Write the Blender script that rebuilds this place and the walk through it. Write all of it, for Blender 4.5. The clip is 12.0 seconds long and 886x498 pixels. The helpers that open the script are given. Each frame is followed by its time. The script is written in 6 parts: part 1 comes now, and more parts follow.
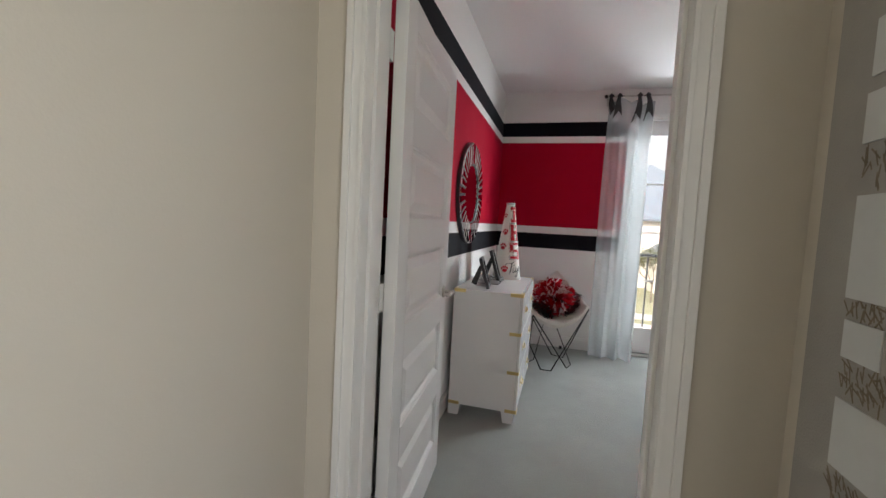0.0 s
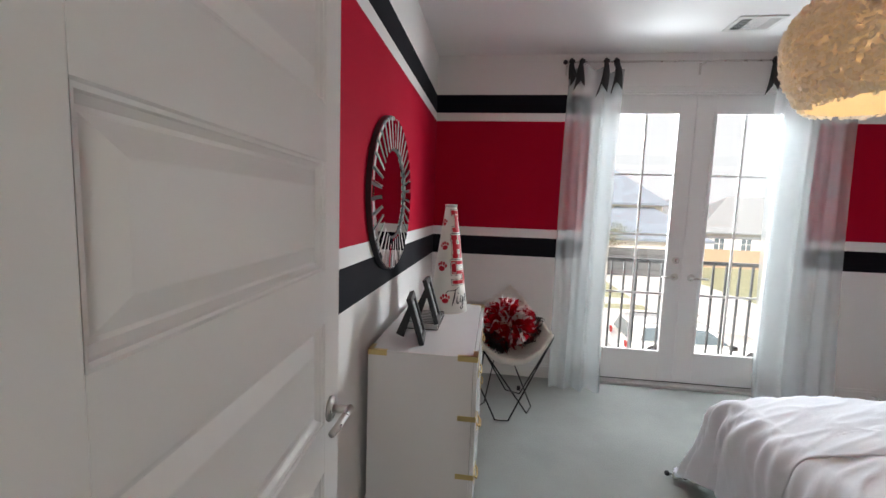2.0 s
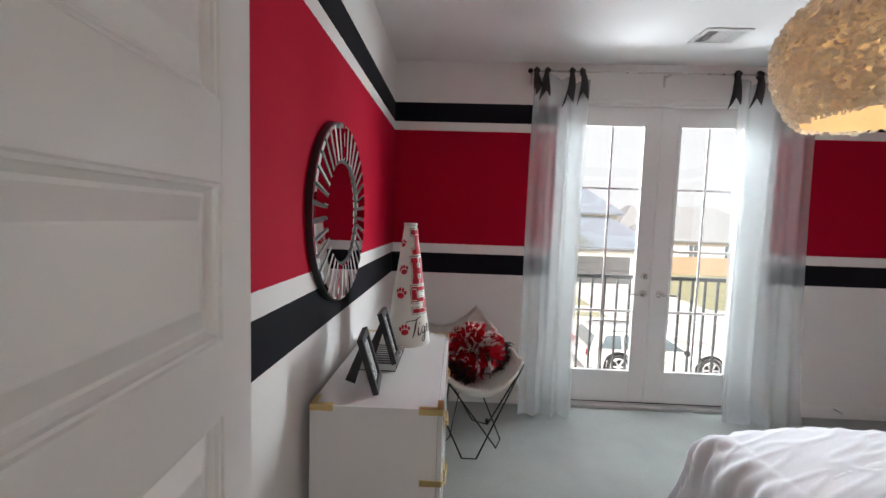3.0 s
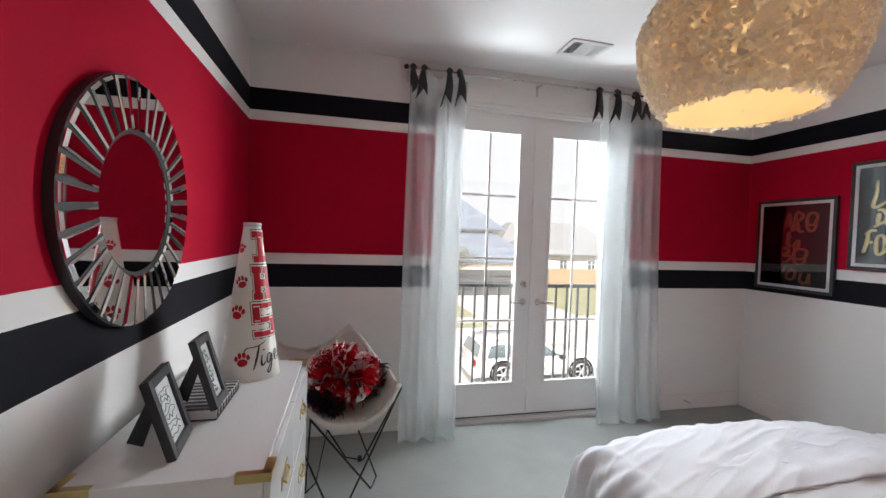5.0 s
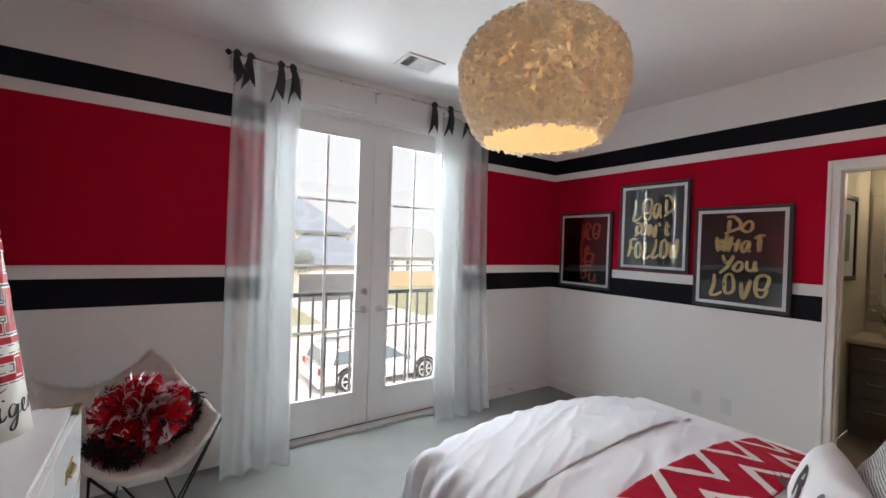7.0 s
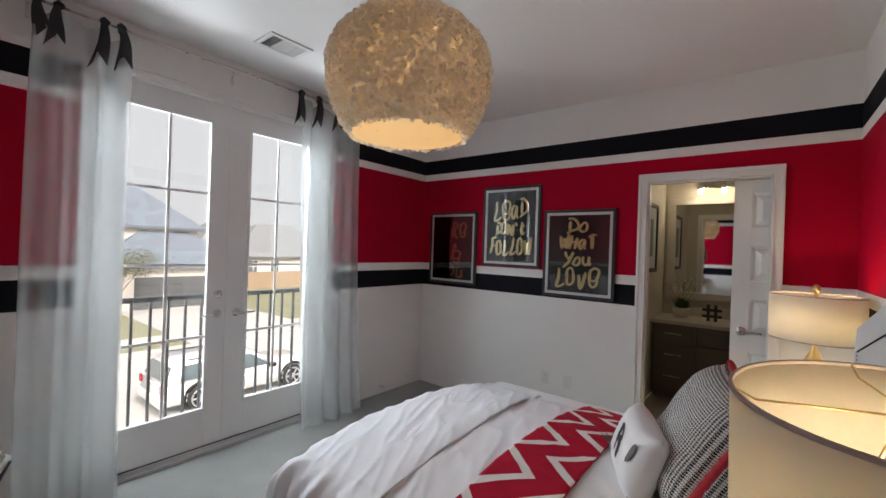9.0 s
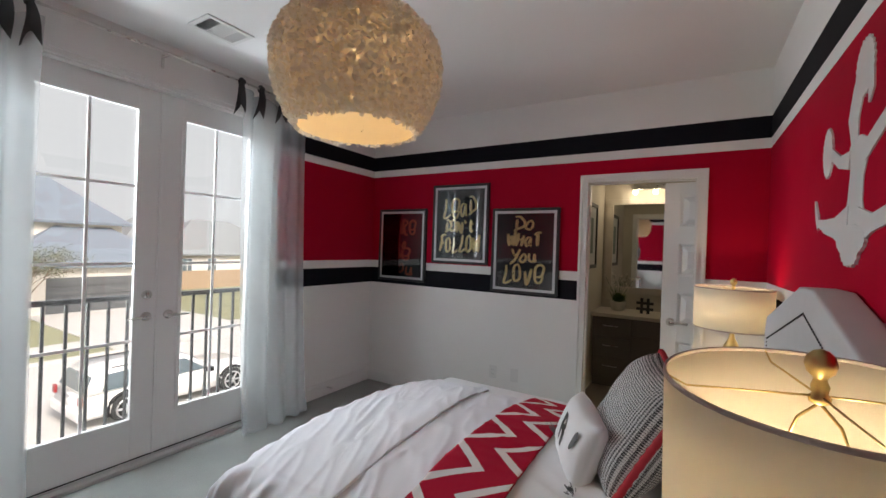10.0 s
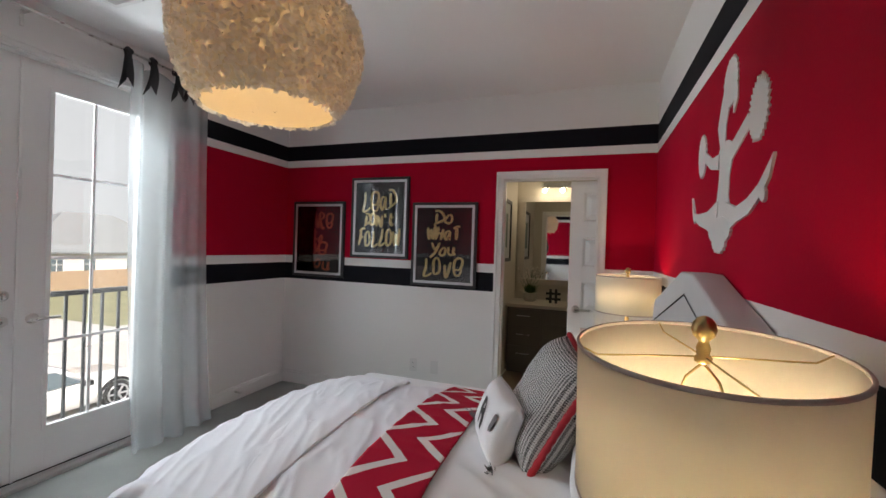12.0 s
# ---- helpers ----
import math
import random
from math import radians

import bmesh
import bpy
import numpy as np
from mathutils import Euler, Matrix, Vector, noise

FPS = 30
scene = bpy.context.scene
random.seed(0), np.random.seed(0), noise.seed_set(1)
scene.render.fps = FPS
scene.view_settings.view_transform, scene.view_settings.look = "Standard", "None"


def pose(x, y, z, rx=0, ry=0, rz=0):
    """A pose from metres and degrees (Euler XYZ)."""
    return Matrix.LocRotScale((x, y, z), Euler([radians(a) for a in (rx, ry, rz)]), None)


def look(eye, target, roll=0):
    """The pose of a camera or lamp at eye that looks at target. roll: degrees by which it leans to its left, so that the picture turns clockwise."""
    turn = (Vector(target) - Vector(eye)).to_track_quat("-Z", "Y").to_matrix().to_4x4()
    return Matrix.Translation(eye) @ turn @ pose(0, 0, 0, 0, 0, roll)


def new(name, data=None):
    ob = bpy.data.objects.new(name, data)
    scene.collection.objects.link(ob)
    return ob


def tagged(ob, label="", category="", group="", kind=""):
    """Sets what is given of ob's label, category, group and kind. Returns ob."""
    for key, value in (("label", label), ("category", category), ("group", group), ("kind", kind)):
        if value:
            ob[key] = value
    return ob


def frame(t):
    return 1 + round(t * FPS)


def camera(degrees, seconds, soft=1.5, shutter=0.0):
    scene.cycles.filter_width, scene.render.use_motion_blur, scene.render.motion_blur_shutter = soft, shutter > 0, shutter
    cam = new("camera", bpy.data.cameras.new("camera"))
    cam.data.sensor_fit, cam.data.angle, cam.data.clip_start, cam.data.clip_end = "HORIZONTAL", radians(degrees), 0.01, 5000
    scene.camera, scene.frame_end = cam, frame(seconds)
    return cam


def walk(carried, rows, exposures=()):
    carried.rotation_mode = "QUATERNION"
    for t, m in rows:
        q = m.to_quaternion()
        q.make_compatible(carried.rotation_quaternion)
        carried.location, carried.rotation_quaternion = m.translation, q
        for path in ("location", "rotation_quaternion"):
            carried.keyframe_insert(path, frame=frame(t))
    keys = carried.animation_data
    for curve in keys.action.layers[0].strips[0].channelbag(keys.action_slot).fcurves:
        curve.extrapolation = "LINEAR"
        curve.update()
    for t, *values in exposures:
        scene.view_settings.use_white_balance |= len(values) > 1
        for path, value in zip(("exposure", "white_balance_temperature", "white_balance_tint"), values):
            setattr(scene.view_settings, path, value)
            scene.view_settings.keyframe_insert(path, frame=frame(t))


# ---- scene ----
cam = camera(94.6, 12.0)
# seconds, x, y, z, yaw, pitch, roll
ROWS = [
    (0.0, 0.708, -4.605, 1.305, 16.36, -3.86, -3.01),
    (0.5, 0.639, -4.301, 1.351, 14.41, -5.73, -2.51),
    (1.0, 0.563, -4.035, 1.395, 12.15, -6.26, -2.19),
    (1.5, 0.529, -3.770, 1.414, 9.52, -6.19, -2.03),
    (2.0, 0.542, -3.579, 1.464, 7.36, -5.77, -1.94),
    (2.5, 0.538, -3.437, 1.491, 4.81, -5.00, -1.99),
    (3.0, 0.526, -3.312, 1.516, 2.10, -4.35, -1.80),
    (5.0, 0.666, -3.011, 1.450, -13.06, -1.62, -1.85),
    (5.5, 0.703, -3.011, 1.466, -17.36, -1.52, -1.85),
    (6.0, 0.714, -3.005, 1.464, -22.70, -1.01, -1.77),
    (6.5, 0.734, -3.008, 1.483, -28.27, -0.87, -1.90),
    (7.0, 0.736, -2.995, 1.484, -34.18, -0.55, -1.87),
    (7.5, 0.738, -2.990, 1.486, -39.57, -0.40, -1.95),
    (9.5, 0.761, -2.996, 1.465, -55.34, -0.09, -1.94),
    (10.0, 0.760, -2.988, 1.467, -58.92, -0.19, -1.95),
    (10.5, 0.759, -2.985, 1.467, -62.31, -0.19, -1.93),
    (11.0, 0.763, -2.978, 1.460, -65.52, -0.20, -1.95),
    (11.5, 0.764, -2.976, 1.453, -68.17, -0.22, -1.92),
    (12.0, 0.763, -2.972, 1.439, -70.30, -0.26, -1.86),
]
walk(cam, [(t, pose(x, y, z, 90 + pitch, roll, yaw)) for t, x, y, z, yaw, pitch, roll in ROWS],
     exposures=[(0.0, 1.32), (1.5, 1.28), (3.0, 1.22), (5.0, 1.24), (7.5, 1.14), (9.5, 0.78), (12.0, 0.84)])

# ---------------------------------------------------------------- light
scene.view_settings.exposure = 1.0
world = bpy.data.worlds.new("sky")
scene.world = world
world.use_nodes = True
wn = world.node_tree.nodes
sky = wn.new("ShaderNodeTexSky")
sky.sky_type = "NISHITA"
sky.sun_disc = False
sky.sun_elevation = radians(48)
sky.sun_rotation = radians(200)
sky.air_density, sky.dust_density = 1.0, 9.0
world.node_tree.links.new(sky.outputs["Color"], wn["Background"].inputs["Color"])
wn["Background"].inputs["Strength"].default_value = 0.14


def lamp(name, kind, m, energy, colour, size=0.1, size_y=None, angle=0.0):
    data = bpy.data.lights.new(name, kind)
    data.energy, data.color = energy, colour
    if kind == "AREA":
        data.size = size
        if size_y:
            data.shape, data.size_y = "RECTANGLE", size_y
    elif kind == "SUN":
        data.angle = radians(angle)
    else:
        data.shadow_soft_size = size
    ob = new(name, data)
    ob.matrix_world = m
    return ob


WARM = (1.0, 0.77, 0.45)
lamp("sun", "SUN", look((3, -20, 25), (5, 6, 0)), 1.4, (1.0, 0.985, 0.96), angle=12)
# unseen lamps added at the french doors: sky from above, pale street's glare below
lamp("daylight_fill", "AREA", look((2.12, 0.72, 2.70), (2.12, -3.4, 1.5)), 90, (0.83, 0.93, 1.0), 2.4, 0.36)
lamp("street_glare_fill", "AREA", look((2.12, 4.4, -2.75), (2.12, -2.6, 2.7)), 290, (0.88, 0.95, 1.0), 4.2, 1.6)
# side fills, added to brighten the west and east walls
lamp("daylight_fill", "AREA", look((3.75, 0.80, 1.5), (0.0, -1.9, 1.3)), 22, (0.85, 0.94, 1.0), 0.9, 2.2)
lamp("daylight_fill", "AREA", look((0.50, 0.80, 1.5), (4.2, -1.9, 1.2)), 18, (0.85, 0.94, 1.0), 0.9, 2.2)
# broad fills out of view, added to brighten the south and west walls
lamp("daylight_fill", "AREA", look((0.0, 6.0, 2.0), (2.9, -3.4, 1.9)), 330, (0.90, 0.96, 1.0), 3.0, 3.0)
lamp("daylight_fill", "AREA", look((7.4, 3.0, 2.2), (0.0, -1.6, 1.9)), 520, (0.90, 0.96, 1.0), 3.0, 3.0)
# added fill lamp in an unseen wall opening; the hall's own source isn't known
lamp("hall_fill", "AREA", look((1.30, -5.1, 1.35), (0.0, -4.75, 1.25)), 5.6, (0.96, 0.98, 1.0), 0.8, 1.5)
lamp("pendant_bulb", "POINT", pose(1.80, -2.0, 2.11), 0.78, (1.0, 0.72, 0.44), 0.06)
lamp("table_lamp_bulb", "POINT", pose(1.547, -3.155, 1.145), 1.5, WARM, 0.03)
lamp("table_lamp_bulb", "POINT", pose(3.72, -3.218, 1.145), 2.3, WARM, 0.03)
lamp("vanity_bulb", "POINT", pose(5.93, -2.43, 2.14), 0.65, (1.0, 0.83, 0.60), 0.04)
lamp("vanity_bulb", "POINT", pose(5.93, -2.64, 2.14), 0.65, (1.0, 0.83, 0.60), 0.04)


# ---------------------------------------------------------------- materials
def material(name, colour, rough=0.5, metal=0.0, vary=0.06, scale=6.0, fine=60.0, bump=0.05, spec=None, coat=0.0):
    """A surface with variation at two sizes: broad mottling and a fine relief."""
    m = bpy.data.materials.new(name)
    m.use_nodes = True
    nt, b = m.node_tree, m.node_tree.nodes["Principled BSDF"]
    coord = nt.nodes.new("ShaderNodeTexCoord")
    n1 = nt.nodes.new("ShaderNodeTexNoise")
    n1.inputs["Scale"].default_value, n1.inputs["Detail"].default_value = scale, 3
    nt.links.new(coord.outputs["Object"], n1.inputs["Vector"])
    hsv = nt.nodes.new("ShaderNodeMixRGB")
    hsv.blend_type = "MIX"
    hsv.inputs[1].default_value = (*[min(1, c * (1 - vary)) for c in colour], 1)
    hsv.inputs[2].default_value = (*[min(1, c * (1 + vary)) for c in colour], 1)
    nt.links.new(n1.outputs["Fac"], hsv.inputs[0])
    nt.links.new(hsv.outputs[0], b.inputs["Base Color"])
    n2 = nt.nodes.new("ShaderNodeTexNoise")
    n2.inputs["Scale"].default_value, n2.inputs["Detail"].default_value = fine, 2
    nt.links.new(coord.outputs["Object"], n2.inputs["Vector"])
    if bump:
        bp = nt.nodes.new("ShaderNodeBump")
        bp.inputs["Strength"].default_value, bp.inputs["Distance"].default_value = bump, 0.01
        nt.links.new(n2.outputs["Fac"], bp.inputs["Height"])
        nt.links.new(bp.outputs["Normal"], b.inputs["Normal"])
    rr = nt.nodes.new("ShaderNodeMapRange")
    rr.inputs["To Min"].default_value, rr.inputs["To Max"].default_value = max(0.02, rough * 0.85), min(1, rough * 1.15)
    nt.links.new(n1.outputs["Fac"], rr.inputs["Value"])
    nt.links.new(rr.outputs["Result"], b.inputs["Roughness"])
    b.inputs["Metallic"].default_value = metal
    if spec is not None:
        b.inputs["Specular IOR Level"].default_value = spec
    b.inputs["Coat Weight"].default_value = coat
    return m


def math_node(nt, op, a, b=None, c=None):
    n = nt.nodes.new("ShaderNodeMath")
    n.operation = op
    for i, v in enumerate((a, b, c)):
        if v is None:
            continue
        if isinstance(v, (int, float)):
            n.inputs[i].default_value = v
        else:
            nt.links.new(v, n.inputs[i])
    return n.outputs[0]


def mix_colour(nt, fac, a, b):
    n = nt.nodes.new("ShaderNodeMixRGB")
    nt.links.new(fac, n.inputs[0])
    for i, v in ((1, a), (2, b)):
        if isinstance(v, tuple):
            n.inputs[i].default_value = (*v, 1)
        else:
            nt.links.new(v, n.inputs[i])
    return n.outputs[0]


WALL_WHITE = (0.80, 0.785, 0.765)
RED = (0.43, 0.0015, 0.024)
BLACK = (0.010, 0.010, 0.014)
# heights of the painted bands
Z_RED0, Z_RED1, Z_BLACK0, Z_BLACK1, Z_TOP0, Z_TOP1 = 1.307, 2.207, 1.070, 1.232, 2.275, 2.424


def banded_paint():
    m = material("banded_wall_paint", WALL_WHITE, 0.62, vary=0.02, scale=2.0, fine=140, bump=0.04, spec=0.08)
    nt, b = m.node_tree, m.node_tree.nodes["Principled BSDF"]
    base = b.inputs["Base Color"].links[0].from_socket
    geo = nt.nodes.new("ShaderNodeNewGeometry")
    sep = nt.nodes.new("ShaderNodeSeparateXYZ")
    nt.links.new(geo.outputs["Position"], sep.inputs[0])
    wob = nt.nodes.new("ShaderNodeTexNoise")
    wob.inputs["Scale"].default_value = 30
    nt.links.new(geo.outputs["Position"], wob.inputs["Vector"])
    z = math_node(nt, "ADD", sep.outputs["Z"], math_node(nt, "MULTIPLY", math_node(nt, "SUBTRACT", wob.outputs["Fac"], 0.5), 0.003))

    def band(lo, hi):
        return math_node(nt, "MULTIPLY", math_node(nt, "GREATER_THAN", z, lo), math_node(nt, "LESS_THAN", z, hi))
    mott = nt.nodes.new("ShaderNodeTexNoise")
    mott.inputs["Scale"].default_value = 3
    nt.links.new(geo.outputs["Position"], mott.inputs["Vector"])
    red = mix_colour(nt, mott.outputs["Fac"], tuple(c * 0.94 for c in RED), tuple(c * 1.06 for c in RED))
    col = mix_colour(nt, band(Z_RED0, Z_RED1), base, red)
    col = mix_colour(nt, band(Z_BLACK0, Z_BLACK1), col, BLACK)
    col = mix_colour(nt, band(Z_TOP0, Z_TOP1), col, BLACK)
    nt.links.new(col, b.inputs["Base Color"])
    return m


M_BAND = banded_paint()
M_WALL = material("matt_wall_paint", WALL_WHITE, 0.65, vary=0.02, scale=2, fine=140, bump=0.04)
M_HALL = material("hall_wall_paint", (0.62, 0.57, 0.49), 0.65, vary=0.03, scale=2, fine=140, bump=0.05)
M_CEIL = material("ceiling_paint", (0.82, 0.81, 0.80), 0.8, vary=0.02, scale=2, fine=200, bump=0.06)
M_TRIM = material("white_trim_paint", (0.80, 0.79, 0.77), 0.36, vary=0.015, scale=4, fine=90, bump=0.0)
M_DOOR = material("white_door_paint", (0.80, 0.79, 0.78), 0.30, vary=0.015, scale=5, fine=70, bump=0.0)
M_CARPET = material("grey_carpet", (0.36, 0.37, 0.35), 0.95, vary=0.14, scale=4, fine=420, bump=0.6, spec=0.1)
M_TILE = material("bath_floor_tile", (0.36, 0.32, 0.27), 0.35, vary=0.1, scale=3)
M_SILL = material("pale_aluminium", (0.55, 0.54, 0.52), 0.5, vary=0.05, scale=12)
M_NICKEL = material("satin_nickel", (0.62, 0.60, 0.57), 0.28, 1.0, vary=0.04, scale=20, bump=0.01)
M_BRASS = material("polished_brass", (0.64, 0.49, 0.22), 0.30, 1.0, vary=0.08, scale=25, bump=0.01)
M_BLACKMETAL = material("black_metal", (0.02, 0.02, 0.022), 0.45, 0.6, vary=0.1, scale=30, bump=0.02)
M_RAIL = material("dark_rail_paint", (0.030, 0.029, 0.029), 0.45, 0.2, vary=0.1, scale=10, bump=0.02)
M_LACQUER = material("white_lacquer", (0.80, 0.79, 0.785), 0.22, vary=0.02, scale=6, fine=50, bump=0.008, coat=0.2)
M_BLACKWOOD = material("black_painted_wood", (0.022, 0.022, 0.024), 0.4, vary=0.15, scale=20, bump=0.03)
M_SILVER = material("silver_fillet", (0.62, 0.62, 0.63), 0.35, 0.7, vary=0.05, scale=30, bump=0.01)
M_PRINT = material("black_print_paper", (0.018, 0.015, 0.016), 0.5, vary=0.1, scale=8, bump=0.0)
M_GOLD = material("gold_foil", (0.90, 0.72, 0.34), 0.29, 1.0, vary=0.12, scale=30, bump=0.03)
# gold foil, with the red wall's reflection put into its colour
M_REDDENED_GOLD = material("reddened_gold_foil", (0.46, 0.12, 0.06), 0.55, 0.25, vary=0.2, scale=12, bump=0.03)
M_RIBBON = material("black_satin_ribbon", (0.015, 0.015, 0.017), 0.45, vary=0.2, scale=40, bump=0.05)
M_LINEN = material("white_duvet_cotton", (0.79, 0.79, 0.83), 0.85, vary=0.04, scale=7, fine=350, bump=0.12, spec=0.2)
M_SHEET = material("white_sheet_cotton", (0.77, 0.77, 0.785), 0.85, vary=0.03, scale=9, fine=380, bump=0.1, spec=0.2)
M_UPHOL = material("pale_grey_upholstery", (0.62, 0.61, 0.61), 0.8, vary=0.05, scale=12, fine=320, bump=0.15, spec=0.2)
M_BINDING = material("mauve_grey_binding", (0.50, 0.43, 0.42), 0.8, vary=0.06, scale=30, fine=400, bump=0.1, spec=0.2)
M_NAIL = material("dark_nailhead", (0.05, 0.045, 0.045), 0.35, 0.8, bump=0.0)
M_FUR = material("cream_faux_fur", (0.78, 0.74, 0.68), 0.95, vary=0.08, scale=30, fine=300, bump=0.8, spec=0.1)
M_REDFOIL = material("red_metallic_foil", (0.60, 0.008, 0.028), 0.16, 0.45, vary=0.3, scale=40, bump=0.05)
M_SILVERFOIL = material("silver_metallic_foil", (0.80, 0.79, 0.80), 0.34, 0.55, vary=0.1, scale=40, bump=0.05)
M_BLACKFOIL = material("black_plastic_streamer", (0.012, 0.012, 0.014), 0.35, vary=0.2, scale=40, bump=0.05)
M_REDCLOTH = material("red_trim_cloth", (0.36, 0.006, 0.018), 0.7, vary=0.1, scale=40, fine=300, bump=0.2)
M_CARD = material("white_megaphone_card", (0.80, 0.77, 0.71), 0.4, vary=0.03, scale=10, bump=0.02)
M_REDINK = material("red_vinyl", (0.52, 0.004, 0.02), 0.35, vary=0.05, scale=20, bump=0.0)
M_BLACKINK = material("black_vinyl", (0.016, 0.016, 0.017), 0.4, vary=0.05, scale=20, bump=0.0)
M_WHITEVINYL = material("white_wall_vinyl", (0.70, 0.69, 0.67), 0.6, vary=0.04, scale=20, fine=120, bump=0.1)
M_PAPER = material("white_paper", (0.60, 0.61, 0.60), 0.7, vary=0.05, scale=30, bump=0.02)
M_SKETCH = material("grey_green_ink", (0.17, 0.22, 0.20), 0.7, vary=0.2, scale=30, bump=0.0)
M_TASSEL = material("grey_cotton_yarn", (0.13, 0.13, 0.135), 0.85, vary=0.2, scale=60, bump=0.1)
M_VANITY = material("taupe_vanity_paint", (0.155, 0.135, 0.11), 0.45, vary=0.05, scale=8, bump=0.02)
M_QUARTZ = material("cream_countertop", (0.60, 0.55, 0.47), 0.3, vary=0.06, scale=25, bump=0.01)
M_BATH = material("bath_wall_paint", (0.60, 0.55, 0.46), 0.6, vary=0.03, scale=3, fine=140, bump=0.04)
M_CERAMIC = material("cream_ceramic", (0.66, 0.63, 0.57), 0.3, vary=0.04, scale=20, bump=0.02)
M_LEAF = material("green_leaf", (0.06, 0.13, 0.03), 0.55, vary=0.3, scale=40, bump=0.05)
M_PETALW = material("white_flower", (0.75, 0.70, 0.62), 0.7, vary=0.1, scale=40, bump=0.05)
M_PLASTIC = material("white_plastic", (0.72, 0.71, 0.69), 0.35, vary=0.02, scale=20, bump=0.0)
M_CONCRETE = material("pale_concrete", (0.46, 0.45, 0.43), 0.85, vary=0.08, scale=0.6, fine=12, bump=0.2)
M_GRASS = material("dry_lawn", (0.22, 0.22, 0.13), 0.95, vary=0.35, scale=1.2, fine=25, bump=0.5)
M_ROOFBLUE = material("blue_grey_shingle", (0.15, 0.18, 0.22), 0.85, vary=0.12, scale=1.5, fine=9, bump=0.4)
M_ROOFGREY = material("grey_shingle", (0.20, 0.215, 0.225), 0.85, vary=0.12, scale=1.5, fine=9, bump=0.4)
M_STUCCO = material("white_painted_brick", (0.66, 0.63, 0.58), 0.8, vary=0.06, scale=3, fine=14, bump=0.3)
M_GARAGE = material("grey_garage_door", (0.10, 0.105, 0.11), 0.5, vary=0.06, scale=4, bump=0.05)
M_FENCE = material("cedar_fence", (0.34, 0.25, 0.17), 0.8, vary=0.25, scale=3, fine=20, bump=0.2)
M_DARKGLASS = material("dark_window_glass", (0.10, 0.13, 0.15), 0.08, vary=0.1, scale=2, bump=0.0)
M_CARPAINT = material("white_car_paint", (0.80, 0.80, 0.79), 0.2, vary=0.01, scale=5, bump=0.0, coat=0.6)
M_TYRE = material("tyre_rubber", (0.025, 0.025, 0.026), 0.8, vary=0.1, scale=20, bump=0.1)
M_RIM = material("alloy_rim", (0.55, 0.55, 0.56), 0.3, 0.9, bump=0.0)
M_TAIL = material("red_tail_lens", (0.30, 0.02, 0.02), 0.2, bump=0.0)


def mirror_material():
    m = bpy.data.materials.new("mirror_silver")
    m.use_nodes = True
    b = m.node_tree.nodes["Principled BSDF"]
    b.inputs["Base Color"].default_value = (0.86, 0.88, 0.88, 1)
    b.inputs["Metallic"].default_value, b.inputs["Roughness"].default_value = 1.0, 0.025
    return m


def glass_material(name, rough=0.0, tint=(1, 1, 1), ior=1.45):
    """Thin pane: clear, with a glossy reflection by Fresnel."""
    m = bpy.data.materials.new(name)
    m.use_nodes = True
    nt = m.node_tree
    nt.nodes.remove(nt.nodes["Principled BSDF"])
    t, g, mx, fr = (nt.nodes.new("ShaderNode" + k) for k in ("BsdfTransparent", "BsdfGlossy", "MixShader", "Fresnel"))
    t.inputs["Color"].default_value = (*tint, 1)
    g.inputs["Roughness"].default_value = rough
    fr.inputs["IOR"].default_value = ior
    nt.links.new(fr.outputs[0], mx.inputs[0])
    nt.links.new(t.outputs[0], mx.inputs[1])
    nt.links.new(g.outputs[0], mx.inputs[2])
    nt.links.new(mx.outputs[0], nt.nodes["Material Output"].inputs["Surface"])
    return m


def cloth_material(name, colour, see=0.0, through_light=0.5, fine=500.0):
    """Thin woven cloth: diffuse, partly translucent, partly see-through between the threads."""
    m = bpy.data.materials.new(name)
    m.use_nodes = True
    nt = m.node_tree
    nt.nodes.remove(nt.nodes["Principled BSDF"])
    d, tl, tp, m1, m2 = (nt.nodes.new("ShaderNode" + k) for k in ("BsdfDiffuse", "BsdfTranslucent", "BsdfTransparent", "MixShader", "MixShader"))
    coord, no = nt.nodes.new("ShaderNodeTexCoord"), nt.nodes.new("ShaderNodeTexNoise")
    no.inputs["Scale"].default_value = 14
    nt.links.new(coord.outputs["Object"], no.inputs["Vector"])
    col = mix_colour(nt, no.outputs["Fac"], tuple(c * 0.98 for c in colour), tuple(min(1, c * 1.02) for c in colour))
    weave = nt.nodes.new("ShaderNodeTexNoise")
    weave.inputs["Scale"].default_value = fine
    nt.links.new(coord.outputs["Object"], weave.inputs["Vector"])
    bp = nt.nodes.new("ShaderNodeBump")
    bp.inputs["Strength"].default_value, bp.inputs["Distance"].default_value = 0.12, 0.004
    nt.links.new(weave.outputs["Fac"], bp.inputs["Height"])
    for n in (d, tl):
        nt.links.new(col, n.inputs["Color"])
        nt.links.new(bp.outputs["Normal"], n.inputs["Normal"])
    m1.inputs[0].default_value = through_light
    nt.links.new(d.outputs[0], m1.inputs[1])
    nt.links.new(tl.outputs[0], m1.inputs[2])
    if see > 0:
        lo = math_node(nt, "MULTIPLY_ADD", no.outputs["Fac"], 0.04, see - 0.02)
        nt.links.new(lo, m2.inputs[0])
    else:
        m2.inputs[0].default_value = 0
    nt.links.new(m1.outputs[0], m2.inputs[1])
    nt.links.new(tp.outputs[0], m2.inputs[2])
    nt.links.new(m2.outputs[0], nt.nodes["Material Output"].inputs["Surface"])
    return m


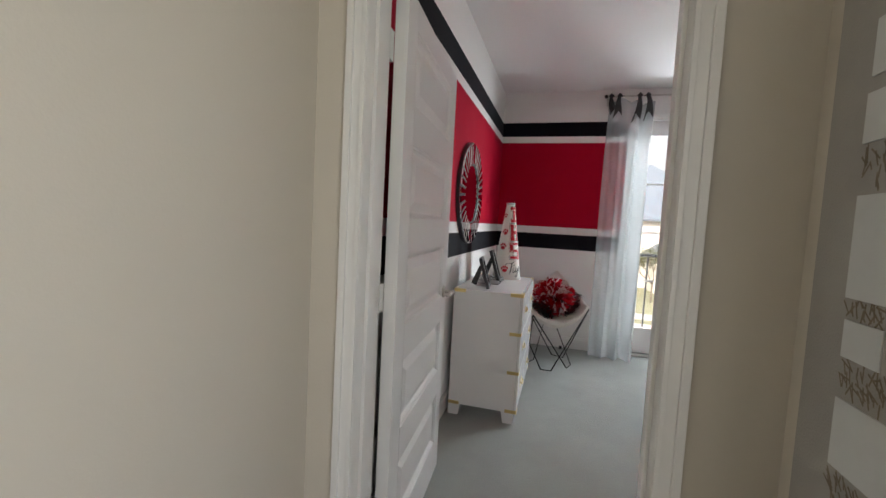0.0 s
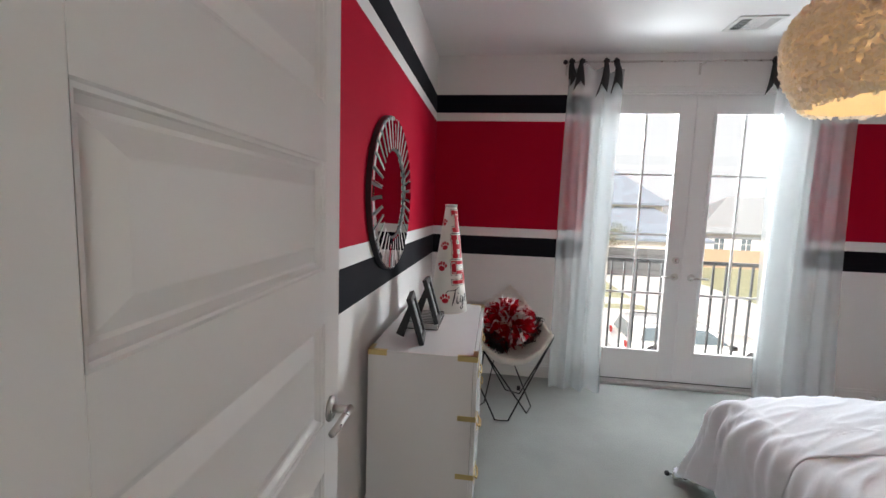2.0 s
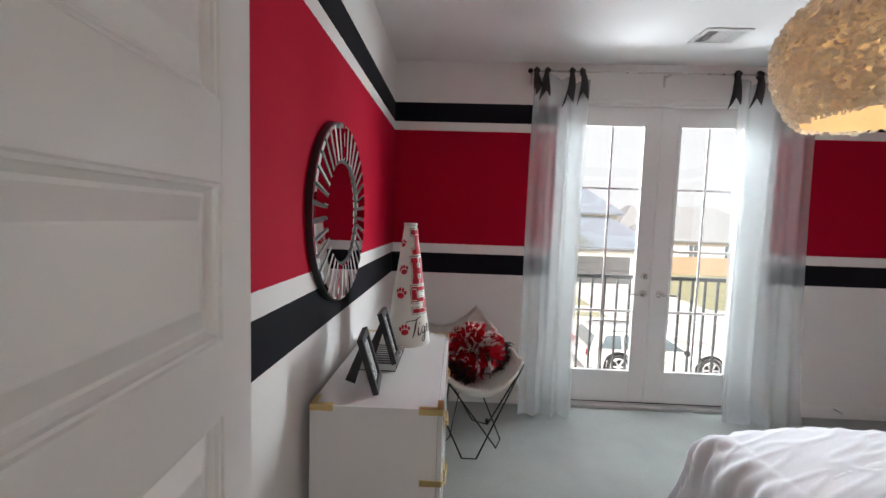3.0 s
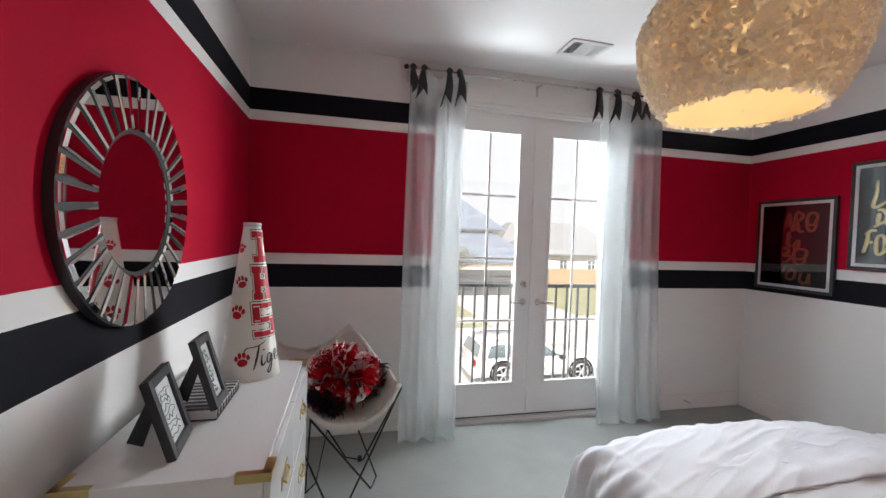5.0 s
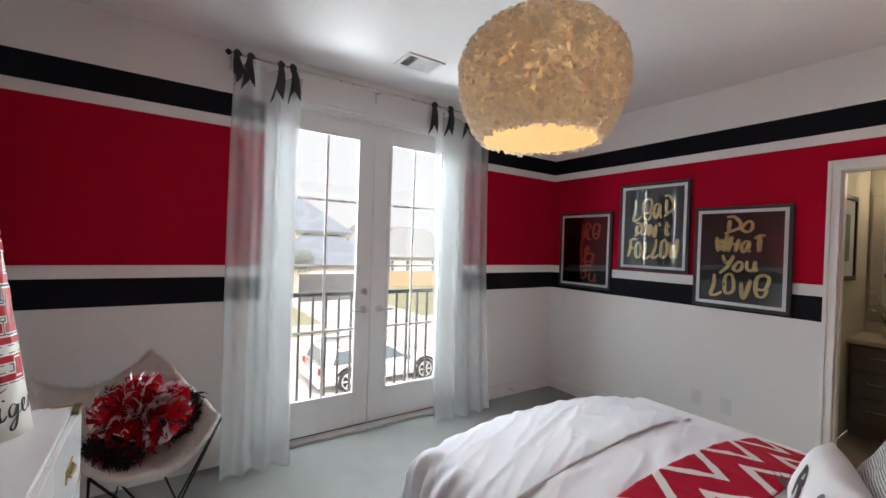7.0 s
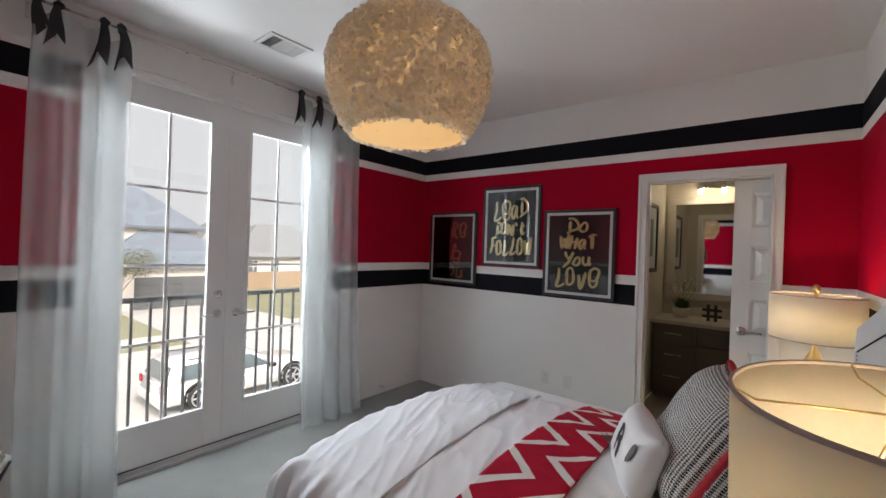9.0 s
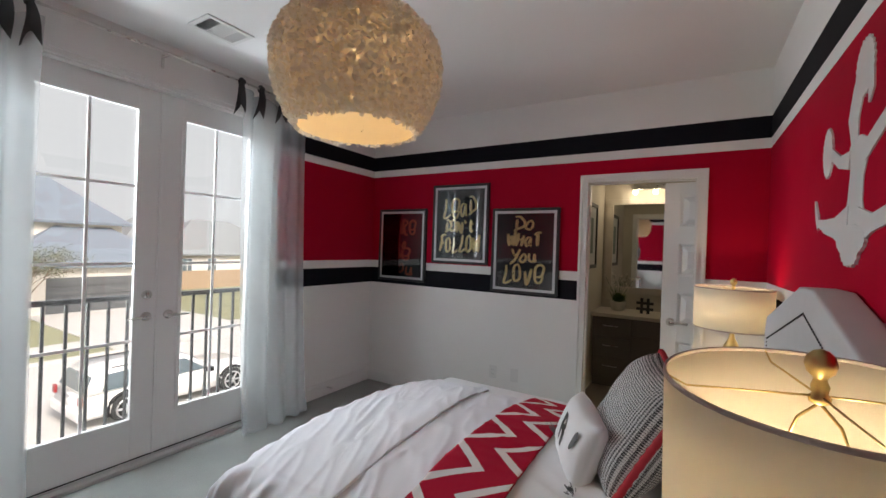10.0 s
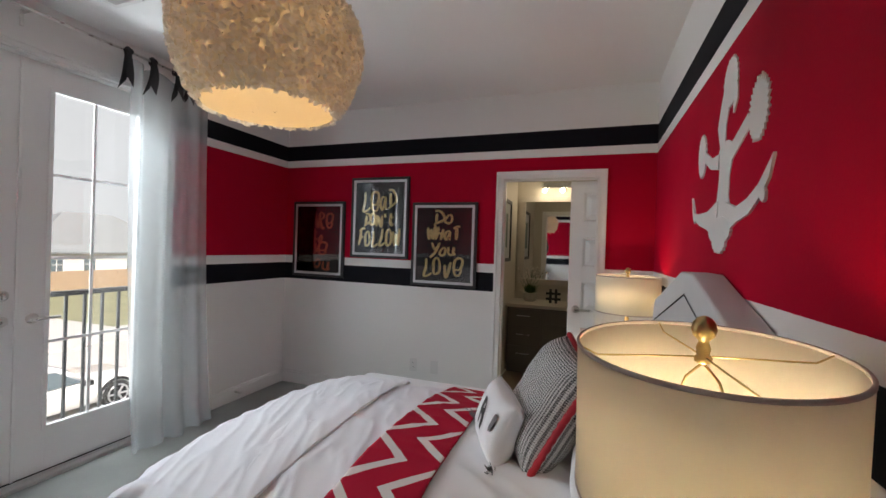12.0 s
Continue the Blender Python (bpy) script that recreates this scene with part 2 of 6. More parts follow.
M_MIRROR = mirror_material()
M_GLASS = glass_material("clear_glass")
M_PICGLASS = glass_material("picture_glass", 0.01, ior=1.65)
M_SHEER = cloth_material("white_sheer_voile", (0.80, 0.86, 0.87), see=0.61, through_light=0.24)
M_SHADE = cloth_material("cream_lamp_linen", (0.86, 0.82, 0.73), through_light=0.42, fine=700)
M_SHELL = cloth_material("cream_petal_paper", (0.95, 0.89, 0.78), through_light=0.50, fine=120)
M_PENDANTIN = cloth_material("cream_inner_shade", (0.85, 0.76, 0.58), through_light=0.03, fine=200)


def thin_spots(m, scale, over, most):
    """Thin places in a paper shell, where more of the lamp's light comes through."""
    nt = m.node_tree
    mx = [n for n in nt.nodes if n.type == "MIX_SHADER" and n.inputs[1].links[0].from_node.type == "BSDF_DIFFUSE"][0]
    co, no = nt.nodes.new("ShaderNodeTexCoord"), nt.nodes.new("ShaderNodeTexNoise")
    no.inputs["Scale"].default_value = scale
    nt.links.new(co.outputs["Object"], no.inputs["Vector"])
    spot = math_node(nt, "MULTIPLY", math_node(nt, "GREATER_THAN", no.outputs["Fac"], over), most)
    nt.links.new(math_node(nt, "ADD", spot, 0.10), mx.inputs[0])


thin_spots(M_PENDANTIN, 75.0, 0.60, 0.55)


def pattern_cloth(name, kind):
    m = material(name, (0.7, 0.7, 0.7), 0.85, fine=350, bump=0.12, spec=0.2)
    nt, b = m.node_tree, m.node_tree.nodes["Principled BSDF"]
    coord = nt.nodes.new("ShaderNodeTexCoord")
    sep = nt.nodes.new("ShaderNodeSeparateXYZ")
    nt.links.new(coord.outputs["UV"], sep.inputs[0])
    u, v = sep.outputs["X"], sep.outputs["Y"]
    if kind == "chevron":
        tri = math_node(nt, "PINGPONG", math_node(nt, "ADD", u, 0.035), 0.168)
        w = math_node(nt, "SUBTRACT", v, math_node(nt, "MULTIPLY", tri, 1.10))
        fac = math_node(nt, "LESS_THAN", math_node(nt, "MODULO", math_node(nt, "ADD", w, 3.0), 0.200), 0.052)
        col = mix_colour(nt, fac, (0.40, 0.006, 0.030), (0.72, 0.68, 0.66))
    else:
        p = 0.0098
        a = math_node(nt, "LESS_THAN", math_node(nt, "MODULO", math_node(nt, "ADD", u, 3.0), p), p / 2)
        c = math_node(nt, "LESS_THAN", math_node(nt, "MODULO", math_node(nt, "ADD", v, 3.0), p), p / 2)
        d = math_node(nt, "LESS_THAN", math_node(nt, "MODULO", math_node(nt, "ADD", math_node(nt, "ADD", u, v), 6.0), p / 2), p / 4)
        both = math_node(nt, "MULTIPLY", a, c)
        one = math_node(nt, "SUBTRACT", math_node(nt, "MAXIMUM", a, c), both)
        fac = math_node(nt, "ADD", both, math_node(nt, "MULTIPLY", one, d))
        col = mix_colour(nt, fac, (0.68, 0.67, 0.66), (0.02, 0.02, 0.022))
    nt.links.new(col, b.inputs["Base Color"])
    return m


M_CHEVRON = pattern_cloth("red_white_chevron_knit", "chevron")
M_HOUND = pattern_cloth("black_white_houndstooth", "houndstooth")

# ---------------------------------------------------------------- builders
BASE = {}


def thing(name, base, label, category, group="", kind=""):
    """An Empty at the thing's base; parts go under it."""
    ob = new(name)
    ob.location = base
    ob.empty_display_size = 0.05
    BASE[ob] = Vector(base)
    return tagged(ob, label, category, group, kind)


def part(name, bm, mat, parent=None, label="", smooth=False, kind=""):
    """Links a bmesh, in world metres, as one mesh object under its thing or part."""
    base = BASE[parent] if parent else Vector((0, 0, 0))
    bmesh.ops.recalc_face_normals(bm, faces=bm.faces)
    bm.transform(Matrix.Translation(-base))
    me = bpy.data.meshes.new(name)
    bm.to_mesh(me)
    bm.free()
    for one in (mat if isinstance(mat, (list, tuple)) else [mat]):
        me.materials.append(one)
    if smooth:
        for p in me.polygons:
            p.use_smooth = True
    ob = new(name, me)
    ob.parent = parent
    BASE[ob] = base
    return tagged(ob, label=label, kind=kind)


def solid(name, bm, mat, label, category, kind="", group="", smooth=False):
    """A thing that is one mesh."""
    vs = [v.co for v in bm.verts]
    base = Vector((sum(v.x for v in vs) / len(vs), sum(v.y for v in vs) / len(vs), min(v.z for v in vs)))
    ob = new(name)
    bpy.data.objects.remove(ob)
    bmesh.ops.recalc_face_normals(bm, faces=bm.faces)
    bm.transform(Matrix.Translation(-base))
    me = bpy.data.meshes.new(name)
    bm.to_mesh(me)
    bm.free()
    for one in (mat if isinstance(mat, (list, tuple)) else [mat]):
        me.materials.append(one)
    if smooth:
        for p in me.polygons:
            p.use_smooth = True
    ob = new(name, me)
    ob.location = base
    BASE[ob] = base
    return tagged(ob, label, category, group, kind)


def box(bm, x0, y0, z0, x1, y1, z1, bevel=0.0, m=None, seg=2):
    r = bmesh.ops.create_cube(bm, size=1.0)
    vs = r["verts"]
    t = Matrix.Translation(((x0 + x1) / 2, (y0 + y1) / 2, (z0 + z1) / 2)) @ Matrix.Diagonal((abs(x1 - x0), abs(y1 - y0), abs(z1 - z0), 1))
    bmesh.ops.transform(bm, matrix=t, verts=vs)
    if bevel:
        es = list({e for v in vs for e in v.link_edges})
        r = bmesh.ops.bevel(bm, geom=es, offset=bevel, segments=seg, affect="EDGES", profile=0.6)
        vs = list({v for f in r["faces"] for v in f.verts} | {v for v in vs if v.is_valid})
    if m:
        bmesh.ops.transform(bm, matrix=m, verts=vs)
    return vs


def bx(*a, **k):
    bm = bmesh.new()
    box(bm, *a, **k)
    return bm


def tube(bm, pts, r, n=8, closed=False, taper=None):
    """A round bar along a line of points."""
    pts = [Vector(p) for p in pts]
    rings = []
    cnt = len(pts)
    up = Vector((0, 0, 1))
    for i, p in enumerate(pts):
        a = pts[i - 1] if i or closed else pts[i]
        b = pts[(i + 1) % cnt] if i < cnt - 1 or closed else pts[i]
        d = (b - a).normalized()
        s = d.cross(up if abs(d.z) < 0.9 else Vector((1, 0, 0))).normalized()
        t = s.cross(d)
        rr = r * (taper[i] if taper else 1)
        rings.append([bm.verts.new(p + rr * (math.cos(2 * math.pi * k / n) * s + math.sin(2 * math.pi * k / n) * t)) for k in range(n)])
    for i in range(cnt if closed else cnt - 1):
        A, B = rings[i], rings[(i + 1) % cnt]
        for k in range(n):
            bm.faces.new((A[k], A[(k + 1) % n], B[(k + 1) % n], B[k]))
    if not closed:
        bm.faces.new(rings[0][::-1])
        bm.faces.new(rings[-1])
    return bm


def lathe(bm, profile, centre, n=32, cap=True):
    """Turned shape: profile of (radius, z) round a vertical axis."""
    cx, cy, cz = centre
    rings = [[bm.verts.new((cx + r * math.cos(2 * math.pi * k / n), cy + r * math.sin(2 * math.pi * k / n), cz + z)) for k in range(n)] for r, z in profile]
    for A, B in zip(rings, rings[1:]):
        for k in range(n):
            bm.faces.new((A[k], A[(k + 1) % n], B[(k + 1) % n], B[k]))
    if cap:
        bm.faces.new(rings[0][::-1])
        bm.faces.new(rings[-1])
    return bm


def sheet(bm, f, nu, nv, uv=None):
    """A grid surface: f(u, v) for u, v in 0..1."""
    vs = [[bm.verts.new(f(i / nu, j / nv)) for j in range(nv + 1)] for i in range(nu + 1)]
    layer = bm.loops.layers.uv.verify() if uv else None
    for i in range(nu):
        for j in range(nv):
            fc = bm.faces.new((vs[i][j], vs[i + 1][j], vs[i + 1][j + 1], vs[i][j + 1]))
            if uv:
                for lp, (a, b) in zip(fc.loops, ((i, j), (i + 1, j), (i + 1, j + 1), (i, j + 1))):
                    lp[layer].uv = uv(a / nu, b / nv)
    return bm


def thicken(bm, d):
    """Gives a sheet a second face d below it and closes its rim."""
    bm.normal_update()
    up = sum((f.normal.z * f.calc_area() for f in bm.faces))
    sgn = -1 if up > 0 else 1
    old = list(bm.faces)
    rim = [e for e in bm.edges if len(e.link_faces) == 1]
    low = {v: bm.verts.new(v.co + sgn * d * v.normal) for v in list(bm.verts)}
    layer = bm.loops.layers.uv.active
    for f in old:
        g = bm.faces.new([low[v] for v in reversed(f.verts)])
        if layer:
            for lp in g.loops:
                for q in f.loops:
                    if low[q.vert] is lp.vert:
                        lp[layer].uv = q[layer].uv
    for e in rim:
        a, q = e.verts
        bm.faces.new((a, q, low[q], low[a]))
    return bm


def wall(name, axis, at, thick, a0, a1, z0, z1, holes, mats, label, room_side):
    """A wall with openings through it. axis 'x': runs along x at y = at .. at + thick. holes: (a0, a1, z0, z1). room_side: +1 or -1, the side with mats[1]."""
    us = sorted({a0, a1, *[h[0] for h in holes], *[h[1] for h in holes]})
    zs = sorted({z0, z1, *[h[2] for h in holes], *[h[3] for h in holes]})
    full = {}
    for i in range(len(us) - 1):
        for j in range(len(zs) - 1):
            um, zm = (us[i] + us[i + 1]) / 2, (zs[j] + zs[j + 1]) / 2
            full[i, j] = not any(h[0] < um < h[1] and h[2] < zm < h[3] for h in holes)
    bm = bmesh.new()

    def P(u, w, z):
        return (u, w, z) if axis == "x" else (w, u, z)
    lo, hi = min(at, at + thick), max(at, at + thick)
    for (i, j), on in full.items():
        if not on:
            continue
        u0, u1, c0, c1 = us[i], us[i + 1], zs[j], zs[j + 1]
        for w, side in ((lo, -1), (hi, 1)):
            f = bm.faces.new([bm.verts.new(P(*q)) for q in ((u0, w, c0), (u1, w, c0), (u1, w, c1), (u0, w, c1))])
            f.material_index = 1 if side == room_side else 0
        for di, dj, q in ((-1, 0, ((u0, c0), (u0, c1))), (1, 0, ((u1, c0), (u1, c1))), (0, -1, ((u0, c0), (u1, c0))), (0, 1, ((u0, c1), (u1, c1)))):
            if not full.get((i + di, j + dj), False):
                (ua, ca), (ub, cb) = q
                bm.faces.new([bm.verts.new(P(*r)) for r in ((ua, lo, ca), (ub, lo, cb), (ub, hi, cb), (ua, hi, ca))])
    bmesh.ops.remove_doubles(bm, verts=bm.verts, dist=1e-5)
    return solid(name, bm, mats, label, "wall", kind="structure")


def lettering(text, size, depth=0.001, bold=0.0, shear=0.0):
    """The built-in font's letters as a bmesh in the plane x, y, centred on x, base line at y = 0."""
    cu = bpy.data.curves.new("letters", "FONT")
    cu.body, cu.size, cu.extrude, cu.offset, cu.shear, cu.align_x = text, size, depth, bold, shear, "CENTER"
    cu.resolution_u = 3
    ob = new("letters", cu)
    bpy.context.view_layer.update()
    me = bpy.data.meshes.new_from_object(ob.evaluated_get(bpy.context.evaluated_depsgraph_get()))
    bm = bmesh.new()
    bm.from_mesh(me)
    bpy.data.objects.remove(ob)
    bpy.data.curves.remove(cu)
    bpy.data.meshes.remove(me)
    return bm


# ---------------------------------------------------------------- the room
XE, YS, ZC = 4.213, -3.435, 2.745
T = 0.12
wall("wall_north", "x", 0.0, 0.15, -T, XE + T, -0.3, ZC + 0.2, [(1.325, 2.925, 0.0, 2.455)], (M_STUCCO, M_BAND), "white wall with red and black painted bands beside french doors", -1)
wall("wall_west", "y", -T, T, YS, 0.0, 0.0, ZC, [], (M_WALL, M_BAND), "white wall with red and black painted bands behind dresser", 1)
wall("wall_east", "y", XE, T, YS, 0.0, 0.0, ZC, [(-3.04, -2.258, 0.0, 2.045)], (M_BATH, M_BAND), "banded red and white wall with bathroom doorway", -1)
wall("wall_south", "x", YS - T, T, -T, XE + T, 0.0, ZC, [(0.146, 0.966, 0.0, 2.06)], (M_HALL, M_BAND), "banded red and white wall behind the bed", 1)
solid("floor", bx(-T, YS - T, -0.1, XE + T, 0.0, 0.0), M_CARPET, "grey short-pile carpet over the bedroom floor", "carpet", "structure")
solid("ceiling", bx(-T, YS - T, ZC, XE + T, 0.0, ZC + 0.1), M_CEIL, "flat white painted bedroom ceiling", "ceiling", "structure")


def baseboard(a, b, axis, at, out):
    bm = bmesh.new()
    for h0, h1, d in ((0.0, 0.105, 0.014), (0.105, 0.125, 0.009)):
        if axis == "x":
            box(bm, a, at, h0, b, at + out * d, h1, 0.002)
        else:
            box(bm, at, a, h0, at + out * d, b, h1, 0.002)
    solid("baseboard", bm, M_TRIM, "white painted baseboard along the wall", "baseboard", "structure")


baseboard(0.016, 1.26, "x", 0, -1)
baseboard(2.99, XE - 0.016, "x", 0, -1)
baseboard(YS + 0.1, 0, "y", 0, 1)
baseboard(-2.205, 0, "y", XE, -1)
baseboard(YS, -3.09, "y", XE, -1)
baseboard(1.02, XE - 0.016, "x", YS, 1)


def casing(name, axis, a0, a1, top, at, out, width=0.065, label="white painted door casing"):
    """Three moulded boards round an opening, on one face of the wall."""
    bm = bmesh.new()
    for lo, hi, d in ((0, width, 0.012), (0.0015, 0.0145, 0.02), (width - 0.022, width - 0.0015, 0.022)):
        for A, B, Z0, Z1 in ((a0 - hi, a0 - lo, 0.0, top + hi), (a1 + lo, a1 + hi, 0.0, top + hi), (a0 - lo, a1 + lo, top + lo, top + hi)):
            if axis == "x":
                box(bm, A, at, Z0, B, at + out * d, Z1, 0.002)
            else:
                box(bm, at, A, Z0, at + out * d, B, Z1, 0.002)
    solid(name, bm, M_TRIM, label, "door casing", "structure")


def jamb(name, axis, a0, a1, top, w0, w1, stop_at):
    """Lining of an opening with a stop strip."""
    bm = bmesh.new()
    for A, B, Z0, Z1 in ((a0 - 0.014, a0, 0, top), (a1, a1 + 0.014, 0, top), (a0 - 0.014, a1 + 0.014, top, top + 0.014)):
        if axis == "x":
            box(bm, A, w0, Z0, B, w1, Z1, 0.0015)
        else:
            box(bm, w0, A, Z0, w1, B, Z1, 0.0015)
    for A, B, Z0, Z1 in ((a0, a0 + 0.011, 0, top), (a1 - 0.011, a1, 0, top), (a0, a1, top - 0.011, top)):
        if axis == "x":
            box(bm, A, stop_at, Z0, B, stop_at + 0.035, Z1, 0.002)
        else:
            box(bm, stop_at, A, Z0, stop_at + 0.035, B, Z1, 0.002)
    solid(name, bm, M_TRIM, "white painted door jamb with stop", "door jamb", "structure")


jamb("door_jamb", "x", 0.162, 0.950, 2.045, YS - T - 0.002, YS + 0.002, YS - 0.085)
casing("door_trim", "x", 0.162, 0.950, 2.045, YS - T, -1, 0.062)
casing("door_trim", "x", 0.162, 0.950, 2.045, YS, 1)
jamb("door_jamb", "y", -3.025, -2.273, 2.03, XE - 0.002, XE + T + 0.002, XE + 0.02)
casing("door_trim", "y", -3.025, -2.273, 2.03, XE, -1)
casing("door_trim", "y", -3.025, -2.273, 2.03, XE + T, 1)


def lever(parent, p, out, along, name="door_handle"):
    """Round rose, neck and straight lever. out, along: unit vectors."""
    p, out, along = Vector(p), Vector(out), Vector(along)
    bm = bmesh.new()
    tube(bm, [p, p + out * 0.006, p + out * 0.010], 0.031, 24, taper=[1, 1, 0.8])
    tube(bm, [p + out * 0.008, p + out * 0.05], 0.010, 12)
    tube(bm, [p + out * 0.05 - along * 0.008, p + out * 0.05 + along * 0.03, p + out * 0.047 + along * 0.075, p + out * 0.043 + along * 0.115], 0.0105, 10, taper=[1, 1, 0.9, 0.75])
    return part(name, bm, M_NICKEL, parent, "satin nickel lever handle", True)


def five_panel_door(name, width, label, panels, height=2.025, th=0.044):
    """Door leaf from x = 0 (hinges) to x = width, faces at y = 0 and y = -th, built at the origin."""
    root = thing(name, (0, 0, 0), label, "door", kind="structure")
    st = 0.105
    bm = bmesh.new()
    box(bm, 0, -th, 0.008, st, 0, height, 0.002)
    box(bm, width - st, -th, 0.008, width, 0, height, 0.002)
    zs = [0.008] + [v for p in panels for v in p] + [height]
    for a, b in zip(zs[::2], zs[1::2]):
        box(bm, st, -th, a, width - st, 0, b)
    part("leaf_frame", bm, M_DOOR, root)
    for a, b in panels:
        bm = bmesh.new()
        for side in (0, 1):
            y = 0.0 if side == 0 else -th
            s = -1 if side == 0 else 1
            prof = ((0, 0), (0.003, 0.004), (0.008, 0.005), (0.010, 0.010), (0.018, 0.018), (0.024, 0.0185), (0.058, 0.004), (0.061, 0.0035))
            rings = []
            for ins, dep in prof:
                rings.append([bm.verts.new((x, y + s * dep, z)) for x, z in ((st + ins, a + ins), (width - st - ins, a + ins), (width - st - ins, b - ins), (st + ins, b - ins))])
            for A, B in zip(rings, rings[1:]):
                for k in range(4):
                    bm.faces.new((A[k], A[(k + 1) % 4], B[(k + 1) % 4], B[k]))
            bm.faces.new(rings[-1])
        part("panel", bm, M_DOOR, root)
    return root


PANELS = [(0.185, 0.435), (0.560, 0.810), (0.935, 1.185), (1.310, 1.560), (1.685, 1.935)]
leaf = five_panel_door("door_1", 0.813, "white five-panel bedroom door standing open", PANELS)
lever(leaf, (0.745, 0.0, 0.955), (0, 1, 0), (-1, 0, 0))
lever(leaf, (0.745, -0.044, 0.955), (0, -1, 0), (-1, 0, 0))
part("latch_plate", bx(0.8125, -0.029, 0.92, 0.8142, -0.006, 0.99), M_NICKEL, leaf, "satin nickel latch plate")
for z in (0.25, 1.05, 1.84):
    bm = bmesh.new()
    tube(bm, [(-0.006, 0.005, z - 0.045), (-0.006, 0.005, z + 0.045)], 0.006, 10)
    box(bm, -0.0015, -0.034, z - 0.045, 0.0, -0.004, z + 0.045)
    box(bm, -0.036, 0.0005, z - 0.045, -0.004, 0.0025, z + 0.045)
    part("hinge", bm, M_TRIM, leaf, "painted hinge")
# leaf runs from the hinge jamb along the west wall; front face looks into the room
leaf.matrix_basis = pose(0.163, -3.390, 0.0, 0, 0, 90 + 4.2)

leaf2 = five_panel_door("door_2", 0.745, "white five-panel bathroom door standing half across the doorway", PANELS)
lever(leaf2, (0.68, 0.0, 0.955), (0, 1, 0), (-1, 0, 0))
lever(leaf2, (0.68, -0.044, 0.955), (0, -1, 0), (-1, 0, 0))
leaf2.matrix_basis = pose(XE + T + 0.030, -3.558, 0.0, 0, 0, 90)


# french doors
def french_leaf(x0, x1, p0, p1, mid, handle_x, direction, bolt):
    root = thing("door_3", ((x0 + x1) / 2, 0.07, 0.0), "white glazed french door leaf with eight panes, closed", "french door", "french door leaves", "structure")
    y0, y1 = 0.05, 0.084
    bm = bmesh.new()
    z0, z1, g0, g1 = 0.035, 2.435, 0.295, 2.290
    box(bm, x0, y0, z0, p0, y1, z1, 0.003)
    box(bm, p1, y0, z0, x1, y1, z1, 0.003)
    box(bm, p0, y0, z0, p1, y1, g0)
    box(bm, p0, y0, g1, p1, y1, z1)
    part("leaf_frame", bm, M_DOOR, root)
    bm = bmesh.new()
    for a, b, c, d in ((p0 - 0.018, p0 + 0.006, g0 - 0.018, g1 + 0.018), (p1 - 0.006, p1 + 0.018, g0 - 0.018, g1 + 0.018), (p0, p1, g0 - 0.018, g0 + 0.006), (p0, p1, g1 - 0.006, g1 + 0.018)):
        box(bm, a, y0 - 0.009, c, b, y0 + 0.004, d, 0.004)
    part("glazing_bead", bm, M_DOOR, root)
    rows = [g0, 0.797, 1.297, 1.795, g1]
    for z in rows[1:-1]:
        part("muntin", bx(p0, y0 + 0.0165, z - 0.009, p1, y0 + 0.0225, z + 0.009, 0.001), M_DOOR, root)
    part("muntin", bx(mid - 0.009, y0 + 0.0150, g0, mid + 0.009, y0 + 0.0210, g1, 0.001), M_DOOR, root)
    for a, b in ((p0, mid), (mid, p1)):
        for c, d in zip(rows, rows[1:]):
            pane = part("pane", bx(a, y0 + 0.0240, c, b, y0 + 0.0246, d), M_GLASS, root)
            pane.visible_shadow = False
    lever(root, (handle_x, y0, 0.950), (0, -1, 0), (direction, 0, 0))
    if bolt:
        bm = bmesh.new()
        tube(bm, [(handle_x, y0, 1.092), (handle_x, y0 - 0.012, 1.092), (handle_x, y0 - 0.016, 1.092)], 0.030, 20, taper=[1, 1, 0.85])
        box(bm, handle_x - 0.006, y0 - 0.034, 1.074, handle_x + 0.006, y0 - 0.014, 1.110, 0.003)
        part("deadbolt", bm, M_NICKEL, root, "satin nickel thumb-turn deadbolt", True)
    return root


left = french_leaf(1.349, 2.121, 1.490, 1.985, 1.738, 2.055, -1, True)
right = french_leaf(2.127, 2.899, 2.263, 2.758, 2.495, 2.190, 1, False)
part("astragal", bx(2.109, 0.040, 0.035, 2.123, 0.0495, 2.435, 0.002), M_DOOR, left)
bm = bmesh.new()
for a, b, c, d in ((1.325, 1.346, 0, 2.455), (2.902, 2.925, 0, 2.455), (1.346, 2.902, 2.438, 2.455)):
    box(bm, a, 0.0, c, b, 0.15, d)
solid("door_frame", bm, M_TRIM, "white painted frame of the french doors", "door frame", "structure")
casing("door_trim", "x", 1.335, 2.915, 2.448, 0.0, -1, 0.055)
bm = bmesh.new()
box(bm, 1.346, -0.02, 0.0, 2.902, 0.15, 0.022, 0.004)
box(bm, 1.346, 0.03, 0.022, 2.902, 0.045, 0.030, 0.003)
solid("threshold", bm, M_SILL, "pale metal threshold under the french doors", "threshold", "structure")
solid("door_sweep", bx(1.346, 0.046, 0.022, 2.902, 0.1, 0.0345), M_BLACKMETAL, "black weather sweep under the french doors", "door sweep", "structure")


